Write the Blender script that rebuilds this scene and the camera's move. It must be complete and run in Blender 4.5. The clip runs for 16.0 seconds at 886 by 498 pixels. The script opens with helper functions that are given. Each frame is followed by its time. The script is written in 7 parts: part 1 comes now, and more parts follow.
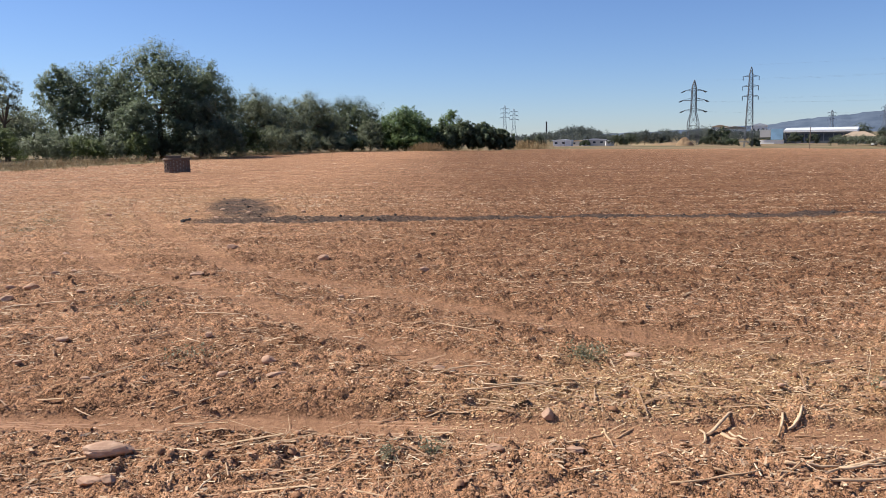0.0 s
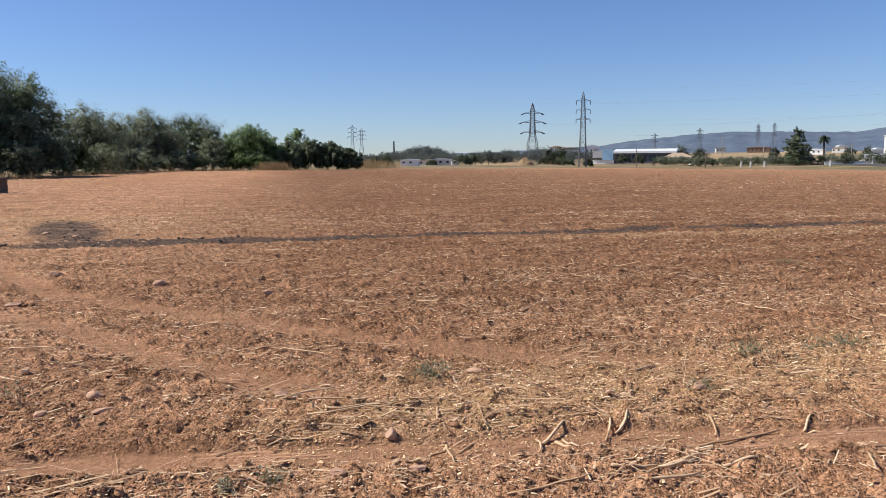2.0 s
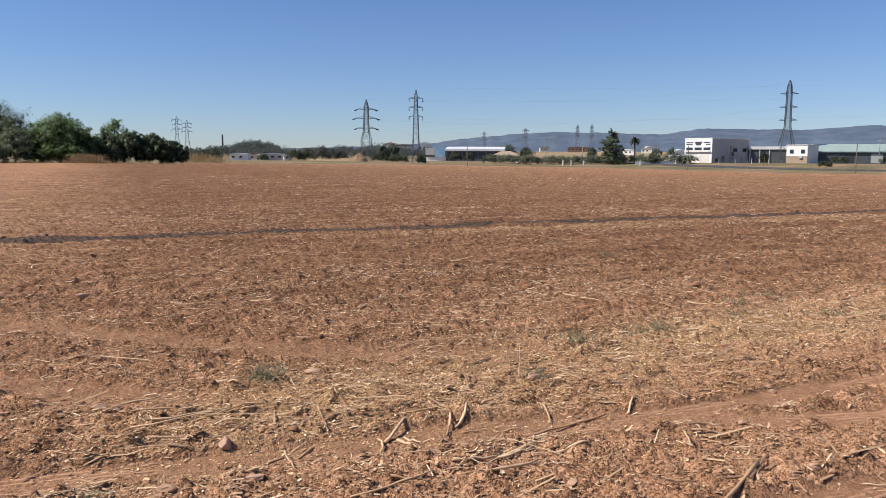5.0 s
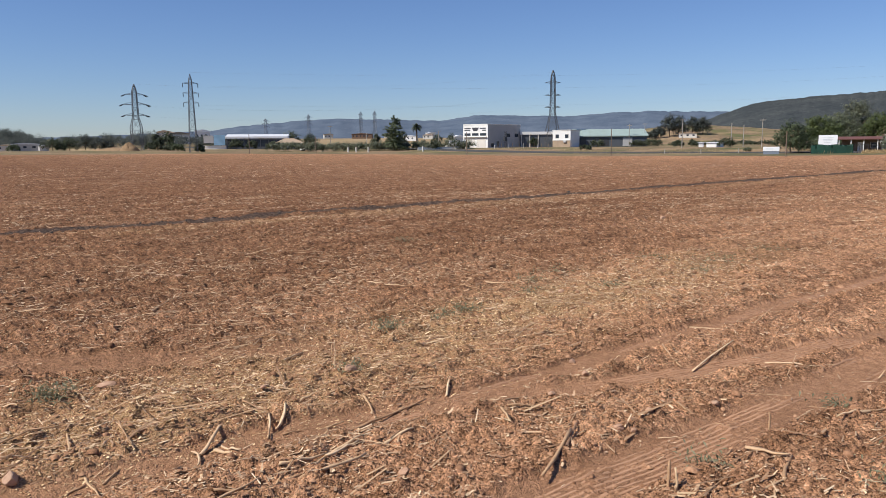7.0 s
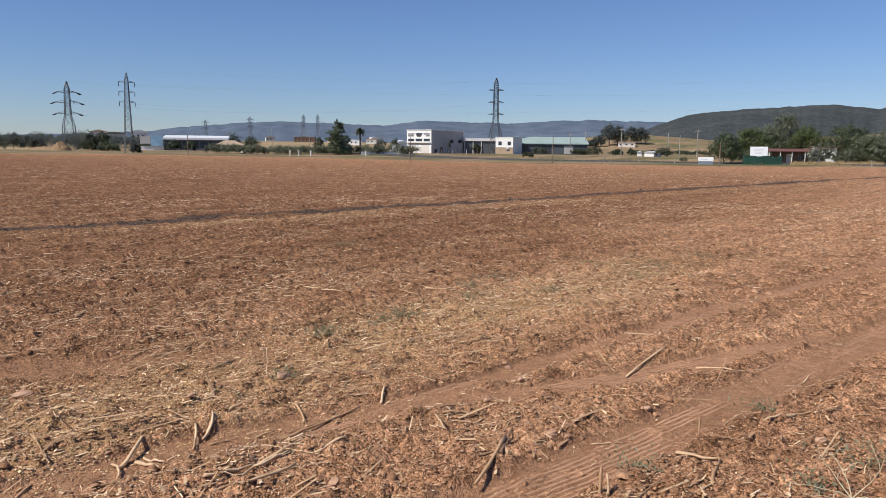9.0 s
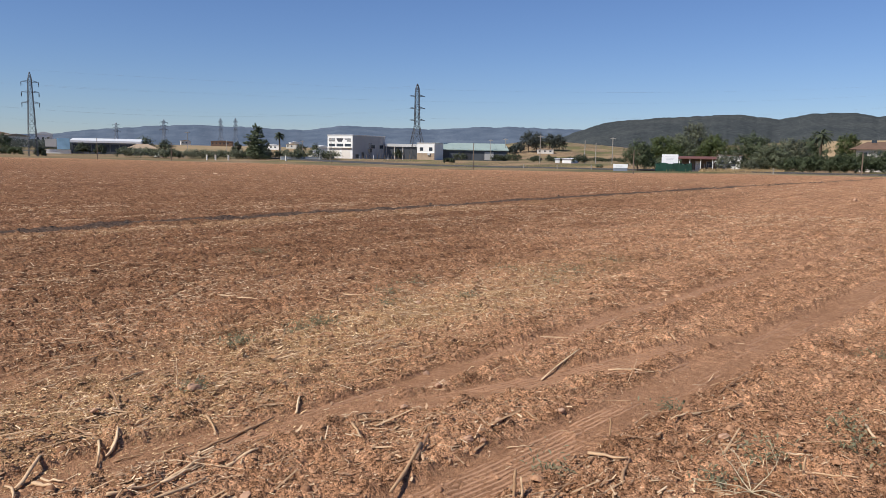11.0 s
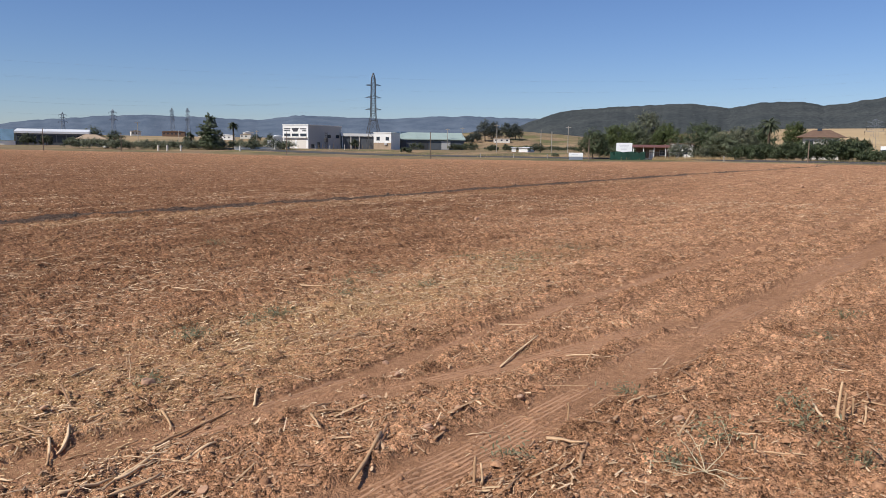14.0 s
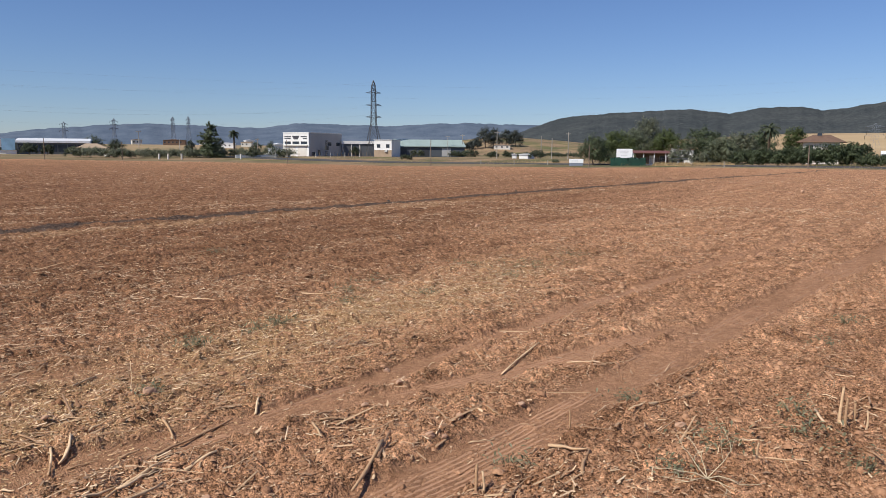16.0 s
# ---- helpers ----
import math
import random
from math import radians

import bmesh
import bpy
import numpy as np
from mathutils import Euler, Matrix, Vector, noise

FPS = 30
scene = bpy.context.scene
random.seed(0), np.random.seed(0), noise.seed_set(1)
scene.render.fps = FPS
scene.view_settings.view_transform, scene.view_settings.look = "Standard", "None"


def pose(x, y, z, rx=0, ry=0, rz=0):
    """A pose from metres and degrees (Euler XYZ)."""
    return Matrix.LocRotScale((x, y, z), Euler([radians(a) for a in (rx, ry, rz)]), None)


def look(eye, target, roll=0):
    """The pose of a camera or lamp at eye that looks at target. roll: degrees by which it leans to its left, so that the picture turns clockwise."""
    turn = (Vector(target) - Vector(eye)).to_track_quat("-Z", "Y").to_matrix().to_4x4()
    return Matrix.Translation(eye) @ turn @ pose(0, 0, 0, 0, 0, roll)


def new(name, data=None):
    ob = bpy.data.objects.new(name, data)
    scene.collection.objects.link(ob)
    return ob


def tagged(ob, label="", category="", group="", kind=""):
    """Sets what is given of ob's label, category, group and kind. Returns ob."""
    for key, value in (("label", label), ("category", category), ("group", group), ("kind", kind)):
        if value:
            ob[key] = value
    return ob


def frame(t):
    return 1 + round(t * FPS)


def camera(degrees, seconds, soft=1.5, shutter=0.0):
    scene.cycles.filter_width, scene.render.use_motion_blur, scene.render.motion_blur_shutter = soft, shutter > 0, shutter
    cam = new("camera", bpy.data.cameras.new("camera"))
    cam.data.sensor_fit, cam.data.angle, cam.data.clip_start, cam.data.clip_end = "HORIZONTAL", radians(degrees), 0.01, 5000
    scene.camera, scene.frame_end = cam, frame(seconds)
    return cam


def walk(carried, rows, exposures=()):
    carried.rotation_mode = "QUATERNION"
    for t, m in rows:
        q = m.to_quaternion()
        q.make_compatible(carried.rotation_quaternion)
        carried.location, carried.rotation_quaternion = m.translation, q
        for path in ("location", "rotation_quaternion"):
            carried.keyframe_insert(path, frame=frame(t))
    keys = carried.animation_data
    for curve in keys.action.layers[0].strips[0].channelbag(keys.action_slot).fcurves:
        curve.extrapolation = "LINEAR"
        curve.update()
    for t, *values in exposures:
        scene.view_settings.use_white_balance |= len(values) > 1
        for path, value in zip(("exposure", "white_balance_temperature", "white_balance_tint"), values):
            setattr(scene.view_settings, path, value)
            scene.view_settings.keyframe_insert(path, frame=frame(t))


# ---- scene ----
# ---- camera and walk ----
cam = camera(61.05, 16.0, soft=0.45)
ROWS = (
    # seconds, place, turn
    (0, 0.000, -0.000, 1.600, 82.04, 0.73, 0.00),
    (0.5, 0.019, -0.008, 1.598, 82.44, 0.93, -0.10),
    (1, 0.021, -0.016, 1.600, 82.87, 0.32, -2.49),
    (1.5, 0.036, -0.004, 1.601, 83.07, 0.32, -6.89),
    (2, 0.060, -0.015, 1.614, 83.36, 0.53, -11.45),
    (2.5, 0.077, -0.021, 1.613, 83.78, 0.61, -13.60),
    (3, 0.086, -0.022, 1.611, 83.89, 0.53, -15.68),
    (3.5, 0.065, 0.018, 1.610, 83.63, 0.35, -18.37),
    (5.8, 0.060, 0.124, 1.610, 82.81, 0.35, -29.40),
    (6, 0.033, 0.155, 1.614, 82.79, 0.68, -31.52),
    (6.5, -0.015, 0.204, 1.619, 82.32, 0.93, -37.30),
    (7, -0.021, 0.216, 1.620, 82.02, 0.42, -40.16),
    (7.5, -0.006, 0.219, 1.618, 82.21, 0.44, -41.26),
    (8, 0.010, 0.234, 1.613, 82.15, -0.02, -42.10),
    (8.5, 0.029, 0.236, 1.611, 82.16, -0.41, -43.07),
    (9, 0.050, 0.229, 1.611, 82.43, -0.58, -44.41),
    (9.5, 0.068, 0.223, 1.613, 82.77, -0.66, -45.94),
    (10, 0.075, 0.216, 1.613, 82.89, -0.87, -47.80),
    (10.2, 0.085, 0.212, 1.614, 82.84, -0.93, -48.43),
    (12.3, 0.079, 0.202, 1.616, 83.07, -0.58, -52.17),
    (12.5, 0.081, 0.200, 1.616, 82.96, -0.49, -52.41),
    (13, 0.084, 0.196, 1.616, 82.66, -0.33, -53.23),
    (13.5, 0.085, 0.201, 1.612, 82.35, -0.59, -53.66),
    (14, 0.091, 0.210, 1.608, 82.19, -0.73, -53.59),
    (14.5, 0.092, 0.212, 1.610, 82.12, -0.74, -53.60),
    (15, 0.090, 0.211, 1.611, 82.17, -0.68, -53.75),
    (15.5, 0.089, 0.208, 1.614, 82.45, -0.50, -53.62),
    (16, 0.087, 0.204, 1.614, 82.71, -0.40, -53.56),
)
walk(cam, [(t, pose(x, y, z, rx, ry, rz)) for t, x, y, z, rx, ry, rz in ROWS],
     exposures=((0.0, 0.45), (2.0, 0.40), (3.5, 0.36), (6.0, 0.25), (8.0, 0.16), (16.0, 0.10)))

# ---- world and sun ----
SUN_BEARING, SUN_HEIGHT = -75.0, 48.0
world = bpy.data.worlds.new("world")
scene.world = world
world.use_nodes = True
wt = world.node_tree
sky = wt.nodes.new("ShaderNodeTexSky")
sky.sky_type, sky.sun_disc = "NISHITA", False
sky.sun_elevation, sky.sun_rotation = radians(SUN_HEIGHT), radians(SUN_BEARING)
sky.air_density, sky.dust_density, sky.ozone_density, sky.altitude = 1.0, 0.1, 4.0, 200
cool = wt.nodes.new("ShaderNodeMix")
cool.data_type, cool.blend_type = "RGBA", "MULTIPLY"
cool.inputs[0].default_value, cool.inputs[7].default_value = 1.0, (0.80, 0.90, 1.17, 1)
wt.links.new(sky.outputs[0], cool.inputs[6])
wt.links.new(cool.outputs[2], wt.nodes["Background"].inputs[0])
wt.nodes["Background"].inputs[1].default_value = 0.076
sun_data = bpy.data.lights.new("sun", "SUN")
sun_data.energy, sun_data.angle, sun_data.color = 5.0, radians(0.53), (1.0, 0.95, 0.87)
sun = new("sun", sun_data)
sb, sh = radians(SUN_BEARING), radians(SUN_HEIGHT)
sun.matrix_world = look((40 * math.sin(sb), 40 * math.cos(sb), 60), (40 * math.sin(sb) - math.sin(sb) * math.cos(sh), 40 * math.cos(sb) - math.cos(sb) * math.cos(sh), 60 - math.sin(sh)))

# ---- materials ----
class Nodes:
    """A small helper to wire a Principled material."""

    def __init__(self, name, rough=0.8, metal=0.0, spec=0.3):
        self.mat = bpy.data.materials.new(name)
        self.mat.use_nodes = True
        self.tree = self.mat.node_tree
        self.bsdf = self.tree.nodes["Principled BSDF"]
        self.bsdf.inputs["Roughness"].default_value = rough
        self.bsdf.inputs["Metallic"].default_value = metal
        self.bsdf.inputs["Specular IOR Level"].default_value = spec
        self.where = self.node("ShaderNodeNewGeometry").outputs["Position"]

    def node(self, kind):
        return self.tree.nodes.new(kind)

    def link(self, a, b):
        self.tree.links.new(a, b)

    def scaled(self, sx, sy, sz):
        m = self.node("ShaderNodeVectorMath")
        m.operation = "MULTIPLY"
        self.link(self.where, m.inputs[0])
        m.inputs[1].default_value = (sx, sy, sz)
        return m.outputs[0]

    def noise(self, scale, detail=4.0, rough=0.55, vec=None):
        n = self.node("ShaderNodeTexNoise")
        n.inputs["Scale"].default_value, n.inputs["Detail"].default_value, n.inputs["Roughness"].default_value = scale, detail, rough
        self.link(self.where if vec is None else vec, n.inputs["Vector"])
        return n.outputs["Fac"]

    def ramp(self, fac, *stops):
        r = self.node("ShaderNodeValToRGB")
        el = r.color_ramp.elements
        while len(el) < len(stops):
            el.new(0.5)
        for e, (p, c) in zip(el, stops):
            e.position = p
            e.color = (*c, 1) if len(c) == 3 else c
        self.link(fac, r.inputs[0])
        return r.outputs[0]

    def grey(self, fac, a, b):
        m = self.node("ShaderNodeMapRange")
        self.link(fac, m.inputs[0])
        m.inputs[1].default_value, m.inputs[2].default_value = a, b
        return m.outputs[0]

    def mix(self, fac, a, b, how="MIX"):
        m = self.node("ShaderNodeMix")
        m.data_type, m.blend_type = "RGBA", how
        for sock, v in ((m.inputs[0], fac), (m.inputs[6], a), (m.inputs[7], b)):
            if isinstance(v, (int, float)):
                sock.default_value = v
            elif isinstance(v, tuple):
                sock.default_value = (*v, 1)
            else:
                self.link(v, sock)
        return m.outputs[2]

    def math(self, how, a, b):
        m = self.node("ShaderNodeMath")
        m.operation = how
        for sock, v in ((m.inputs[0], a), (m.inputs[1], b)):
            if isinstance(v, (int, float)):
                sock.default_value = v
            else:
                self.link(v, sock)
        return m.outputs[0]

    def attribute(self, name):
        a = self.node("ShaderNodeAttribute")
        a.attribute_name = name
        return a.outputs["Fac"]

    def island(self):
        return self.node("ShaderNodeNewGeometry").outputs["Random Per Island"]

    def thing(self):
        return self.node("ShaderNodeObjectInfo").outputs["Random"]

    def color(self, c):
        if isinstance(c, tuple):
            self.bsdf.inputs["Base Color"].default_value = (*c, 1)
        else:
            self.link(c, self.bsdf.inputs["Base Color"])
        return self

    def bump(self, height, strength=0.4, distance=0.02):
        b = self.node("ShaderNodeBump")
        b.inputs["Strength"].default_value, b.inputs["Distance"].default_value = strength, distance
        self.link(height, b.inputs["Height"])
        self.link(b.outputs[0], self.bsdf.inputs["Normal"])
        return self


def plain(name, c, rough=0.7, metal=0.0, vary=0.12, scale=3.0, bump=0.15):
    """Paint, render or metal with soft stains and fine grain."""
    n = Nodes(name, rough, metal)
    big, fine = n.noise(scale * 0.25, 5), n.noise(scale * 8, 3)
    dark = tuple(v * (1 - 2.2 * vary) for v in c)
    light = tuple(min(1, v * (1 + vary)) for v in c)
    col = n.ramp(n.math("ADD", n.math("MULTIPLY", big, 0.7), n.math("MULTIPLY", fine, 0.3)), (0.3, dark), (0.62, c), (0.85, light))
    n.color(col)
    if bump:
        n.bump(fine, bump, 0.01)
    return n.mat


def leaf_material(name, dark, mid, light, glow=0.45):
    """Foliage, each leaf of its own shade, a little light passing through."""
    n = Nodes(name, 0.55, 0, 0.35)
    col = n.ramp(n.island(), (0.0, dark), (0.5, mid), (1.0, light))
    col = n.mix(n.grey(n.noise(0.45, 3), 0.3, 0.7), col, n.mix(0.5, col, dark), "MIX")
    n.color(col)
    t = n.node("ShaderNodeBsdfTranslucent")
    n.link(n.mix(0.5, col, light), t.inputs[0])
    m = n.node("ShaderNodeMixShader")
    m.inputs[0].default_value = glow
    n.link(n.bsdf.outputs[0], m.inputs[1])
    n.link(t.outputs[0], m.inputs[2])
    n.link(m.outputs[0], n.tree.nodes["Material Output"].inputs[0])
    return n.mat


def tilled_shade_tone(n, soil, broad):
    """Tilled block darker than the trampled headland, with clod shade painted into it."""
    sep = n.node("ShaderNodeSeparateXYZ")
    n.link(n.where, sep.inputs[0])
    inward = n.math("SUBTRACT", sep.outputs[1], n.math("MULTIPLY", sep.outputs[0], 0.20))
    tilled = n.grey(n.math("ADD", inward, n.math("MULTIPLY", broad, 5.0)), 5.2, 10.5)
    tilled = n.math("MULTIPLY", tilled, n.grey(n.math("ADD", sep.outputs[0], n.math("MULTIPLY", broad, 4.0)), -3.5, 4.0))
    tilled = n.math("MULTIPLY", tilled, n.math("SUBTRACT", 1.0, n.math("MULTIPLY", n.grey(sep.outputs[0], 12.0, 75.0), 0.85)))
    return n.mix(tilled, soil, n.mix(1.0, soil, (0.55, 0.52, 0.50), "MULTIPLY"))


def soil_material():
    n = Nodes("ploughed_soil", 0.95, 0, 0.10)
    rows = n.scaled(0.16, 1.9, 1.0)
    broad = n.noise(0.11, 5)
    streak = n.noise(1.0, 5, 0.6, rows)
    fine = n.noise(22, 6, 0.75)
    soil = n.ramp(n.math("ADD", n.math("MULTIPLY", fine, 0.65), n.math("MULTIPLY", streak, 0.35)), (0.36, (0.27, 0.140, 0.077)), (0.5, (0.51, 0.274, 0.152)), (0.64, (0.70, 0.40, 0.230)))
    # crumb-to-crumb tone; the darkest cells paint in the shade between crumbs
    for scale, low, high in ((115, 0.34, 1.42), (40, 0.68, 1.20), (13, 0.78, 1.14), (4.5, 0.84, 1.10)):
        cell = n.node("ShaderNodeTexVoronoi")
        cell.inputs["Scale"].default_value = scale
        n.link(n.where, cell.inputs["Vector"])
        tone = n.ramp(cell.outputs["Color"], (0.15, (low, low * 0.97, low * 0.94)), (0.5, (1, 1, 1)), (0.85, (high, high, high)))
        soil = n.mix(1.0, soil, tone, "MULTIPLY")
        if scale == 40:
            lump = cell.outputs["Distance"]
        if scale == 115:
            crumb = cell.outputs["Distance"]
    soil = tilled_shade_tone(n, soil, broad)
    # dark mottling that still reads from afar, painted for the clods' own shadows
    mottle = n.math("ADD", n.math("MULTIPLY", n.noise(2.6, 6, 0.75, n.scaled(0.5, 1.2, 1.0)), 0.6), n.math("MULTIPLY", n.noise(1.6, 6, 0.72, n.scaled(0.14, 1.7, 1.0)), 0.4))
    soil = n.mix(n.math("MULTIPLY", n.grey(mottle, 0.45, 0.57), 0.70), soil, n.mix(1.0, soil, (0.50, 0.47, 0.45), "MULTIPLY"))
    # pale chaff pressed into the soil
    fleck = n.grey(n.noise(30, 5, 0.8, n.scaled(0.6, 1.0, 1.0)), 0.55, 0.63)
    where = n.grey(n.math("ADD", n.math("MULTIPLY", streak, 0.6), n.math("MULTIPLY", n.noise(0.5, 4), 0.5)), 0.44, 0.70)
    soil = n.mix(n.math("MULTIPLY", n.math("MULTIPLY", fleck, where), 0.85), soil, (0.60, 0.43, 0.26))
    chaff = n.attribute("chaff")
    straw_bed = n.ramp(n.noise(60, 4, 0.75), (0.3, (0.22, 0.118, 0.058)), (0.5, (0.48, 0.295, 0.145)), (0.7, (0.72, 0.50, 0.27)))
    soil = n.mix(n.math("MULTIPLY", n.math("MULTIPLY", chaff, 0.75), n.grey(n.noise(7, 4), 0.3, 0.62)), soil, straw_bed)
    packed = n.ramp(n.noise(9, 6, 0.65), (0.3, (0.40, 0.212, 0.117)), (0.7, (0.58, 0.328, 0.188)))
    packed = n.mix(n.math("MULTIPLY", n.grey(fine, 0.40, 0.58), 0.5), n.mix(1.0, packed, (0.72, 0.68, 0.66), "MULTIPLY"), packed)
    soil = n.mix(n.math("MULTIPLY", n.attribute("track"), 0.78), soil, packed)
    ash = n.ramp(n.noise(9, 6, 0.75), (0.34, (0.026, 0.022, 0.020)), (0.55, (0.07, 0.056, 0.048)), (0.70, (0.25, 0.165, 0.115)))
    edge = n.math("ADD", n.attribute("ash"), n.math("MULTIPLY", n.math("SUBTRACT", n.noise(2.2, 6, 0.7), 0.5), 1.3))
    soil = n.mix(n.math("MULTIPLY", n.grey(edge, 0.46, 0.95), 0.84), soil, ash)
    verge = n.ramp(n.noise(0.9, 6, 0.7), (0.3, (0.115, 0.082, 0.050)), (0.5, (0.22, 0.152, 0.094)), (0.7, (0.34, 0.245, 0.158)))
    verge = n.mix(n.grey(n.noise(0.06, 4), 0.46, 0.62), verge, (0.13, 0.125, 0.055))
    bands = n.noise(0.035, 6, 0.7, n.scaled(0.5, 1.4, 4.0))
    verge = n.mix(n.math("MULTIPLY", n.grey(bands, 0.50, 0.60), 0.6), verge, (0.36, 0.25, 0.145))
    verge = n.mix(n.math("MULTIPLY", n.grey(bands, 0.46, 0.40), 0.7), verge, (0.10, 0.102, 0.052))
    soil = n.mix(n.grey(n.math("ADD", n.attribute("verge"), n.math("MULTIPLY", n.math("SUBTRACT", n.noise(0.4, 5), 0.5), 0.6)), 0.4, 0.6), soil, verge)
    gold = n.ramp(n.noise(0.02, 5, 0.6), (0.35, (0.36, 0.255, 0.145)), (0.65, (0.44, 0.325, 0.19)))
    soil = n.mix(n.attribute("gold"), soil, gold)
    n.color(soil)
    knobs = n.math("MULTIPLY", n.noise(6, 6, 0.68, n.scaled(0.7, 1.2, 1.0)), n.math("SUBTRACT", 2.4, n.math("MULTIPLY", n.attribute("track"), 2.0)))
    fine = n.math("SUBTRACT", fine, n.math("MULTIPLY", crumb, 0.4))
    n.bump(n.math("ADD", fine, n.math("ADD", n.math("MULTIPLY", lump, n.math("SUBTRACT", n.math("MULTIPLY", n.attribute("track"), 0.45), 0.6)), knobs)), 1.0, 0.026)
    return n.mat


def clod_material():
    """Loose lumps of the same soil, each of its own shade."""
    n = Nodes("loose_clod", 0.95, 0, 0.10)
    soil = n.ramp(n.island(), (0.0, (0.29, 0.154, 0.087)), (0.5, (0.43, 0.235, 0.134)), (1.0, (0.56, 0.325, 0.19)))
    grain = n.noise(70, 5, 0.7)
    soil = n.mix(n.grey(grain, 0.36, 0.62), n.mix(1.0, soil, (0.66, 0.62, 0.60), "MULTIPLY"), soil)
    n.color(tilled_shade_tone(n, soil, n.noise(0.11, 5)))
    n.bump(grain, 0.6, 0.008)
    return n.mat


def straw_material(name, dark, mid, pale):
    n = Nodes(name, 0.7, 0, 0.3)
    col = n.ramp(n.island(), (0.0, dark), (0.45, mid), (1.0, pale))
    n.color(n.mix(n.grey(n.noise(60, 3), 0.35, 0.7), col, n.mix(0.4, col, dark)))
    return n.mat


def stone_material():
    n = Nodes("field_stone", 0.85, 0, 0.25)
    a = n.ramp(n.noise(9, 6, 0.65), (0.3, (0.29, 0.165, 0.105)), (0.55, (0.45, 0.285, 0.19)), (0.75, (0.60, 0.43, 0.31)))
    n.color(n.mix(n.thing(), a, n.mix(1.0, a, (1.15, 1.1, 1.05), "MULTIPLY")))
    n.bump(n.noise(45, 5, 0.6), 0.35, 0.01)
    return n.mat


def stalk_material():
    n = Nodes("dry_stalk", 0.75, 0, 0.3)
    a = n.ramp(n.thing(), (0.0, (0.40, 0.24, 0.130)), (0.45, (0.55, 0.35, 0.195)), (1.0, (0.78, 0.57, 0.36)))
    grain = n.noise(30, 5, 0.6, n.scaled(1, 1, 4))
    n.color(n.mix(n.grey(grain, 0.35, 0.7), n.mix(0.3, a, (0.16, 0.09, 0.05)), a))
    n.bump(n.noise(90, 4), 0.4, 0.004)
    return n.mat


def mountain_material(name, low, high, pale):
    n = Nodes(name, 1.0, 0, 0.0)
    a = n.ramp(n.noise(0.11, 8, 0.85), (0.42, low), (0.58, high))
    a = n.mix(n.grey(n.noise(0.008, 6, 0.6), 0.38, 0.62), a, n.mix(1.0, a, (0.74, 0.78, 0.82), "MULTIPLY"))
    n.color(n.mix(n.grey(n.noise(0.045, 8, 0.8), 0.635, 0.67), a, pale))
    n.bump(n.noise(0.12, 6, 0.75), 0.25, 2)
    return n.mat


SOIL = soil_material()
CLODS = clod_material()
STRAW = straw_material("chopped_straw", (0.28, 0.16, 0.09), (0.56, 0.37, 0.22), (0.92, 0.72, 0.49))
HUSK = straw_material("dry_husk", (0.26, 0.148, 0.085), (0.50, 0.32, 0.19), (0.84, 0.63, 0.40))
BROWNSTRAW = straw_material("broken_stalk", (0.27, 0.155, 0.088), (0.46, 0.285, 0.162), (0.66, 0.46, 0.275))
CHAFF = straw_material("yellow_chaff", (0.32, 0.18, 0.085), (0.64, 0.42, 0.215), (0.90, 0.67, 0.38))
STALK = stalk_material()
STONE = stone_material()
PACKED = plain("packed_soil", (0.46, 0.255, 0.147), 0.95, 0, 0.14, 9, 0.3)
PALESTEM = plain("bleached_stem", (0.56, 0.45, 0.29), 0.75, 0, 0.12, 20, 0.2)
ASHMAT = plain("ash_lump", (0.085, 0.072, 0.063), 0.95, 0, 0.3, 20)
# dark_leaf tones are raised and slightly blued, a veil of haze painted in
LEAF_DARK = leaf_material("dark_leaf", (0.118, 0.150, 0.096), (0.168, 0.212, 0.124), (0.232, 0.282, 0.158))
LEAF_MID = leaf_material("olive_leaf", (0.140, 0.160, 0.104), (0.196, 0.222, 0.136), (0.270, 0.300, 0.182))
LEAF_FIG = leaf_material("fig_leaf", (0.059, 0.097, 0.037), (0.129, 0.195, 0.068), (0.260, 0.353, 0.139))
LEAF_GREY = leaf_material("grey_green_leaf", (0.10, 0.115, 0.072), (0.19, 0.21, 0.135), (0.36, 0.375, 0.27))
LEAF_LIGHT = leaf_material("light_leaf", (0.070, 0.096, 0.032), (0.130, 0.167, 0.061), (0.207, 0.245, 0.097))
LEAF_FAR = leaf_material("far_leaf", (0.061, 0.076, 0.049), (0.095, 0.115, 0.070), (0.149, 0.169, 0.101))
LEAF_HEDGE = leaf_material("hedge_leaf", (0.05, 0.068, 0.036), (0.098, 0.126, 0.062), (0.175, 0.21, 0.105), 0.3)
# greyed leaf tones that hold the haze of distance as colour
LEAF_HAZE = leaf_material("hazed_leaf", (0.075, 0.088, 0.078), (0.105, 0.12, 0.104), (0.15, 0.165, 0.14))
FLOWER = leaf_material("white_blossom", (0.35, 0.36, 0.32), (0.55, 0.55, 0.5), (0.75, 0.75, 0.7))
WEED = leaf_material("weed_leaf", (0.125, 0.120, 0.066), (0.190, 0.180, 0.100), (0.31, 0.285, 0.17), 0.25)
DRYGRASS = straw_material("dry_grass", (0.26, 0.17, 0.08), (0.42, 0.29, 0.14), (0.60, 0.45, 0.24))
BARK = plain("bark", (0.13, 0.095, 0.065), 0.9, 0, 0.25, 6, 0.6)
STEEL = plain("pylon_steel", (0.12, 0.123, 0.13), 0.55, 0.3, 0.15, 1.0, 0)
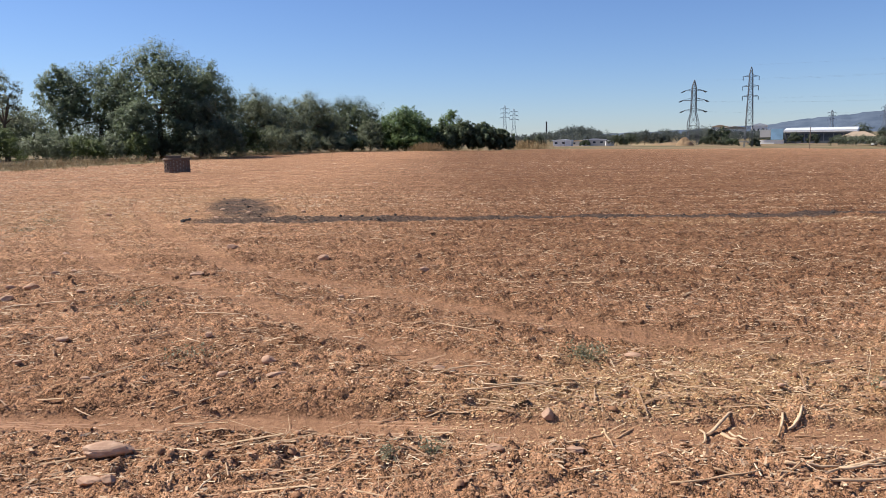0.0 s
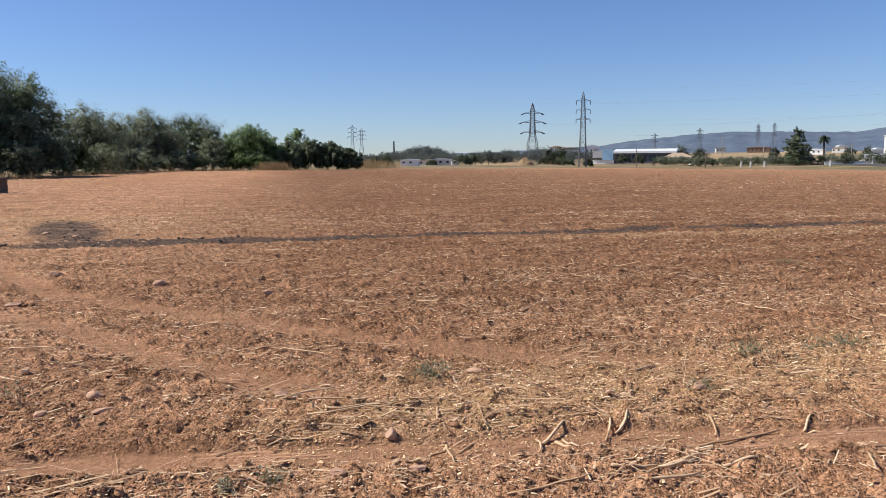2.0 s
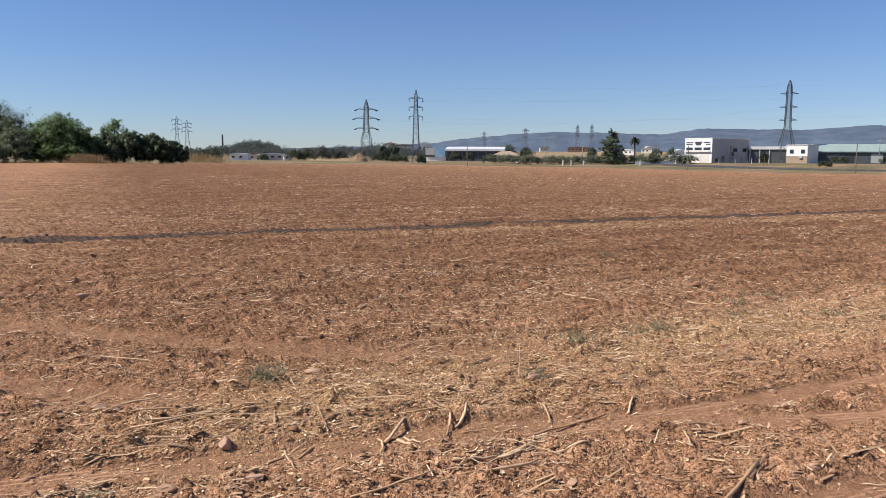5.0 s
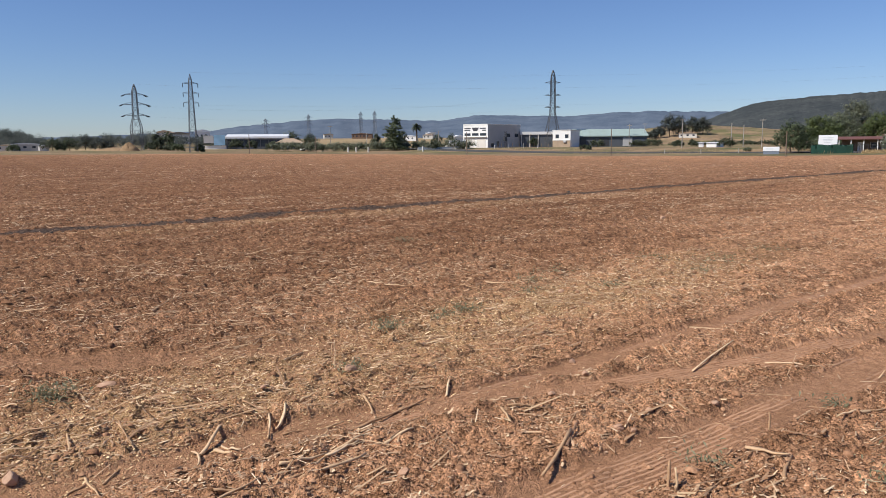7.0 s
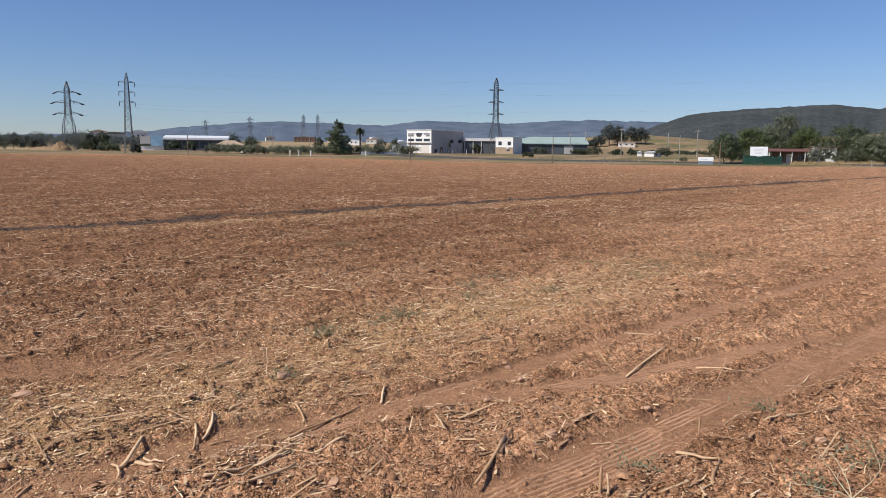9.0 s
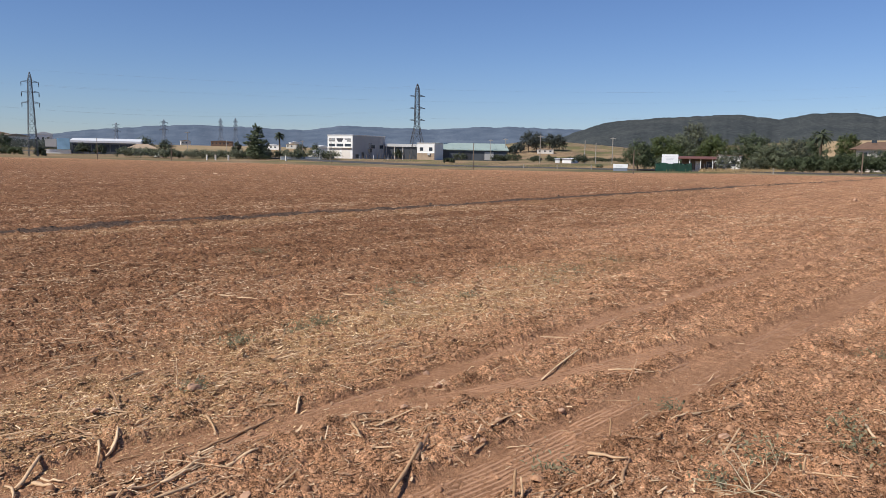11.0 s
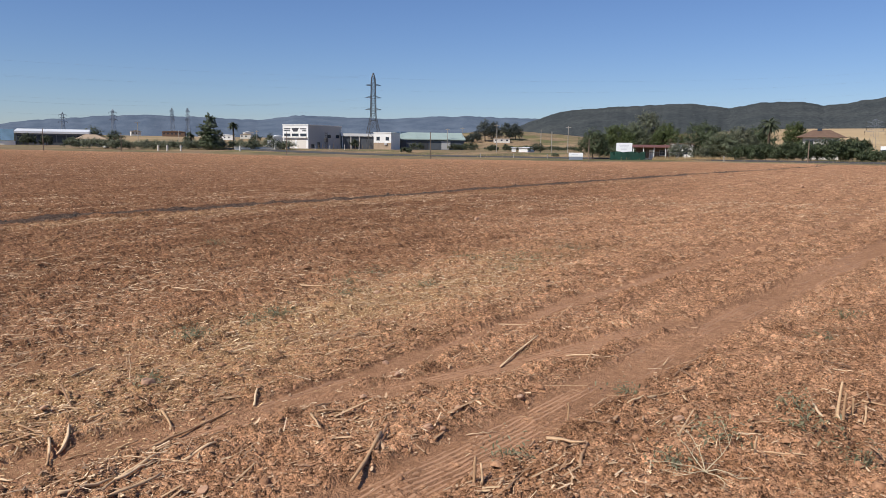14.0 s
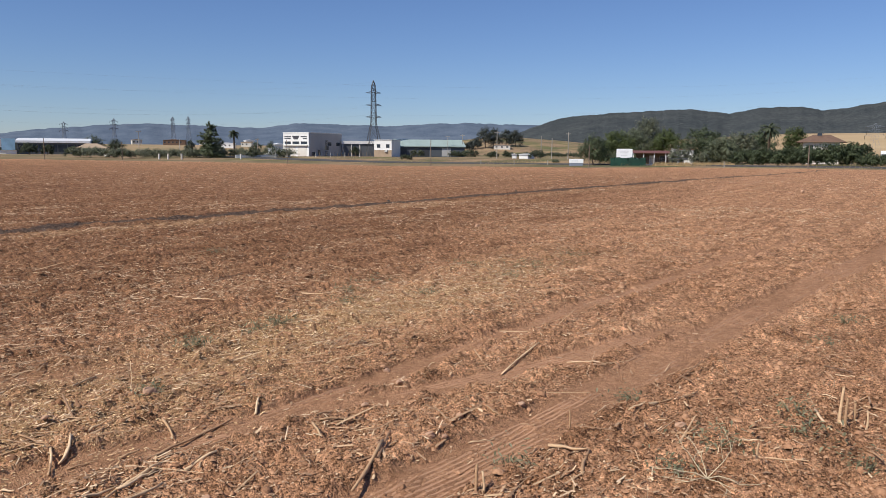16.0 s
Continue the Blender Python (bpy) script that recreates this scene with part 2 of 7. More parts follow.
# blue-grey steel; on far pylons the paleness is haze put into the paint
STEEL_FAR = plain("far_steel", (0.22, 0.25, 0.30), 0.6, 0.2, 0.1, 1.0, 0)
STEEL_DARK = plain("dark_steel", (0.085, 0.085, 0.09), 0.5, 0.5, 0.15, 1.0, 0)
GLASSY = plain("insulator", (0.045, 0.04, 0.04), 0.25, 0, 0.1, 4, 0)
WIRE = plain("cable", (0.30, 0.33, 0.37), 0.5, 0.6, 0.05, 1, 0)
WHITE = plain("white_render", (0.78, 0.77, 0.74), 0.85, 0, 0.05, 1.0)
CREAM = plain("cream_render", (0.66, 0.62, 0.56), 0.85, 0, 0.06, 1.0)
GREYWALL = plain("grey_panel", (0.46, 0.45, 0.44), 0.8, 0, 0.06, 1.0)
DARKWALL = plain("dark_panel", (0.10, 0.11, 0.125), 0.6, 0, 0.1, 1.0)
GLASS = plain("window_glass", (0.035, 0.045, 0.06), 0.12, 0, 0.05, 1.0, 0)
ROOFWHITE = plain("white_roof", (0.72, 0.73, 0.74), 0.5, 0.1, 0.06, 1.0)
ROOFGREEN = plain("green_roof", (0.34, 0.42, 0.385), 0.5, 0.1, 0.08, 1.0)
TILE = plain("brown_tile", (0.17, 0.105, 0.072), 0.8, 0, 0.15, 4.0)
TANROOF = plain("tan_roof", (0.40, 0.30, 0.21), 0.8, 0, 0.12, 3.0)
REDROOF = plain("rust_red_roof", (0.17, 0.075, 0.062), 0.7, 0, 0.15, 2.0)
BLUE = plain("blue_panel", (0.30, 0.50, 0.68), 0.5, 0, 0.15, 1.0)
BOARD = plain("white_board", (0.82, 0.82, 0.82), 0.6, 0, 0.03, 1.0)
INK = plain("faded_print", (0.60, 0.61, 0.63), 0.7, 0, 0.05, 1.0, 0)
BLACKINK = plain("dark_print", (0.06, 0.06, 0.07), 0.7, 0, 0.05, 1.0, 0)
TARP = plain("green_tarp", (0.014, 0.06, 0.04), 0.65, 0, 0.25, 2.0, 0.5)
BRICK = plain("old_brick", (0.19, 0.135, 0.10), 0.9, 0, 0.2, 5.0, 0.4)
CONCRETE = plain("concrete", (0.36, 0.33, 0.29), 0.9, 0, 0.12, 3.0, 0.3)
WOOD = plain("weathered_wood", (0.20, 0.155, 0.12), 0.85, 0, 0.2, 5.0, 0.4)
ASPHALT = plain("asphalt", (0.075, 0.073, 0.072), 0.9, 0, 0.15, 4.0, 0.3)
CARWHITE = plain("white_car_paint", (0.78, 0.78, 0.76), 0.25, 0, 0.02, 1.0, 0)
CARDARK = plain("dark_car_paint", (0.05, 0.06, 0.08), 0.25, 0, 0.02, 1.0, 0)
RUBBER = plain("tyre_rubber", (0.025, 0.025, 0.027), 0.8, 0, 0.1, 5.0, 0)
YELLOWPAINT = plain("yellow_kerb_paint", (0.55, 0.42, 0.10), 0.8, 0, 0.1, 3.0)
DIRT = plain("tan_dirt", (0.34, 0.225, 0.125), 0.95, 0, 0.15, 1.0, 0.5)
# far ridge: blue distance haze is mixed into the base colours
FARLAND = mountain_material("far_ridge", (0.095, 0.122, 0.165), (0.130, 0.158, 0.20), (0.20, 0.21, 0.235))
# scrub hills: green dulled toward blue-grey, with distance haze in the colour
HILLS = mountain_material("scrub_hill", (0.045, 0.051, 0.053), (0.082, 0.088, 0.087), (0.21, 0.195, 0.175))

# ---- shared geometry helpers ----
def spot(bearing, dist):
    """Plan position at a compass-like bearing (0 along +y, clockwise) and distance."""
    b = radians(bearing)
    return dist * math.sin(b), dist * math.cos(b)


def smooth(a, b, v):
    t = np.clip((v - a) / (b - a), 0, 1)
    return t * t * (3 - 2 * t)


EDGE_BEARINGS = (-180, -60, -30, -20, -15, -8, 0, 5.5, 7, 17, 24, 32, 41, 49, 57, 65, 71, 82, 95, 180)
EDGE_DISTS = (60, 60, 58, 72, 88, 118, 128, 134, 198, 205, 212, 205, 186, 170, 155, 134, 138, 128, 122, 122)
DIP_BEARINGS = (-10, 5, 17, 24, 32, 41, 49, 57, 65, 71, 75, 82, 95, 130)
DIP_DEPTHS = (0, 0, 0.45, 0.6, 0.95, 1.3, 1.35, 1.1, 0.8, 0.6, 0.55, 0.4, 0.3, 0)


def land(x, y):
    """Height of the lie of the land, without clods."""
    x, y = np.asarray(x, float), np.asarray(y, float)
    r = np.hypot(x, y)
    h = 0.55 * np.exp(-(((x + 25) / 55) ** 2 + ((y - 115) / 60) ** 2))
    b = np.degrees(np.arctan2(x, y))
    edge = np.interp(b, (5, 17, 24, 32, 41, 49, 57, 65, 82), (198, 205, 212, 205, 186, 170, 155, 140, 132))
    h = h - np.interp(b, DIP_BEARINGS, DIP_DEPTHS) * smooth(-90, 0, r - edge) * (1 - smooth(40, 95, r - edge))
    h = h + 7.0 * smooth(400, 700, r)
    h = h + 9.5 * np.exp(-(((x - 420) / 75) ** 2 + ((y - 262) / 60) ** 2))
    h = h + 17.0 * smooth(330, 900, x) * (1 - smooth(150, 380, y)) * smooth(-900, -500, y)
    return h


def lz(x, y):
    return float(land(x, y))


def hashed(ix, iy, seed):
    v = np.sin(ix * 127.1 + iy * 311.7 + seed * 74.7) * 43758.5453
    return v - np.floor(v)


def vnoise(x, y, seed=0):
    """Smooth value noise in 0..1."""
    ix, iy = np.floor(x), np.floor(y)
    fx, fy = x - ix, y - iy
    fx, fy = fx * fx * (3 - 2 * fx), fy * fy * (3 - 2 * fy)
    a, b = hashed(ix, iy, seed), hashed(ix + 1, iy, seed)
    c, d = hashed(ix, iy + 1, seed), hashed(ix + 1, iy + 1, seed)
    return (a * (1 - fx) + b * fx) * (1 - fy) + (c * (1 - fx) + d * fx) * fy


def fbm(x, y, seed=0, octaves=4, gain=0.5):
    total, amp, norm = 0, 1.0, 0
    for k in range(octaves):
        total, norm = total + amp * vnoise(x * 2.03 ** k, y * 2.03 ** k, seed + k * 7), norm + amp
        amp *= gain
    return total / norm


def mesh_np(name, verts, faces, material, smooth_shade=False):
    """A mesh from numpy arrays; faces is n x k."""
    me = bpy.data.meshes.new(name)
    verts, faces = np.ascontiguousarray(verts, np.float32), np.ascontiguousarray(faces, np.int32)
    n, k = faces.shape
    me.vertices.add(len(verts))
    me.vertices.foreach_set("co", verts.ravel())
    me.loops.add(n * k)
    me.loops.foreach_set("vertex_index", faces.ravel())
    me.polygons.add(n)
    me.polygons.foreach_set("loop_start", np.arange(0, n * k, k, dtype=np.int32))
    me.polygons.foreach_set("use_smooth", np.full(n, smooth_shade, dtype=bool))
    me.materials.append(material)
    me.update(calc_edges=True)
    return me


def part(name, bm, material, parent=None, label="", smooth_shade=False):
    """Links a bmesh as one mesh object, under a thing or a part if given."""
    me = bpy.data.meshes.new(name)
    bm.normal_update()
    bm.to_mesh(me)
    bm.free()
    me.materials.append(material)
    if smooth_shade:
        me.polygons.foreach_set("use_smooth", np.ones(len(me.polygons), dtype=bool))
    ob = new(name, me)
    if parent is not None:
        ob.parent = parent
    return tagged(ob, label)


def part_np(name, verts, faces, material, parent=None, label="", smooth_shade=False):
    ob = new(name, mesh_np(name, verts, faces, material, smooth_shade))
    if parent is not None:
        ob.parent = parent
    return tagged(ob, label)


def thing(name, x, y, z=None, turn=0.0, label="", category="", group="", kind=""):
    """An empty at the base of a thing; turn is in degrees about z."""
    ob = new(name)
    ob.matrix_world = pose(x, y, lz(x, y) if z is None else z, 0, 0, turn)
    ob.empty_display_size = 0.2
    return tagged(ob, label, category, group, kind)


def box(bm, x0, y0, z0, x1, y1, z1, bevel=0.0):
    made = bmesh.ops.create_cube(bm, size=1, matrix=Matrix.LocRotScale(((x0 + x1) / 2, (y0 + y1) / 2, (z0 + z1) / 2), None, (x1 - x0, y1 - y0, z1 - z0)))
    if bevel:
        bmesh.ops.bevel(bm, geom=list({e for v in made["verts"] for e in v.link_edges}), offset=bevel, segments=2, affect="EDGES")
    return bm


def boxed(*dims, bevel=0.0):
    return box(bmesh.new(), *dims, bevel=bevel)


def rod(bm, a, b, r0, r1=None, sides=6):
    """A tapered round bar between two points."""
    a, b = Vector(a), Vector(b)
    d = b - a
    m = Matrix.Translation((a + b) / 2) @ d.to_track_quat("Z", "Y").to_matrix().to_4x4()
    bmesh.ops.create_cone(bm, cap_ends=True, segments=sides, radius1=r0, radius2=r0 if r1 is None else r1, depth=d.length, matrix=m)
    return bm


def prism(bm, outline, y0, y1):
    """Extrudes an (x, z) outline from y0 to y1."""
    a = [bm.verts.new((x, y0, z)) for x, z in outline]
    b = [bm.verts.new((x, y1, z)) for x, z in outline]
    bm.faces.new(a)
    bm.faces.new(list(reversed(b)))
    for i in range(len(a)):
        j = (i + 1) % len(a)
        bm.faces.new((a[j], a[i], b[i], b[j]))
    bmesh.ops.recalc_face_normals(bm, faces=bm.faces)
    return bm


# ---- the ground ----
def near_line(x, y, pts):
    """Distance to a polyline in plan, and the signed side."""
    best = np.full(np.shape(x), 1e9)
    for (ax, ay), (bx, by) in zip(pts, pts[1:]):
        dx, dy = bx - ax, by - ay
        t = np.clip(((x - ax) * dx + (y - ay) * dy) / (dx * dx + dy * dy), 0, 1)
        best = np.minimum(best, np.hypot(x - ax - t * dx, y - ay - t * dy))
    return best


TRACKS = (
    # points along each wheel track, its half width, how bare it is
    (((-9.0, 4.45), (-2.64, 4.26), (-0.6, 4.13), (0.8, 3.98), (2.0, 3.9), (3.0, 3.68), (4.1, 3.24), (5.3, 2.85), (7.0, 2.55)), 0.15, 1.0),
    (((-12.0, 3.0), (-5.0, 2.75), (1.5, 2.42), (2.75, 2.37), (4.22, 2.29), (6.16, 2.24), (9.5, 2.07), (14.8, 1.67), (30.0, 0.6), (60.0, -2.0)), 0.22, 1.0),
    (((3.0, 3.72), (4.2, 3.68), (5.4, 3.70), (7.6, 3.68), (12.4, 3.5), (24.0, 2.7), (60.0, 0.2)), 0.13, 1.0),
    (((-11.5, 24.0), (-9.94, 20.1), (-6.26, 12.8), (-4.36, 9.75), (-2.14, 7.8), (-1.1, 6.4), (-0.4, 5.75), (0.44, 5.15)), 0.19, 0.72),
    (((-9.5, 24.0), (-8.17, 19.9), (-4.95, 13.4), (-2.98, 10.1), (-1.52, 8.74), (0.07, 7.25), (1.04, 6.4), (2.29, 5.7), (3.2, 5.3)), 0.19, 0.72),
)


def track_mask(x, y):
    m = np.zeros(np.shape(x))
    for pts, half, bare in TRACKS:
        d = near_line(x, y, pts) + 0.10 * (vnoise(x * 2.5, y * 2.5, 91) - 0.5)
        m = np.maximum(m, bare * (1 - smooth(half * 0.7, half * 1.3, d)))
    return m * np.clip(0.55 + 1.1 * fbm(x * 1.1, y * 2.2, 97, 3), 0.5, 1)


def ash_mask(x, y):
    """The black band along the rows and the wider patch at its end."""
    wob = 0.35 * (vnoise(x * 0.35, y * 0 + 3, 5) - 0.5) + 0.22 * (fbm(x * 1.6, y * 0 + 4, 15, 3) - 0.5)
    middle = 15.95 + wob + 0.00045 * np.clip(x - 25, 0, 200) ** 2
    half = 0.42 + 0.22 * (vnoise(x * 0.8, y * 0 + 9, 6) - 0.5) + 0.35 * (1 - smooth(-4, 3, x))
    band = (1 - smooth(half * 0.55, half * 1.4, np.abs(y - middle))) * smooth(-6.2, -4.6, x) * (1 - smooth(100, 150, x))
    patch = 1 - smooth(0.35, 1.25, np.hypot((x + 4.5 + 0.30 * (y - 17)) / 1.5, (y - 19.4) / 5.2) + 0.5 * (fbm(x * 0.9, y * 0.5, 8, 3) - 0.5))
    return np.maximum(band, patch * 0.95)


def verge_mask(x, y):
    r, b = np.hypot(x, y), np.degrees(np.arctan2(x, y))
    past = smooth(-3, 3, r - np.interp(b, EDGE_BEARINGS, EDGE_DISTS) + 5 * (vnoise(x * 0.08, y * 0.08, 13) - 0.5))
    return past


def chaff_mask(x, y):
    m = 0.9 * np.exp(-((y - 4.75 - 0.12 * (x - 2)) / 0.75) ** 2) * smooth(-1.0, 1.2, x) * (1 - smooth(7.5, 13, x))
    m = m + 0.5 * np.exp(-((y - 14.6) / 0.5) ** 2) * smooth(2, 6, x) * (1 - smooth(30, 60, x))
    m = m + 0.55 * np.exp(-((x + 8.0) / 5) ** 2 - ((y - 21) / 8) ** 2)
    return np.clip(m * (0.45 + 1.1 * fbm(x * 0.9, y * 1.6, 17, 3)), 0, 1)


def relief(x, y):
    """Clods, rows and wheel tracks on the field."""
    r = np.hypot(x, y)
    track, ver = track_mask(x, y), verge_mask(x, y)
    rough = (1 - 0.88 * track) * (1 - 0.6 * ver)
    near = 1 - smooth(16, 50, r)
    h = 0.06 * (fbm(x * 0.55, y * 1.1, 21, 3) - 0.5)
    h = h + 0.065 * (fbm(x * 1.0, y * 2.6, 31, 3) - 0.5) * rough
    clod = fbm(x * 9, y * 9, 41, 4, 0.6)
    h = h + near * rough * (0.080 * np.maximum(clod - 0.47, 0) * 2 + 0.040 * (fbm(x * 26, y * 26, 51, 2, 0.7) - 0.5))
    far_rows = (0.07 * (fbm(x * 0.12, y * 1.1, 61, 3) - 0.5) + 0.035 * (fbm(x * 1.3, y * 1.3, 67, 3, 0.65) - 0.5)) * smooth(8, 26, r) * (1 - ver)
    h = h + far_rows
    lumpy = 0.062 * (fbm(x * 7, y * 7, 73, 2, 0.8) - 0.5) * smooth(6, 11, r) * (1 - smooth(70, 120, r))
    h = h + lumpy * rough * (1 - 0.8 * np.clip(1.5 * ash_mask(x, y), 0, 1))
    # sunken tracks with ribbed tread
    tread = np.zeros(np.shape(x))
    for pts, half, bare in TRACKS[:3]:
        d = near_line(x, y, pts)
        tread = np.maximum(tread, (1 - smooth(half * 0.8, half, d)) * np.abs(np.sin(d * np.pi / 0.062)) ** 0.6)
    h = h - 0.03 * track + 0.004 * tread * track * near
    return h * smooth(0.3, 1.0, r)


def build_ground():
    view = np.arange(-40, 98.01, 0.25)
    rest = np.arange(104, 315.1, 4.0)
    bearing = np.radians(np.concatenate([view, rest]))
    rings = [0.001, 0.15, 0.3, 0.5]
    while rings[-1] < 4850:
        r = rings[-1]
        rings.append(r + (0.06 if r < 2.85 else 0.017 if r < 6 else r * 0.0105 if r < 45 else r * (0.02 if r < 400 else 0.05)))
    rings = np.array(rings)
    rr, bb = np.meshgrid(rings, bearing, indexing="ij")
    x, y = rr * np.sin(bb), rr * np.cos(bb)
    near = rr < 260
    nr, nb = rr.shape
    z = land(x, y)
    z[near] += relief(x[near], y[near])
    # beyond the finely meshed sector only the broad swells stay
    back = (np.arange(nb)[None] >= len(view)) & near & (rr > 0.5)
    z[back] = land(x[back], y[back]) + 0.06 * (fbm(x[back] * 0.55, y[back] * 1.1, 21, 3) - 0.5)
    verts = np.stack([x, y, z], -1).reshape(-1, 3)
    idx = np.arange(nr * nb).reshape(nr, nb)
    nxt = np.roll(idx, -1, axis=1)
    faces = np.stack([idx[:-1], idx[1:], nxt[1:], nxt[:-1]], -1).reshape(-1, 4)
    # a small plate closes the middle of the rings
    low = float(z[:2].max()) + 0.002
    plate = np.array([(-0.03, -0.02, low), (0.03, -0.02, low), (0.03, 0.05, low), (-0.03, 0.05, low)])
    faces = np.vstack([faces, len(verts) + np.array([(3, 2, 1, 0)])])
    verts = np.vstack([verts, plate])
    me = mesh_np("ground", verts, faces[:, ::-1], SOIL, True)
    # crumbly facets across the field, soft land underfoot and beyond
    soft = (rr[:-1] < 6) | (rr[:-1] > 75) | (np.arange(nb)[None] >= len(view) - 1)
    me.polygons.foreach_set("use_smooth", np.append(soft.ravel(), True))
    ob = new("ground", me)
    vx, vy = verts[:, 0], verts[:, 1]
    inside = np.hypot(vx, vy) < 400
    for name, f in (("track", track_mask), ("ash", ash_mask), ("chaff", chaff_mask)):
        v = np.zeros(len(verts), np.float32)
        v[inside] = f(vx[inside], vy[inside])
        me.attributes.new(name, "FLOAT", "POINT").data.foreach_set("value", v)
    me.attributes.new("verge", "FLOAT", "POINT").data.foreach_set("value", verge_mask(vx, vy).astype(np.float32))
    gold = smooth(330, 420, vx) * (1 - smooth(120, 190, vy))
    vb, vr = np.degrees(np.arctan2(vx, vy)), np.hypot(vx, vy)
    gold = np.maximum(gold, 0.45 * smooth(30.2, 31.2, vb) * (1 - smooth(40, 42, vb)) * smooth(400, 430, vr) * (1 - smooth(640, 700, vr)))
    gold = np.maximum(gold, 0.7 * smooth(13.6, 14.2, vb) * (1 - smooth(17.8, 18.6, vb)) * smooth(290, 310, vr) * (1 - smooth(420, 460, vr)))
    me.attributes.new("gold", "FLOAT", "POINT").data.foreach_set("value", gold.astype(np.float32))
    GRID.update(rings=rings, bearing=bearing, z=z)
    return tagged(ob, "reddish-brown harvested field of dry clods and straw", "ground", kind="structure")


GRID = {}
ground = build_ground()


def surface(x, y):
    """Height of the built ground sheet, between its grid points."""
    x, y = np.asarray(x, float), np.asarray(y, float)
    rings, bearing, z = GRID["rings"], GRID["bearing"], GRID["z"]
    r, b = np.hypot(x, y), np.arctan2(x, y)
    b = np.where(b < bearing[0], b + 2 * np.pi, b)
    i = np.clip(np.searchsorted(rings, r) - 1, 0, len(rings) - 2)
    j = np.clip(np.searchsorted(bearing, b) - 1, 0, len(bearing) - 2)
    u = (r - rings[i]) / (rings[i + 1] - rings[i])
    w = (b - bearing[j]) / (bearing[j + 1] - bearing[j])
    a, b4, c, d = z[i, j], z[i, j + 1], z[i + 1, j + 1], z[i + 1, j]
    return np.where(u + w <= 1, a + u * (d - a) + w * (b4 - a), c + (1 - u) * (b4 - c) + (1 - w) * (d - c))


def tread_ridges():
    """Steep little ridges of packed soil left by tyre treads, running along the wheel tracks."""
    rng = np.random.default_rng(61)
    V, F, base = [], [], 0
    for (pts, half, bare), end in zip(TRACKS[:3], (7.0, 14.0, 12.0)):
        p = np.array(pts)
        seg = np.concatenate([[0], np.cumsum(np.hypot(*np.diff(p, axis=0).T))])
        s = np.arange(0, seg[-1], 0.05)
        cx, cy = np.interp(s, seg, p[:, 0]), np.interp(s, seg, p[:, 1])
        keep = (np.hypot(cx, cy) < end) & (np.hypot(cx, cy) > 1.6) & (np.arctan2(cx, cy) > radians(-39))
        cx, cy, s = cx[keep], cy[keep], s[keep]
        tx, ty = np.gradient(cx), np.gradient(cy)
        ln = np.hypot(tx, ty)
        nx, ny = -ty / ln, tx / ln
        for off in np.arange(-half * 0.86, half * 0.87, 0.038):
            wander = off + 0.010 * (vnoise(s * 1.3, s * 0 + off * 40, 5) - 0.5)
            high = 0.0065 * np.clip((fbm(s * 0.8, s * 0 + off * 11, 9, 2) - 0.4) * 4.0, 0, 1) * (0.6 + 0.7 * vnoise(s * 6, s * 0 + off * 17, 3))
            rows = []
            for k, up in ((-0.014, -0.3), (-0.008, 1.0), (0.006, 0.9), (0.012, -0.3)):
                jag = 0.0010 * rng.normal(size=len(s))
                x, y = cx + nx * (wander + k + jag), cy + ny * (wander + k + jag)
                rows.append(np.stack([x, y, surface(x, y) + high * up - 0.004], -1))
            m = len(s)
            V.append(np.vstack(rows))
            for r in range(3):
                a = base + r * m + np.arange(m - 1)
                F.append(np.stack([a, a + 1, a + 1 + m, a + m], -1))
            base += 4 * m
    ob = new("tread_ridges", mesh_np("tread_ridges", np.vstack(V), np.vstack(F), PACKED))
    tagged(ob, "ribbed tyre tread marks pressed in dry soil", "soil", kind="stuff")


tread_ridges()

# ---- distant ridges ----
def ridge(name, bearings, elevations, dist, depth, material, label, seed, rough):
    """A long hill whose skyline follows the given elevations in degrees; it has a front slope, a crest and a back."""
    b = np.linspace(bearings[0], bearings[-1], 420)
    el = np.interp(b, bearings, elevations)
    crest = 1.6 + dist * np.tan(np.radians(el))
    crest = crest + rough * (fbm(b * 2.2, b * 0, seed, 5, 0.6) - 0.5)
    rows = np.linspace(0, 1.35, 40)
    verts = []
    for k in rows:
        r = dist - depth * (1 - k)
        up = np.where(k <= 1, smooth(-0.15, 1.1, np.full(1, k))[0] / smooth(-0.15, 1.1, np.full(1, 1.0))[0], 1 - 2.2 * (k - 1))
        fold = 1 + 0.13 * (fbm(b * 0.8, b * 0 + k * 1.1, seed + 3, 3, 0.5) - 0.5) * math.sin(math.pi * min(k, 1.0))
        z = -30 + (crest + 30) * up * fold
        verts.append(np.stack([r * np.sin(np.radians(b)), r * np.cos(np.radians(b)), z], -1))
    verts = np.array(verts)
    n, m = verts.shape[:2]
    idx = np.arange(n * m).reshape(n, m)
    faces = np.stack([idx[:-1, :-1], idx[:-1, 1:], idx[1:, 1:], idx[1:, :-1]], -1).reshape(-1, 4)
    ob = new(name, mesh_np(name, verts.reshape(-1, 3), faces, material, True))
    return tagged(ob, label, "mountain", kind="structure")


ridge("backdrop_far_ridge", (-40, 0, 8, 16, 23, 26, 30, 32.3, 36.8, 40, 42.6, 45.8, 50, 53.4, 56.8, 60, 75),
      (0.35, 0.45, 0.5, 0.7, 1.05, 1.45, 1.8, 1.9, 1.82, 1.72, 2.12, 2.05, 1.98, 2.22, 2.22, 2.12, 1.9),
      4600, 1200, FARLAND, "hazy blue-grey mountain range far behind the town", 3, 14)
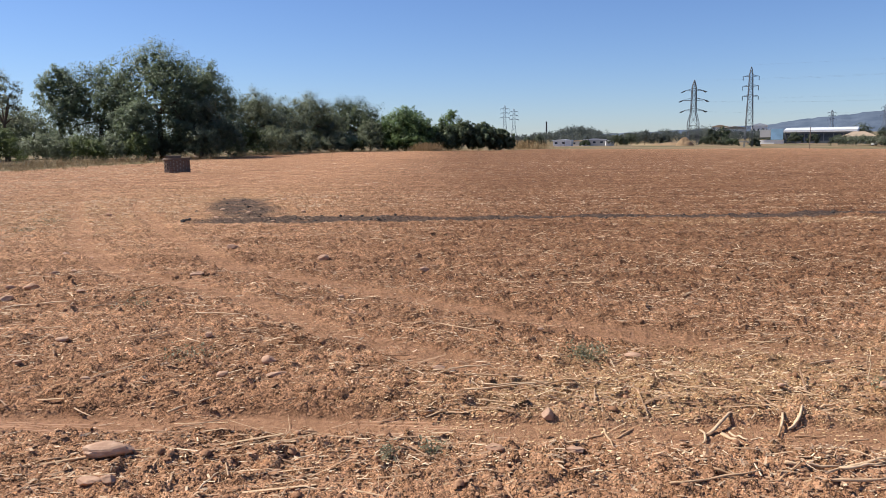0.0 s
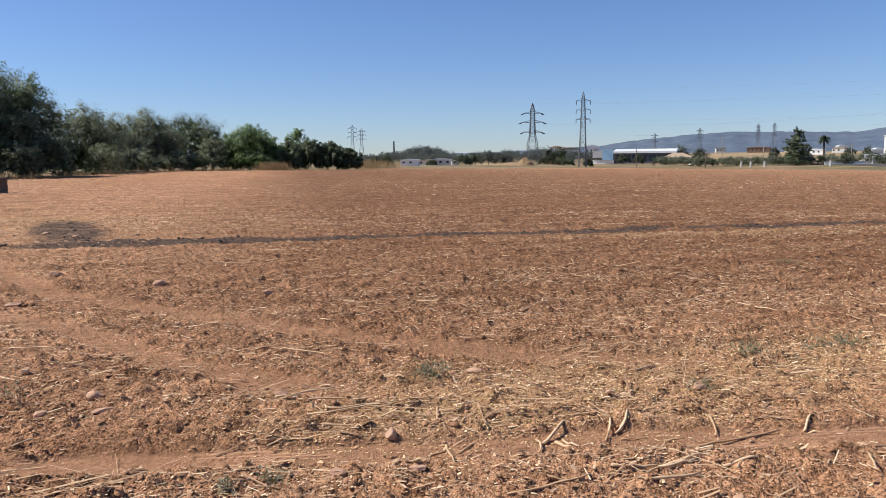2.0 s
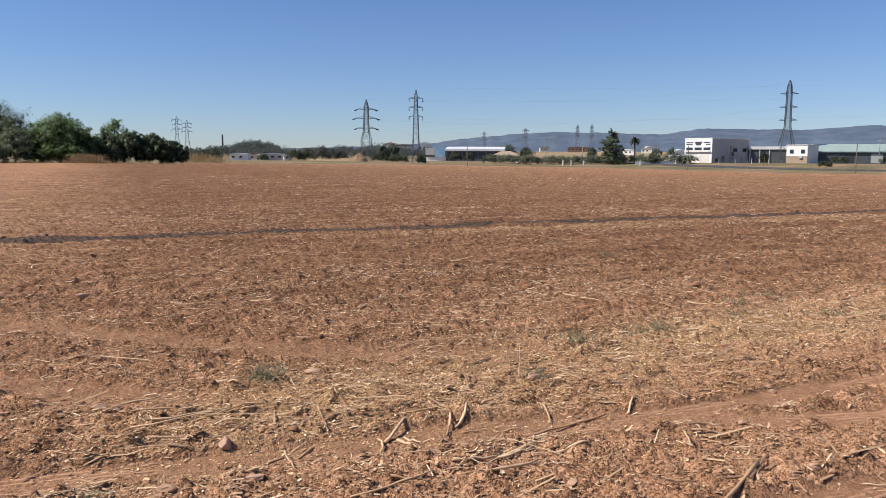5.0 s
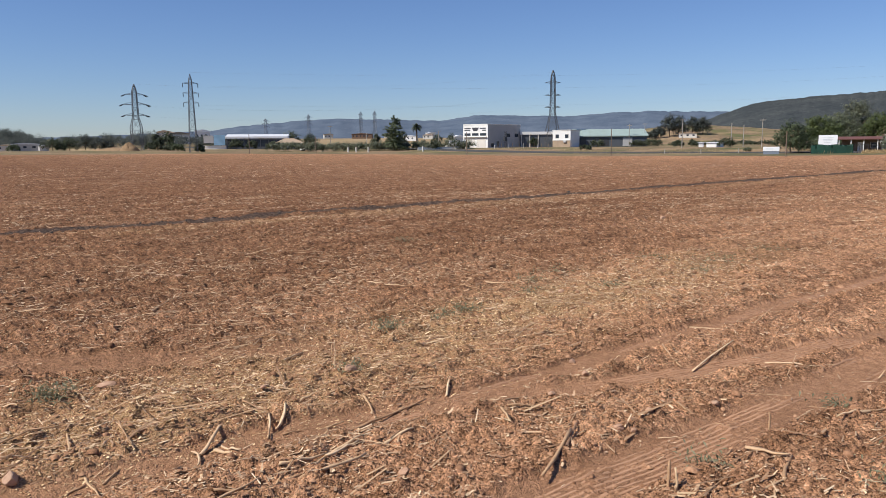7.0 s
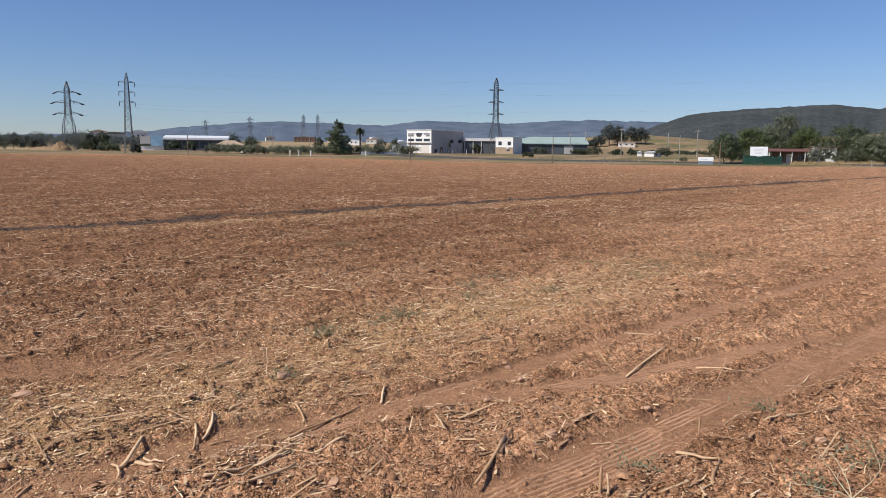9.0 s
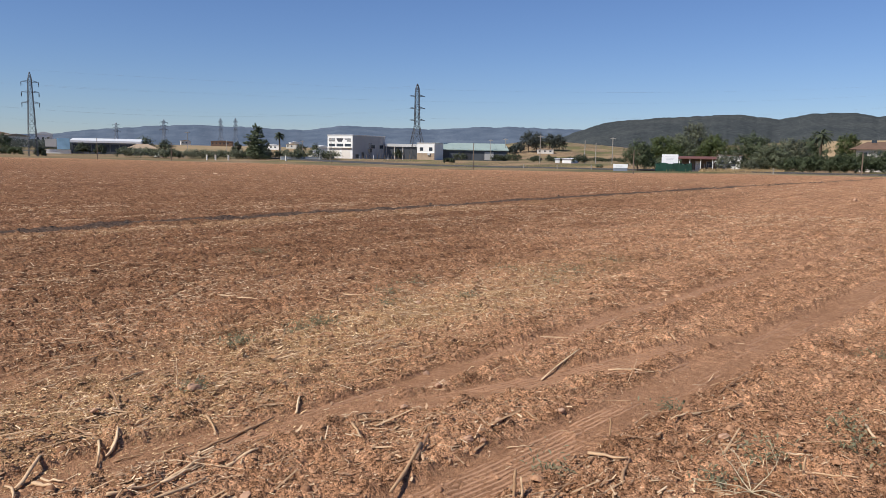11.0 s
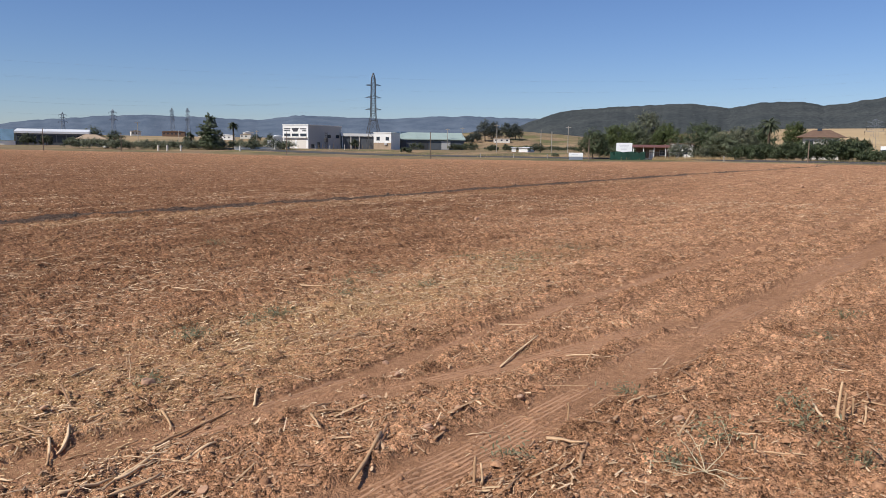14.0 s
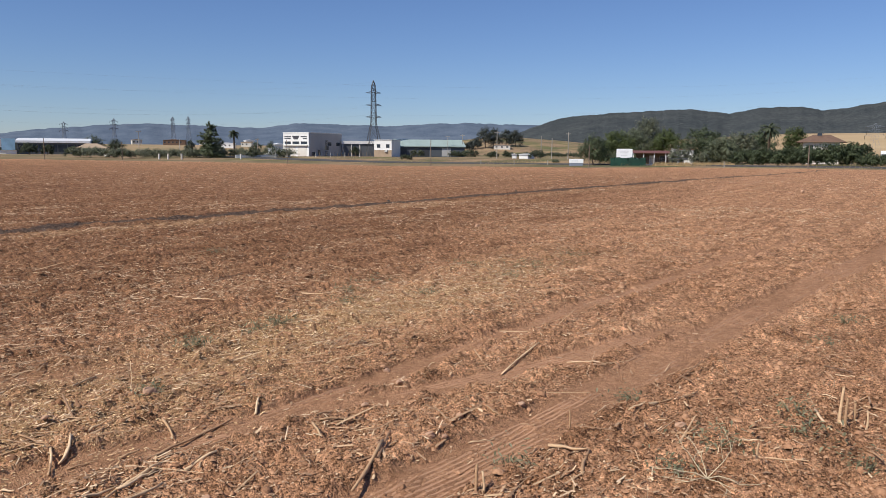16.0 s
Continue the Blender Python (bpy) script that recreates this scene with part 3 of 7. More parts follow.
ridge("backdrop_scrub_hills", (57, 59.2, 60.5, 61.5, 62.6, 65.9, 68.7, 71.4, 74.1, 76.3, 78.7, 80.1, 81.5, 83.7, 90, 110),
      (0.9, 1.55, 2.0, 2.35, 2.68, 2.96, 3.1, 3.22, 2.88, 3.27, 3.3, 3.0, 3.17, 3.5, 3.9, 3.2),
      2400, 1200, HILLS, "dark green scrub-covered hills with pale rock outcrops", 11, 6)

# ---- trees and shrubs ----
def leaf_cloud(lobes, count, size, rng, flat=0.75, inner=95):
    """Leaf sprays as small three-sided blades over overlapping lobes (x, y, z, rx, ry, rz), plus a rough inner mass of larger ones. Returns verts, faces and soft normals."""
    V, F, N, base = [], [], [], 0
    weights = np.array([l[3] * l[5] + l[4] * l[5] for l in lobes], float)
    weights /= weights.sum()
    for (cx, cy, cz, rx, ry, rz), w in zip(lobes, weights):
        n = max(24, int(count * w * 2)) + inner
        # twig clumps on the lobe
        nc = max(16, n // 38)
        d = rng.normal(size=(nc, 3))
        d /= np.linalg.norm(d, axis=1)[:, None]
        d[:, 2] = np.where(d[:, 2] < -0.9, -d[:, 2], d[:, 2])
        clump = d * (0.62 + 0.40 * rng.random((nc, 1)) ** 1.2)
        who = rng.integers(0, nc, n)
        spread = 0.08 + 0.08 * rng.random((nc, 1))
        p = clump[who] + np.clip(rng.normal(size=(n, 3)), -1.7, 1.7) * spread[who]
        p[:inner] = p[:inner] * (0.35 + 0.45 * rng.random((inner, 1)))
        soft = 0.55 * p / (np.linalg.norm(p, axis=1)[:, None] + 1e-6)
        local = p - clump[who]
        soft = soft + 0.65 * local / (np.linalg.norm(local, axis=1)[:, None] + 1e-6) + 0.2 * rng.normal(size=(n, 3)) + (0, 0, 0.3)
        N.append(np.repeat(soft / np.linalg.norm(soft, axis=1)[:, None], 3, axis=0))
        p = p * (rx, ry, rz) + (cx, cy, cz)
        out = d[who] + rng.normal(size=(n, 3)) * 0.6 + (0, 0, 0.25)
        out /= np.linalg.norm(out, axis=1)[:, None]
        side = np.cross(out, rng.normal(size=(n, 3)))
        side /= np.linalg.norm(side, axis=1)[:, None] + 1e-9
        up = np.cross(out, side)
        s = (size * (0.55 + 0.9 * rng.random(n)))[:, None]
        s[:inner] = np.maximum(0.26 * (rx + rz) * 0.5, 1.3 * s[:inner])
        spray = np.stack([p - side * s * 0.5, p - up * s * flat * 0.6 + out * s * 0.12, p + side * s * 0.5], 1)
        V.append(spray.reshape(-1, 3))
        F.append(base + np.arange(n * 3).reshape(n, 3))
        base += n * 3
    return np.vstack(V), np.vstack(F), np.vstack(N)


def crown_part(v, f, normals, material, ob):
    crown = part_np("crown", v, f, material, ob, "", True)
    crown.data.normals_split_custom_set_from_vertices(normals.astype(np.float32))


def trunk_mesh(height, radius, lobes, rng):
    """A tapered, slightly crooked trunk with limbs that reach into the crown."""
    bm = bmesh.new()
    a = Vector((0, 0, -0.25))
    fork = Vector((rng.normal() * 0.15, rng.normal() * 0.15, height * 0.38))
    mid = (a + fork) / 2 + Vector((rng.normal() * 0.12, rng.normal() * 0.12, 0))
    rod(bm, a, mid, radius * 1.25, radius, 8)
    rod(bm, mid - Vector((0, 0, 0.03)), fork, radius, radius * 0.8, 8)
    for cx, cy, cz, rx, ry, rz in lobes[:6]:
        end = Vector((cx, cy, cz))
        knee = fork.lerp(end, 0.5) + Vector((0, 0, 0.12 * height * rng.random()))
        rod(bm, fork, knee, radius * 0.55, radius * 0.36, 6)
        rod(bm, knee, end, radius * 0.36, radius * 0.12, 6)
    return bm


def tree(name, bearing, dist, top, width, leaf, label, lobes=9, low=0.25, size=0.32, count=2600, seed=1, group="", category="tree", trunk=True, squash=1.0, depth=0.8, z=None):
    """A tree or shrub: top is the height of its crown over its foot, width its spread, low the height of the crown's foot as a share of top."""
    rng = np.random.default_rng(seed)
    x, y = spot(bearing, dist)
    ob = thing(name, x, y, z, -bearing, label, category, group)
    foot = low * top
    tall = top - foot
    ls = []
    for k in range(lobes):
        h = (k + 0.5) / lobes
        # wide in the middle, narrower near the top
        reach = 0.56 * width * squash * math.sqrt(1 - 0.86 * (max(0.0, h - 0.3) / 0.7) ** 2)
        rad = width * (0.18 + 0.08 * rng.random())
        rz = min(rad * 0.95, tall * 0.42)
        a = k * 2.4 + rng.random() * 0.9
        off = max(0.0, reach - rad)
        cz = foot + rz * 0.8 + h * (tall - rz * 1.75)
        ls.append((off * math.cos(a), depth * off * math.sin(a), cz, rad, rad * depth, rz))
    ls.append((0, 0, foot + tall * 0.48, width * 0.36, width * 0.36 * depth, tall * 0.42))
    near = dist < 140 and trunk
    v, f, normals = leaf_cloud(ls, int(count * (1.85 if near else 1.75 if trunk else 1.5 if dist < 140 else 1.25)), size * (0.48 if near else 0.54), rng)
    v[:, 2] = np.maximum(v[:, 2], 0.02)
    crown_part(v, f, normals, leaf, ob)
    if trunk:
        part("trunk", trunk_mesh(top, max(0.09, 0.022 * top), ls, rng), BARK, ob)
    return ob


GREEN = "dense dark green broad-leaved tree at the field edge"
# the tall group by the well
tree("tree", -20.3, 88, 13.0, 13.0, LEAF_DARK, "tall dense dark green tree towering over the field edge", 13, 0.03, 0.42, 7000, 1, "trees along the field edge")
tree("tree", -17.4, 90, 11.4, 9.5, LEAF_DARK, GREEN, 11, 0.03, 0.42, 5200, 2, "trees along the field edge")
tree("tree", -24.2, 90, 10.8, 10.5, LEAF_DARK, GREEN, 11, 0.05, 0.42, 5200, 3, "trees along the field edge")
tree("tree", -26.6, 91, 10.2, 5.6, LEAF_DARK, "dark green tree with an open, leaning crown", 9, 0.42, 0.40, 2600, 4, "trees along the field edge")
tree("tree", -21.9, 84, 6.6, 6.4, LEAF_DARK, "low bushy dark green tree before taller ones", 9, 0.0, 0.38, 3600, 5, "trees along the field edge")
tree("tree", -17.6, 85, 6.9, 6.0, LEAF_MID, "grey-green bushy tree at the field edge", 9, 0.0, 0.38, 3400, 6, "trees along the field edge")
tree("tree", -29.9, 92, 9.9, 4.6, LEAF_GREY, "sparse pale-leaved tree with an airy crown", 8, 0.35, 0.30, 900, 7, "trees along the field edge")
tree("tree", -29.3, 104, 7.2, 11.5, LEAF_MID, GREEN, 9, 0.0, 0.45, 3000, 8, "trees along the field edge")
tree("tree", -32.5, 96, 8.6, 9.0, LEAF_DARK, GREEN, 9, 0.0, 0.45, 3000, 9, "trees along the field edge")
tree("tree", -36.5, 92, 9.4, 9.0, LEAF_DARK, GREEN, 9, 0.0, 0.45, 2600, 10, "trees along the field edge")
for k in range(15):
    tree("shrub", -34.0 + k * 1.9, float(np.interp(-34.0 + k * 1.9, (-34, -25, -20, -15, -10, -5), (92, 89, 85, 97, 117, 126))), 2.3 + 0.3 * (k % 3), 5.6, LEAF_MID if k % 2 else LEAF_DARK, "low undergrowth shrub beneath the field-edge trees", 6, 0.0, 0.36, 700, 640 + k, "undergrowth shrubs", "shrub", False)
    tree("shrub", -33.5 + k * 1.95, 97 + 1.9 * k, 3.0 + 0.25 * (k % 4), 7.0, LEAF_DARK if k % 2 else LEAF_MID, "dark undergrowth shrub beneath the field-edge trees", 7, 0.0, 0.42, 800, 600 + k, "undergrowth shrubs", "shrub", False)
# the middle group
tree("tree", -13.9, 104, 9.0, 10.0, LEAF_MID, "grey-green rounded tree in the field-edge belt", 12, 0.0, 0.40, 5200, 11, "trees along the field edge")
tree("tree", -12.1, 112, 8.0, 9.0, LEAF_MID, "grey-green rounded tree in the field-edge belt", 11, 0.0, 0.40, 4000, 12, "trees along the field edge")
tree("tree", -10.0, 122, 9.6, 10.5, LEAF_MID, "grey-green rounded tree in the field-edge belt", 12, 0.0, 0.42, 5200, 13, "trees along the field edge")
tree("tree", -6.9, 132, 9.8, 13.0, LEAF_HEDGE, "broad round-headed dark green tree", 15, 0.0, 0.44, 6800, 14, "trees along the field edge")
tree("tree", -5.5, 126, 5.6, 5.6, LEAF_MID, "low grey-green tree at the field edge", 8, 0.0, 0.36, 2400, 15, "trees along the field edge")
tree("tree", -8.4, 124, 7.0, 8.0, LEAF_MID, GREEN, 8, 0.0, 0.36, 2600, 16, "trees along the field edge")
tree("fig_tree", -2.85, 131, 7.8, 11.0, LEAF_FIG, "bright green fig tree with large leaves", 14, 0.0, 0.66, 4600, 17)
tree("tree", 0.62, 136, 7.5, 5.6, LEAF_FIG, "small green tree rising behind a dark thicket", 9, 0.2, 0.40, 1600, 18)
tree("shrub", -2.9, 128.5, 3.2, 9.5, LEAF_FIG, "leafy green fig suckers at the foot of a fig tree", 9, 0.0, 0.60, 2600, 19, "", "shrub", False)
SHRUB = "olive-green shrub at the field edge"
for b, d, h, w, m, s in ((-15.9, 84, 4.4, 4.6, LEAF_MID, 21), (-14.3, 86, 3.9, 4.2, LEAF_LIGHT, 22), (-17.6, 82, 3.7, 3.6, LEAF_MID, 23), (-12.6, 96, 3.8, 5.0, LEAF_MID, 24),
                         (-10.6, 108, 3.4, 5.0, LEAF_MID, 25), (-27.6, 78, 3.0, 5.0, LEAF_MID, 26), (-25.4, 79, 2.6, 4.6, LEAF_LIGHT, 27), (-30.4, 74, 3.7, 4.6, LEAF_LIGHT, 28),
                         (-23.6, 80, 2.5, 4.0, LEAF_MID, 29), (-21.9, 80, 2.8, 2.8, LEAF_LIGHT, 30), (-33.0, 74, 3.2, 5.0, LEAF_MID, 31), (-8.0, 118, 2.8, 4.0, LEAF_MID, 32), (-6.6, 122, 2.2, 3.6, LEAF_LIGHT, 33)):
    tree("shrub", b, d, h, w, m, SHRUB, 7, 0.0, 0.28, 1500, s, "shrubs along the field edge", "shrub", False)
for b, d, h, w, s in ((-0.9, 132, 4.4, 5.6, 40), (0.1, 133, 4.8, 6.6, 41), (1.7, 134, 5.3, 6.8, 42), (3.1, 135, 5.0, 6.2, 43), (4.4, 136, 3.9, 4.6, 44)):
    tree("shrub", b, d, h, w, LEAF_HEDGE, "dark glossy green thicket at the field edge", 10, 0.0, 0.60, 3600, s, "dark thicket", "shrub", False)

# across the road
tree("tree", 64.75, 165, 6.9, 7.6, LEAF_HEDGE, "dark green bushy tree beside the road", 10, 0.02, 0.36, 3200, 51)
TREES_R = "trees round the roadside house"
for b, d, h, w, m, s in ((66.4, 196, 7.6, 10.5, LEAF_LIGHT, 52), (68.7, 215, 11.4, 11.0, LEAF_GREY, 53), (67.6, 205, 8.2, 10.5, LEAF_MID, 54), (70.0, 205, 7.8, 10.0, LEAF_LIGHT, 55),
                         (72.4, 190, 8.0, 11.5, LEAF_HEDGE, 56), (74.9, 190, 6.9, 9.0, LEAF_GREY, 57), (76.1, 215, 7.6, 9.5, LEAF_HEDGE, 58), (78.4, 205, 8.0, 7.5, LEAF_LIGHT, 59), (73.7, 178, 5.6, 8.0, LEAF_MID, 60)):
    tree("tree", b, d, h * 1.12, w, m, {LEAF_LIGHT: "light green tree beside a roadside house", LEAF_GREY: "silvery grey-green tree beside a roadside house", LEAF_HEDGE: "dark green tree beside a roadside house", LEAF_MID: "olive-green tree beside a roadside house"}[m], 11, 0.02, 0.46, 3600, s, TREES_R)
for b, d, h, w, s in ((75.2, 164, 3.5, 6.4, 61), (76.6, 163, 3.7, 6.6, 62), (77.9, 162, 4.0, 6.6, 63), (79.1, 162, 4.3, 6.6, 64), (80.3, 162, 4.5, 6.6, 65), (81.3, 162, 4.9, 5.6, 66), (82.1, 164, 4.8, 3.6, 67), (83.0, 160, 2.4, 5.0, 68), (85.4, 160, 2.6, 5.0, 69)):
    tree("hedge_shrub", b + 0.55, d + 3.5, h * 0.97, w, LEAF_HEDGE, "tall dark green hedge shrub along the road", 10, 0.0, 0.38, 1500, s + 400, "roadside hedge", "hedge", False)
    tree("hedge_shrub", b, d, h, w, LEAF_HEDGE, "tall dark green hedge shrub along the road", 10, 0.0, 0.36, 2100, s, "roadside hedge", "hedge", False)
for b, d, h, w, m, s in ((71.4, 172, 4.3, 4.0, LEAF_GREY, 69), (72.4, 168, 2.9, 4.0, LEAF_GREY, 70), (62.0, 200, 1.0, 2.0, LEAF_MID, 76)):
    tree("shrub", b, d, h, w, m, "grey-green shrub on dry roadside grass", 7, 0.0, 0.28, 1500, s, "", "shrub", False)
for k in range(8):
    tree("shrub", 65.4 + k * 1.25, 189 + 2 * (k % 3), 2.9 + 0.5 * (k % 3), 6.6, (LEAF_HEDGE, LEAF_DARK, LEAF_HEDGE)[k % 3], "dark bushy undergrowth beneath the roadside trees", 8, 0.0, 0.34, 1500, 680 + k, "roadside undergrowth", "shrub", False)
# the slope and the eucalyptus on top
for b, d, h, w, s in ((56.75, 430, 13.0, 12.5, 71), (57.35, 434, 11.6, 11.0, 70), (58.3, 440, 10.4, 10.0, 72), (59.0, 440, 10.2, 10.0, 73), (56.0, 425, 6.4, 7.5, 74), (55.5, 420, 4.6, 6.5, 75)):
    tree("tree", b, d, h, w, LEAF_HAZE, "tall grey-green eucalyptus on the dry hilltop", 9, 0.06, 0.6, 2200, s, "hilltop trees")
for b, d, h, w, s in ((60.6, 235, 3.2, 5.4, 77), (57.4, 255, 2.4, 4.0, 78), (55.6, 255, 3.2, 6.0, 79), (54.4, 262, 2.6, 5.0, 80), (51.6, 262, 3.0, 5.6, 81), (50.8, 235, 1.8, 3.8, 82), (58.6, 262, 2.2, 4.0, 83), (58.3, 330, 3.0, 3.2, 84), (57.2, 330, 2.0, 6.0, 531), (59.2, 335, 1.8, 8.0, 532), (60.8, 340, 1.8, 8.0, 533), (62.2, 345, 2.0, 8.0, 534), (60.0, 372, 2.2, 9.0, 535), (61.8, 378, 2.2, 9.0, 536), (63.2, 350, 2.4, 7.0, 537), (55.0, 300, 2.6, 6.0, 538)):
    tree("shrub", b, d, h, w, LEAF_FAR, "dull green bush on dry grass beside the road", 7, 0.0, 0.4, 1000, s, "bushes along the road", "shrub", False)


def conifer(bearing, dist, top, width, seed):
    """A dark cypress-like conifer with layered, uneven boughs."""
    rng = np.random.default_rng(seed)
    x, y = spot(bearing, dist)
    ob = thing("conifer", x, y, None, 0, "tall dark green conifer beside the road", "tree")
    ls = [(0.12 * width * rng.normal(), 0.12 * width * rng.normal(), top * h, width * 0.5 * (1.02 - h) ** 0.62 + 0.15, width * 0.5 * (1.02 - h) ** 0.62 + 0.15, top * 0.085) for h in np.linspace(0.08, 0.96, 15)]
    v, f, normals = leaf_cloud(ls, 7000, 0.36, rng)
    crown_part(v, f, normals, LEAF_HEDGE, ob)
    part("trunk", rod(bmesh.new(), (0, 0, -0.2), (0, 0, top * 0.9), 0.25, 0.05, 8), BARK, ob)


conifer(36.45, 262, 11.4, 7.0, 85)


def palm(bearing, dist, top, spread, seed, label, leaf):
    rng = np.random.default_rng(seed)
    x, y = spot(bearing, dist)
    ob = thing("palm_tree", x, y, None, 0, label, "palm tree")
    bm = bmesh.new()
    for k in range(8):
        rod(bm, (0, 0, top * 0.86 * k / 8 - (0.2 if k == 0 else 0)), (0, 0, top * 0.86 * (k + 1) / 8), 0.30, 0.25, 8)
    part("trunk", bm, BARK, ob)
    V, F = [], []
    for k in range(64):
        a, lift = rng.random() * 6.283, -1.2 + 2.7 * rng.random()
        length = spread * (0.42 + 0.14 * rng.random())
        pts = []
        for s in np.linspace(0, 1, 7):
            out = length * s * math.cos(lift * 0.6)
            pts.append((out * math.cos(a), out * math.sin(a), top * 0.86 + length * (lift * 0.62 * s - 0.45 * s * s)))
        pts = np.array(pts)
        side = np.array((-math.sin(a), math.cos(a), 0))
        for i in range(6):
            w0, w1 = 0.32 * math.sin(math.pi * (i + 0.4) / 6.6), 0.32 * math.sin(math.pi * (i + 1.4) / 6.9)
            n = len(V)
            V += [pts[i] - side * w0 - (0, 0, 0.12), pts[i], pts[i + 1], pts[i + 1] - side * w1 - (0, 0, 0.12), pts[i] + side * w0 - (0, 0, 0.12), pts[i + 1] + side * w1 - (0, 0, 0.12)]
            F += [(n, n + 1, n + 2, n + 3), (n + 1, n + 4, n + 5, n + 2)]
    part_np("fronds", np.array(V), np.array(F), leaf, ob)


palm(38.15, 272, 9.6, 3.8, 86, "slim palm tree beside the road", LEAF_FAR)
palm(76.75, 200, 9.9, 5.4, 87, "palm tree with a ragged crown behind the hedge", LEAF_FAR)

# trees beyond the road
for b, d, h, w, s in ((35.1, 290, 5.8, 4.0, 88), (37.1, 282, 7.0, 4.5, 89), (39.7, 360, 6.5, 7.0, 90), (40.8, 350, 6.8, 6.0, 91), (43.0, 330, 8.4, 6.5, 92), (28.8, 345, 8.4, 11.0, 93), (30.2, 335, 6.8, 9.0, 94),
                      (26.0, 300, 3.8, 5.0, 95), (46.9, 300, 4.0, 4.0, 96), (47.8, 302, 3.6, 4.4, 97), (19.6, 285, 4.6, 4.0, 98), (19.0, 300, 3.0, 4.0, 99), (20.3, 280, 2.4, 4.4, 100), (22.4, 265, 2.4, 3.0, 101)):
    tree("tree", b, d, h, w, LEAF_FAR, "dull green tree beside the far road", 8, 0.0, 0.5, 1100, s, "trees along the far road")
rng_row = np.random.default_rng(7)
for k in range(26):
    b = 27.6 + k * 0.57
    tree("shrub", b + rng_row.normal() * 0.12, 264 + rng_row.normal() * 5, 3.0 + 0.8 * rng_row.random(), 7.4, LEAF_GREY if k % 3 else LEAF_FAR, "grey-green oleander bush in the roadside row", 6, 0.0, 0.42, 760, 120 + k, "roadside bushes", "shrub", False)


def far_wood():
    """The wooded belt in front of the town, many crowns that cannot be counted."""
    rng = np.random.default_rng(19)
    V, F, base = [], [], 0
    def crown(b, d, top, w):
        x, y = spot(b, d)
        z = lz(x, y)
        ls = [(x + w * 0.26 * rng.normal(), y + w * 0.26 * rng.normal(), z + top * (0.38 + 0.28 * rng.random()), w * 0.36, w * 0.36, top * 0.36) for i in range(4)]
        return leaf_cloud(ls, 150, 0.62, rng, inner=24)

    for k in range(300):
        # the belt gathers into clumps with open land between them
        b = 4.8 + 21 * rng.random()
        d = 400 + 170 * rng.random()
        clump = float(fbm(np.array(b * 1.7), np.array(d * 0.012), 23, 3))
        if 13.8 < b < 17.6 and d < 440 or clump < 0.40:
            continue
        skyline = np.interp(b, (4.5, 5.8, 9.1, 10.5, 13.2, 16, 18, 19, 22, 26), (0.35, 0.62, 0.75, 0.75, 0.55, 0.8, 0.85, 0.9, 0.75, 0.6))
        x, y = spot(b, d)
        top = 1.6 + d * math.tan(radians(skyline * (0.45 + 1.0 * clump))) - lz(x, y)
        top = min(max(top * (0.75 + 0.4 * rng.random()), 2.6), 11)
        v, f, normals = crown(b, d, top, top * (0.8 + 0.6 * rng.random()))
        V.append(v)
        F.append(f + base)
        base += len(v)
    # a knoll of taller pines behind the sheds
    for k in range(60):
        b = 8.6 + 2.9 * rng.random()
        d = 470 + 60 * rng.random()
        x, y = spot(b, d)
        rise = math.sin(math.pi * min(max((b - 8.4) / 3.3, 0), 1)) ** 0.7
        v, f, normals = crown(b, d, 1.6 + d * math.tan(radians(0.72 + 0.52 * rise)) - lz(x, y), 7 + 4 * rng.random())
        V.append(v)
        F.append(f + base)
        base += len(v)
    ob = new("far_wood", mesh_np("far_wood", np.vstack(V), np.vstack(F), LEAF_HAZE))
    tagged(ob, "distant belt of dull green trees before the town", "wood", kind="stuff")


far_wood()
for b, d, h, w, m, s in ((12.9, 318, 5.2, 8.0, LEAF_FAR, 201), (13.9, 330, 5.6, 7.0, LEAF_FAR, 202), (14.9, 345, 7.0, 8.5, LEAF_HAZE, 203), (15.7, 350, 6.2, 8.0, LEAF_HAZE, 204), (16.3, 350, 5.0, 6.5, LEAF_HAZE, 205), (13.4, 322, 3.0, 4.0, LEAF_HEDGE, 206),
                         (19.5, 292, 6.6, 5.6, LEAF_FAR, 207), (20.25, 290, 7.2, 5.6, LEAF_HEDGE, 208), (20.9, 272, 2.8, 5.0, LEAF_HEDGE, 209), (22.3, 262, 3.0, 3.2, LEAF_FAR, 210), (6.4, 330, 4.6, 6.0, LEAF_FAR, 211), (7.2, 335, 5.4, 6.5, LEAF_FAR, 212), (5.9, 300, 2.0, 4.0, LEAF_FAR, 213), (10.6, 305, 2.6, 4.6, LEAF_HEDGE, 214),
                         (24.9, 300, 4.4, 6.0, LEAF_FAR, 215), (27.6, 300, 3.2, 6.0, LEAF_FAR, 216)):
    tree("tree" if h > 4 else "shrub", b, d, h, w, m, "dull green tree on dry land before the town" if h > 4 else "dark bush on dry land before the town", 8, 0.0, 0.5, 1100, s, "trees before the town" if h > 4 else "bushes before the town", "tree" if h > 4 else "shrub", h > 4)


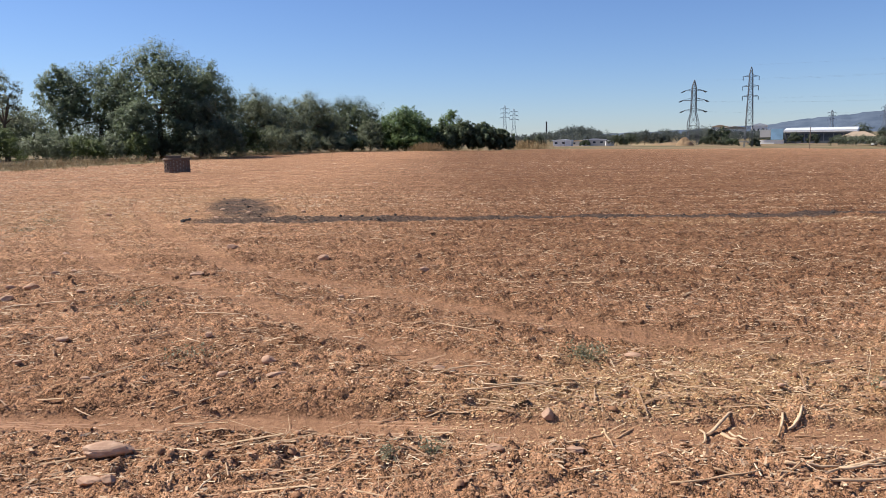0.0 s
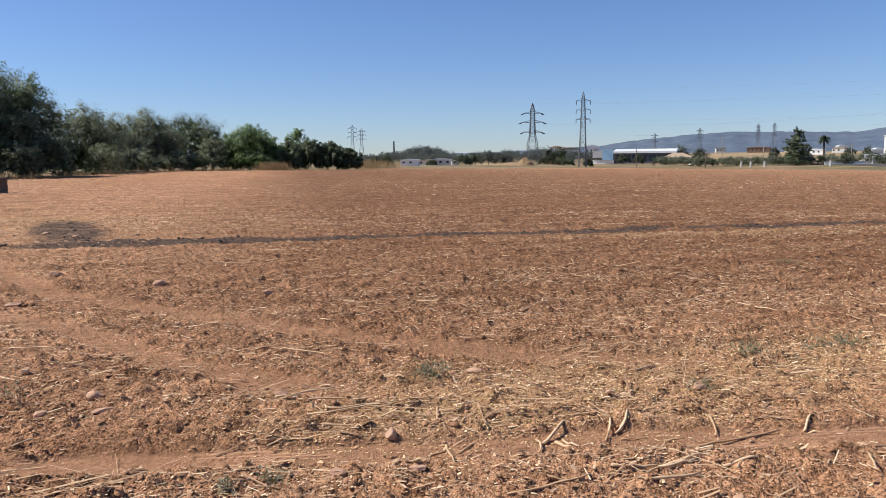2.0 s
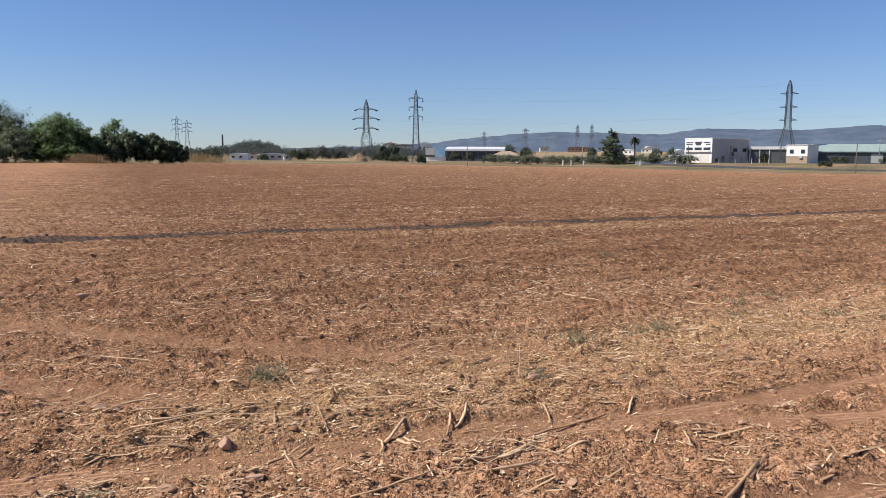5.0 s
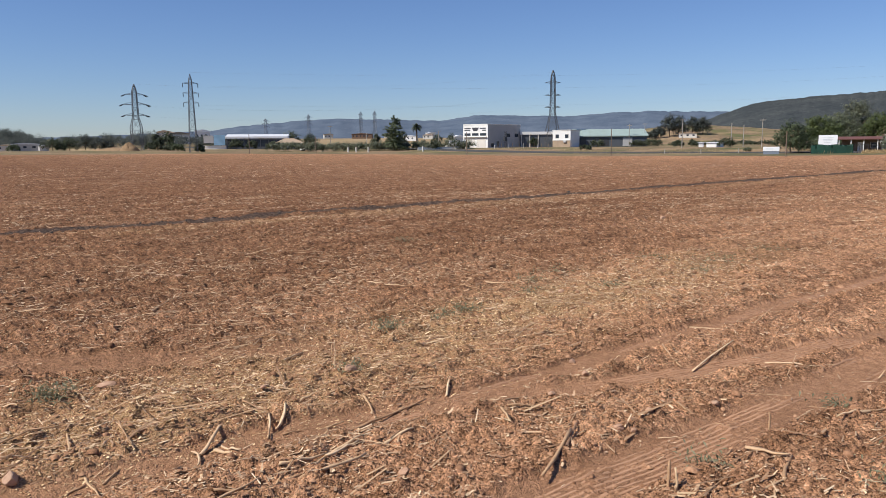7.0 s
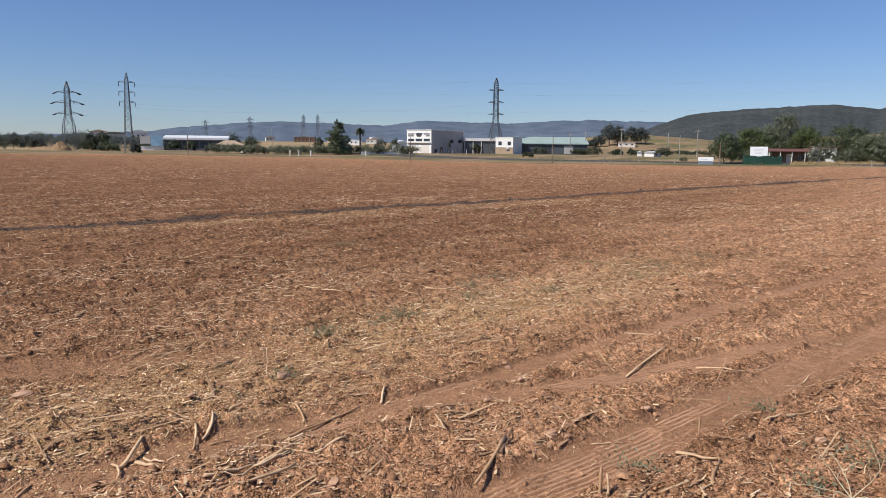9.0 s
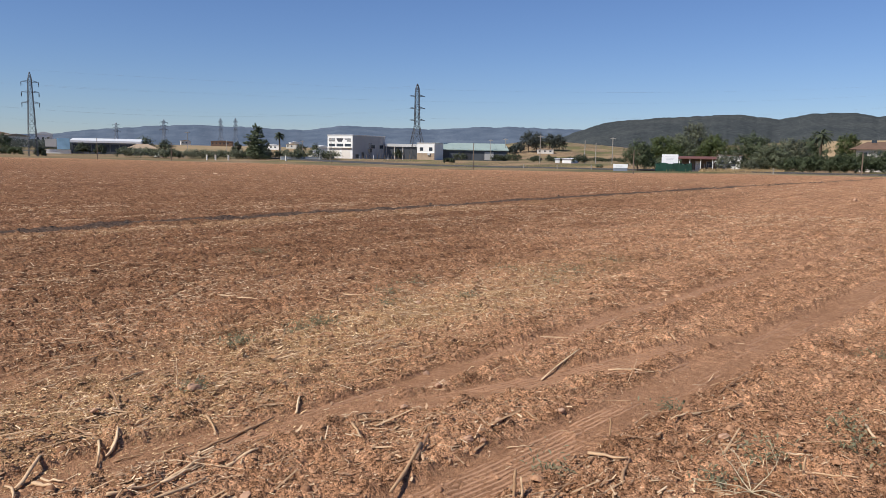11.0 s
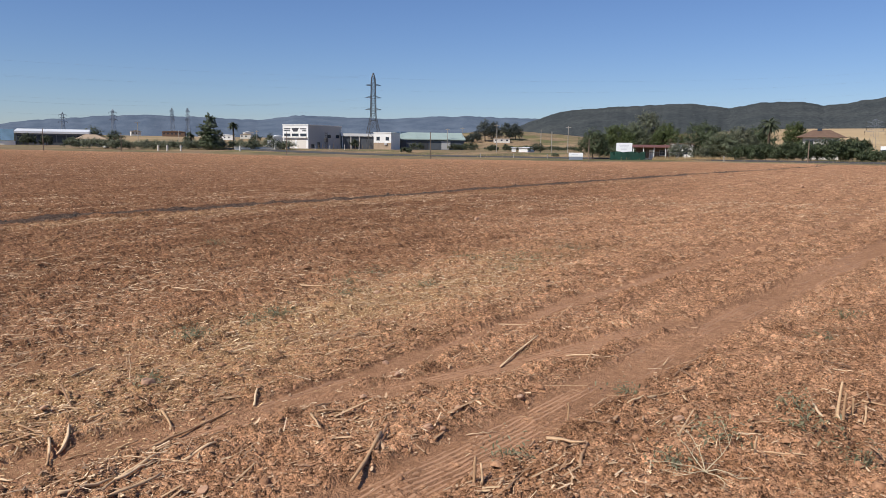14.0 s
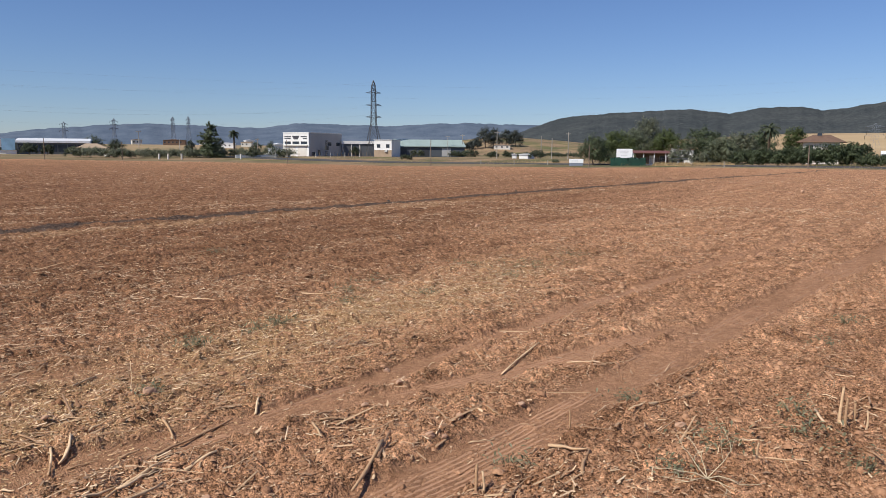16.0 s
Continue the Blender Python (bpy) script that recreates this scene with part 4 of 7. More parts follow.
def earth_heap(bearing, dist, half, high, seed):
    """A heap of dug yellow earth with a gullied, slumped outline."""
    x, y = spot(bearing, dist)
    u = np.linspace(-1, 1, 48)
    gx, gy = np.meshgrid(u, u, indexing="ij")
    r = np.hypot(gx, gy)
    h = high * np.clip(1 - r, 0, 1) ** 0.8 * (0.45 + 1.1 * fbm(gx * 2.2 + 5, gy * 2.2, seed, 4, 0.6)) - 0.25 * smooth(0.7, 1.0, r)
    v = np.stack([gx * half, gy * half * 0.7, h], -1).reshape(-1, 3)
    idx = np.arange(48 * 48).reshape(48, 48)
    f = np.stack([idx[:-1, :-1], idx[1:, :-1], idx[1:, 1:], idx[:-1, 1:]], -1).reshape(-1, 4)
    ob = new("earth_heap", mesh_np("earth_heap", v, f, DIRT))
    ob.matrix_world = pose(x, y, lz(x, y), 0, 0, -bearing)
    tagged(ob, "heap of dug tan earth beside a steel pylon", "earth heap")


earth_heap(17.7, 284, 3.4, 3.2, 44)
earth_heap(16.6, 300, 8.5, 1.1, 45)

# ---- pylons ----
def strut(bm, a, b, w):
    a, b = Vector(a), Vector(b)
    d = b - a
    m = Matrix.Translation((a + b) / 2) @ d.to_track_quat("Z", "Y").to_matrix().to_4x4() @ Matrix.Diagonal((w, w, d.length, 1))
    bmesh.ops.create_cube(bm, size=1, matrix=m)


def pylon(bearing, dist, profile, arms, label, steel, leg=0.2, brace=0.11, turn=0.0, hang=0.0, string=0.0, z=None, steps=14, group="", detail=True):
    """A lattice pylon. profile: (height, half width) pairs from the foot up; arms: (height, half length); hang: suspended insulators; string: insulators drawn out sideways."""
    x, y = spot(bearing, dist)
    ob = thing("pylon", x, y, z, -bearing + turn, label, "pylon", group)
    hs, ws = [p[0] for p in profile], [p[1] for p in profile]
    top = hs[-1]
    half = lambda h: float(np.interp(h, hs, ws))
    for sx, sy in ((-1, -1), (1, -1), (1, 1), (-1, 1)):
        bm = bmesh.new()
        for (h0, w0), (h1, w1) in zip(profile, profile[1:]):
            strut(bm, (sx * w0, sy * w0, h0 - (0.4 if h0 == 0 else 0)), (sx * w1, sy * w1, h1), leg)
        part("leg", bm, steel, ob)
    bm = bmesh.new()
    levels, h = [0.0], 0.0
    while h < top - 0.6:
        h += max(2.1 * half(h), top / steps / 1.6)
        levels.append(min(h, top))
    for h0, h1 in zip(levels, levels[1:]):
        w0, w1 = half(h0), half(h1)
        for c, s in ((1, 0), (0, 1), (-1, 0), (0, -1)):
            p = lambda u, h, w: (c * w - s * u * w, s * w + c * u * w, h)
            strut(bm, p(-1, h0, w0), p(1, h1, w1), brace)
            if detail:
                strut(bm, p(1, h0, w0), p(-1, h1, w1), brace)
                strut(bm, p(-1, h1, w1), p(1, h1, w1), brace)
    part("bracing", bm, steel, ob)
    for h, reach in arms:
        w = half(h)
        rise = reach * 0.22
        for s in (-1, 1):
            bm = bmesh.new()
            for sy in (-1, 1):
                strut(bm, (s * w, sy * w, h), (s * reach, 0, h + 0.12), brace * 1.4)
                strut(bm, (s * half(h + rise), sy * half(h + rise), h + rise), (s * reach, 0, h + 0.15), brace * 1.2)
            for t in (0.35, 0.68):
                xx = s * (w + (reach - w) * t)
                strut(bm, (xx, w * (1 - t), h), (xx, -w * (1 - t), h), brace)
                strut(bm, (xx, 0, h), (xx, 0, h + rise * (1 - t)), brace)
            arm = part("crossarm", bm, steel, ob)
            bm = bmesh.new()
            if hang:
                for k in range(7):
                    rod(bm, (s * reach, 0, h - hang * k / 7), (s * reach, 0, h - hang * (k + 0.75) / 7), 0.14, 0.09, 7)
                rod(bm, (s * reach, 0, h + 0.1), (s * reach, 0, h - hang), 0.05, 0.05, 5)
                part("insulator", bm, GLASSY, arm)
            elif string:
                for sy in (-1, 1):
                    a = Vector((s * reach, 0, h))
                    b = a + Vector((s * 0.62, sy * 0.75, -0.28)) * string
                    for k in range(7):
                        rod(bm, a.lerp(b, k / 7), a.lerp(b, (k + 0.75) / 7), 0.2, 0.15, 7)
                    rod(bm, a, b, 0.06, 0.06, 5)
                part("insulator", bm, GLASSY, arm)
            else:
                bm.free()
    return ob


pylon(18.2, 290, ((0, 1.7), (8.0, 1.75), (11.6, 0.95), (20.8, 0.7), (23.2, 0.08)), ((12.3, 3.5), (16.0, 4.0), (19.4, 3.2)), "grey steel lattice strain tower on the field edge", STEEL, 0.15, 0.085, 12, string=1.7)
pylon(21.92, 250, ((0, 1.2), (12, 0.8), (22.0, 0.45), (24.0, 0.06)), ((15.2, 2.25), (18.2, 2.25), (21.1, 2.25)), "slender grey steel lattice pylon on the field edge", STEEL, 0.12, 0.058, 8, hang=1.15)
pylon(48.32, 300, ((0, 3.1), (6.5, 2.2), (13.0, 0.95), (26.2, 0.75), (27.6, 0.6), (29.4, 0.1)), ((15.2, 3.1), (19.8, 3.1), (24.5, 3.0)), "tall dark steel lattice pylon beside white industrial buildings", STEEL_DARK, 0.15, 0.095, 14)
FARP = "distant hazy steel pylon on the skyline"
for b, d, h, tw, g in ((4.66, 800, 33.6, 0, 1), (5.34, 800, 30.0, 0, 1), (27.05, 1000, 28, 20, 0), (30.15, 900, 29.3, 30, 0), (34.0, 900, 32.5, 60, 0), (35.04, 900, 33, 60, 0), (83.15, 420, 16, 30, 0)):
    x, y = spot(b, d)
    pylon(b, d, ((0, 3.0), (h * 0.45, 1.3), (h * 0.93, 0.9), (h, 0.15)), ((h * 0.62, 5.0), (h * 0.76, 4.2), (h * 0.89, 4.6)), FARP, STEEL_FAR, 0.3 if d > 700 else 0.05, 0.18 if d > 700 else 0.03, tw, hang=1.6, group="far pylons", steps=9, detail=False)


def cable(a, b, sag, r=0.03, label="thin overhead power cable between pylons"):
    cu = bpy.data.curves.new("power_cable", "CURVE")
    cu.dimensions, cu.bevel_depth, cu.bevel_resolution = "3D", r, 1
    sp = cu.splines.new("POLY")
    sp.points.add(24)
    for k in range(25):
        t = k / 24
        sp.points[k].co = (a[0] + (b[0] - a[0]) * t, a[1] + (b[1] - a[1]) * t, a[2] + (b[2] - a[2]) * t - 4 * sag * t * (1 - t), 1)
    cu.materials.append(WIRE)
    tagged(new("power_cable", cu), label, "cable", "power cables")


PA, PB, PC = spot(18.2, 290), spot(21.92, 250), spot(48.32, 300)
for s, dz in ((0, 23.2), (3.5, 12.0), (4.0, 15.7), (-4.0, 15.7)):
    cable((PA[0] + s, PA[1], dz), (PC[0] - 0.7 * s, PC[1] + 0.6 * s, dz + (5.5 if s == 0 else 4.0)), 3.5, 0.008)
for s, dz in ((0, 24.0), (2.2, 20.0), (2.2, 14.1)):
    cable((PB[0] + s, PB[1], dz), (480 + s, 30, dz + 22), 7.0, 0.008)


def pole(bearing, dist, top, label, r=0.11, cross=0.0, material=None, group="poles along the road", z=None):
    x, y = spot(bearing, dist)
    ob = thing("utility_pole", x, y, z, -bearing, label, "pole", group)
    part("post", rod(bmesh.new(), (0, 0, -0.3), (0, 0, top), r, r * 0.75, 8), material or WOOD, ob)
    if cross:
        part("crossarm", boxed(-cross, -0.07, top - 0.5, cross, 0.07, top - 0.34), material or WOOD, ob)
        for s in (-0.9, 0, 0.9):
            part("insulator", rod(bmesh.new(), (s * cross, 0, top - 0.34), (s * cross, 0, top - 0.05), 0.07, 0.05, 6), GLASSY, ob)
    return ob


# ---- road ----
def strip(name, x_off, y0, y1, half, lift, material, label, category):
    ys = np.linspace(y0, y1, 120)
    cols = np.array((-half, -half * 0.5, 0, half * 0.5, half))
    xs = 131.5 + 0.28 * np.minimum(ys, 105) + x_off
    v = []
    for c in cols:
        x = xs + c
        z = land(x, ys) + lift + (0.04 * (1 - abs(c) / half))
        v.append(np.stack([x, ys, z], -1))
    for c in (-half - 0.05, half + 0.05):
        v.append(np.stack([xs + c, ys, land(xs + c, ys) - 0.3], -1))
    order = [5, 0, 1, 2, 3, 4, 6]
    v = np.array([v[i] for i in order])
    idx = np.arange(7 * 120).reshape(7, 120)
    f = np.stack([idx[:-1, :-1], idx[1:, :-1], idx[1:, 1:], idx[:-1, 1:]], -1).reshape(-1, 4)
    tagged(new(name, mesh_np(name, v.reshape(-1, 3), f, material)), label, category, kind="structure")


strip("road", 5.0, -260, 620, 3.4, 0.22, ASPHALT, "narrow grey asphalt country road", "road")

for b, d, h in ((64.42, 128, 3.9), (79.27, 128, 3.6), (25.8, 205, 5.2), (30.6, 206, 4.6), (41.9, 182, 5.7), (52.6, 163, 5.7)):
    pole(b, d, h, "dark weathered wooden post at the field edge", 0.10)
for b, d, h, c in ((57.6, 238, 8.6, 0.9), (60.9, 236, 7.0, 0.0), (61.7, 236, 6.4, 0.0), (62.9, 232, 8.0, 0.8), (31.7, 300, 9.0, 0.9), (39.8, 290, 6.5, 0.7), (53.9, 300, 8.4, 0.9), (55.0, 305, 9.0, 0.9), (34.4, 285, 6.0, 0.0)):
    pole(b, d, h, "grey utility pole beside the road", 0.13, c, CONCRETE)
for k, (b, d) in enumerate(((33.0, 248), (33.6, 248), (34.5, 248), (38.6, 250), (56.4, 190), (73.9, 140), (61.4, 178), (58.9, 182))):
    x, y = spot(b, d)
    ob = thing("marker_post", x, y, None, 0, "short pale concrete marker post beside the road", "post", "marker posts")
    half, tall = (0.2, 1.7) if k < 4 else (0.08, 0.95)
    part("post", boxed(-half, -half, -0.2, half, half, tall, bevel=0.02), CREAM if k < 4 else CONCRETE, ob)
    part("cap", boxed(-half * 1.2, -half * 1.2, tall + 0.004, half * 1.2, half * 1.2, tall + 0.08), CONCRETE, ob)


# ---- buildings ----
def wall_box(name, parent, x0, y0, z0, x1, y1, z1, material):
    return part(name, boxed(x0, y0, z0, x1, y1, z1), material, parent)


def window(parent, face, a0, a1, z0, z1, at, material=None, frame_mat=None, name="window"):
    """A recessed-looking window on a wall: face 'y' (front, at y=at) or 'x' (side, at x=at): frame proud of the wall with the pane in it."""
    fw = 0.09
    def bx(u0, u1, w0, w1, d0, d1):
        return (u0, at - d1, w0, u1, at - d0, w1) if face == "y" else (at - d1, u0, w0, at - d0, u1, w1)
    pane = part(name, boxed(*bx(a0, a1, z0, z1, -0.05, 0.03)), material or GLASS, parent)
    bm = bmesh.new()
    for u0, u1, w0, w1 in ((a0 - fw, a0, z0 - fw, z1 + fw), (a1, a1 + fw, z0 - fw, z1 + fw), (a0, a1, z1, z1 + fw), (a0, a1, z0 - fw, z0)):
        box(bm, *bx(u0, u1, w0, w1, -0.05, 0.07))
    part("frame", bm, frame_mat or GREYWALL, pane)
    return pane


def white_building():
    """Two-storey industrial building; local x runs along its shaded side, local y along its sunlit front."""
    x, y = spot(43.5, 283)
    b = thing("industrial_building", x, y, None, 10, "white two-storey industrial building with a flat roof", "building")
    W, L, H = 21.6, 11.6, 8.5
    # x: 0..W (shaded side, at y=0), y: 0..L (front, at x=0)
    wall_box("wall", b, 0, 0, -0.5, 0.3, L, H, WHITE)
    # sides away from the sun are grey, not white: shade put into the colour
    wall_box("wall", b, 0.304, 0, -0.5, W, 0.3, H, GREYWALL)
    wall_box("wall", b, W - 0.3, 0.304, -0.5, W, L, H, GREYWALL)
    wall_box("wall", b, 0.304, L - 0.3, -0.5, W - 0.304, L, H, WHITE)
    part("roof", boxed(-0.12, -0.12, H + 0.004, W + 0.12, L + 0.12, H + 0.3), WHITE, b)
    for y0, y1 in ((0.7, 3.5), (4.3, 7.3), (8.1, 10.9)):
        window(b, "x", y0, y1, 4.5, 5.4, 0)
    part("door", boxed(-0.04, 6.0, 0, -0.004, 10.6, 3.6), CREAM, b)
    part("door", boxed(-0.04, 1.0, 0, -0.004, 5.0, 3.6), CREAM, b)
    part("canopy", boxed(-0.7, 0.3, 3.9, -0.004, L - 0.3, 4.1), CREAM, b)
    for y0, y1, z0, z1 in ((0.8, 3.6, 7.0, 7.4), (0.8, 2.6, 6.3, 6.7), (8.0, 11.0, 7.0, 7.4), (8.2, 11.0, 6.3, 6.7)):
        part("lettering", boxed(-0.05, y0, z0, -0.004, y1, z1), BLACKINK, b)
    bm = bmesh.new()
    prism(bm, ((-1.7, 0.6), (1.7, 0.6), (0.9, -0.7), (-0.9, -0.7)), -0.02, 0.02)
    bmesh.ops.transform(bm, matrix=pose(-0.03, 5.8, 6.9, 0, 0, 90), verts=bm.verts)
    part("emblem", bm, BLACKINK, b)
    for x0, x1 in ((11.8, 14.4), (17.6, 20.0)):
        window(b, "y", x0, x1, 4.0, 5.3, 0)
    window(b, "y", 5.6, 7.2, 0.4, 2.4, 0)
    window(b, "y", 1.8, 3.8, 0.3, 1.6, 0)
    # outside stair and mast by the shaded side
    m = thing("lattice_mast", x + 7.6, y - 1.6, None, 0, "small dark lattice mast before the white building", "mast")
    bm = bmesh.new()
    for sx, sy in ((-0.3, -0.3), (0.3, -0.3), (0.3, 0.3), (-0.3, 0.3)):
        strut(bm, (sx, sy, -0.2), (sx, sy, 6.0), 0.1)
    for k in range(8):
        strut(bm, (-0.3, -0.3, k * 0.75), (0.3, -0.3, k * 0.75 + 0.75), 0.07)
        strut(bm, (0.3, 0.3, k * 0.75), (-0.3, 0.3, k * 0.75 + 0.75), 0.07)
    part("frame", bm, STEEL_DARK, m)
    part("transformer", boxed(-0.6, -0.5, 2.4, 0.6, 0.5, 3.8, bevel=0.06), STEEL_DARK, m)


def low_buildings():
    # white office with windows
    x, y = spot(49.0, 290)
    o = thing("office_building", x, y, None, -72, "small white office building with square windows", "building")
    part("wall", boxed(-3.6, 0, -0.4, 3.6, 9, 6.2), WHITE, o)
    part("roof", boxed(-3.75, -0.15, 6.204, 3.75, 9.1, 6.45), WHITE, o)
    for x0 in (-2.4, 1.4):
        window(o, "y", x0, x0 + 1.3, 3.4, 4.7, 0)
    part("base_panel", boxed(-3.6, -0.06, -0.4, 3.6, -0.004, 2.5), TANROOF, o, "tan lower facade")
    part("band", boxed(-3.65, -0.1, 2.504, 3.65, -0.004, 2.75), WHITE, o)
    part("air_conditioner", boxed(0.9, -0.5, 1.7, 2.0, -0.004, 2.5, bevel=0.04), GREYWALL, o)
    # hall with a white eave between the two
    x, y = spot(47.0, 300)
    h = thing("storage_hall", x, y, None, -42, "low storage hall with a white eave", "building")
    # solid dark wall stands in for the shaded open interior under the eave
    part("wall", boxed(-5.4, 0, -0.4, 8.0, 14, 4.9), DARKWALL, h)
    part("roof", boxed(-5.7, -0.4, 4.904, 8.2, 14.2, 6.0), WHITE, h)
    for x0 in (-5.3, -2.0, 1.3):
        part("pillar", boxed(x0, -0.25, -0.3, x0 + 0.3, -0.004, 4.896), CREAM, h)
    # long green-roofed nave
    x, y = spot(52.35, 300)
    g = thing("long_shed", x, y, None, -46, "long shed with a shaded dark wall and a pale green sheet roof", "building")
    # this wall lies in shade; its dark colour carries that shade
    part("wall", boxed(-12.5, 0, -0.4, 15.0, 18, 4.2), DARKWALL, g)
    bm = bmesh.new()
    prism(bm, ((-0.6, 3.9), (-0.6, 4.204), (9, 6.9), (18.6, 4.204), (18.6, 3.9), (9, 6.5)), -13.0, 15.4)
    bmesh.ops.rotate(bm, cent=(0, 0, 0), matrix=Matrix.Rotation(radians(90), 3, "Z"), verts=bm.verts)
    bmesh.ops.scale(bm, vec=(-1, 1, 1), verts=bm.verts)
    bmesh.ops.reverse_faces(bm, faces=bm.faces)
    roof = part("roof", bm, ROOFGREEN, g)
    for k in range(10):
        xx = -12.4 + k * 2.9
        bm = bmesh.new()
        strut(bm, (xx, -0.55, 4.26), (xx, 9, 6.95), 0.08)
        part("seam", bm, ROOFGREEN, roof)
    for k in range(6):
        part("panel", boxed(-11.8 + k * 4.4, -0.05, 0.2, -8.2 + k * 4.4, -0.004, 3.4), DARKWALL if k % 2 else GREYWALL if k == 4 else STEEL_DARK, g)


def blue_building():
    x, y = spot(26.2, 330)
    b = thing("warehouse", x, y, None, -30, "long warehouse with a white roof and blue panels", "building")
    part("wall", boxed(-11.5, 0, -0.4, 13.5, 22, 4.6), DARKWALL, b)
    bm = bmesh.new()
    prism(bm, ((-0.5, 4.4), (-0.5, 5.2), (11, 6.3), (22.5, 5.2), (22.5, 4.4)), -12.0, 14.0)
    bmesh.ops.transform(bm, matrix=Matrix(((0, 1, 0, 0), (1, 0, 0, 0), (0, 0, 1, 0), (0, 0, 0, 1))), verts=bm.verts)
    bmesh.ops.reverse_faces(bm, faces=bm.faces)
    part("roof", bm, ROOFWHITE, b)
    part("sign_panel", boxed(-16.4, -1.3, 1.6, -11.9, -0.9, 5.9), BLUE, b, "light blue sign panel")
    part("sign_panel", boxed(-20.5, -1.3, 2.6, -16.5, -0.9, 5.6), GREYWALL, b, "grey sign panel")
    part("base_wall", boxed(-21, -0.8, -0.4, -11.6, 2, 1.5), WHITE, b)
    for k in range(7):
        part("glazing", boxed(-11 + k * 3.4, -0.06, 1.0, -8.0 + k * 3.4, -0.004, 3.8), GLASS, b)
    x, y = spot(28.7, 320)
    h = thing("bungalow", x, y, None, -29, "small bungalow with a tan hipped roof", "building")
    part("wall", boxed(-5, 0, -0.4, 5, 8, 2.4), CREAM, h)
    bm = bmesh.new()
    lo = [bm.verts.new(p) for p in ((-6, -1, 2.404), (6, -1, 2.404), (6, 9, 2.404), (-6, 9, 2.404))]
    hi = [bm.verts.new(p) for p in ((-2, 4, 4.3), (2, 4, 4.3))]
    bm.faces.new(list(reversed(lo)))
    for f in ((lo[0], lo[1], hi[1], hi[0]), (lo[1], lo[2], hi[1]), (lo[2], lo[3], hi[0], hi[1]), (lo[3], lo[0], hi[0])):
        bm.faces.new(f)
    part("roof", bm, TANROOF, h)


def town():
    rng = np.random.default_rng(5)
    for b, d, w, h, m in ((8.9, 318, 7.4, 2.9, WHITE), (10.0, 328, 5.0, 2.5, CREAM), (11.3, 324, 9.0, 3.1, GREYWALL), (12.4, 320, 3.2, 2.2, WHITE), (21.0, 520, 14, 8, CREAM), (22.6, 560, 10, 9, WHITE), (20.0, 560, 10, 8.5, CREAM), (34.05, 640, 17, 4.6, TILE), (31.6, 700, 8, 4.5, CREAM), (39.3, 660, 7, 5.0, WHITE), (36.0, 690, 6, 4.5, CREAM), (37.6, 560, 10, 4, WHITE), (39.0, 600, 8, 4, CREAM), (41.4, 350, 5.0, 5.5, WHITE), (58.0, 425, 9, 3.0, CREAM), (59.6, 240, 3.0, 1.6, WHITE), (58.9, 245, 1.4, 1.6, WHITE)):
        x, y = spot(b, d)
        ob = thing("outbuilding" if d < 300 else "town_house", x, y, None, -b + rng.normal() * 12, "pale plastered building with a low roof", "building", "far buildings")
        part("wall", boxed(-w / 2, 0, -1.0, w / 2, 6, h * 0.8), m, ob)
        bm = prism(bmesh.new(), ((-w / 2 - 0.3, h * 0.8 + 0.004), (w / 2 + 0.3, h * 0.8 + 0.004), (w / 2 + 0.3, h * 0.86), (0, h), (-w / 2 - 0.3, h * 0.86)), -0.3, 6.3)
        part("roof", bm, TILE if m is TILE else TANROOF if m is CREAM else ROOFWHITE, ob)
        if w > 4:
            for k in range(int(w // 3)):
                part("window", boxed(-w / 2 + 0.8 + k * 3, -0.05, h * 0.35, -w / 2 + 1.9 + k * 3, -0.004, h * 0.6), GLASS, ob)
    x, y = spot(7.76, 760)
    c = thing("chimney_stack", x, y, None, 0, "tall slender dark factory chimney", "chimney")
    part("shaft", rod(bmesh.new(), (0, 0, -0.5), (0, 0, 14.5), 0.95, 0.7, 12), STEEL_DARK, c)
    part("rim", rod(bmesh.new(), (0, 0, 14.504), (0, 0, 15.2), 0.85, 0.85, 12), STEEL_DARK, c)


white_building()
low_buildings()
blue_building()
town()


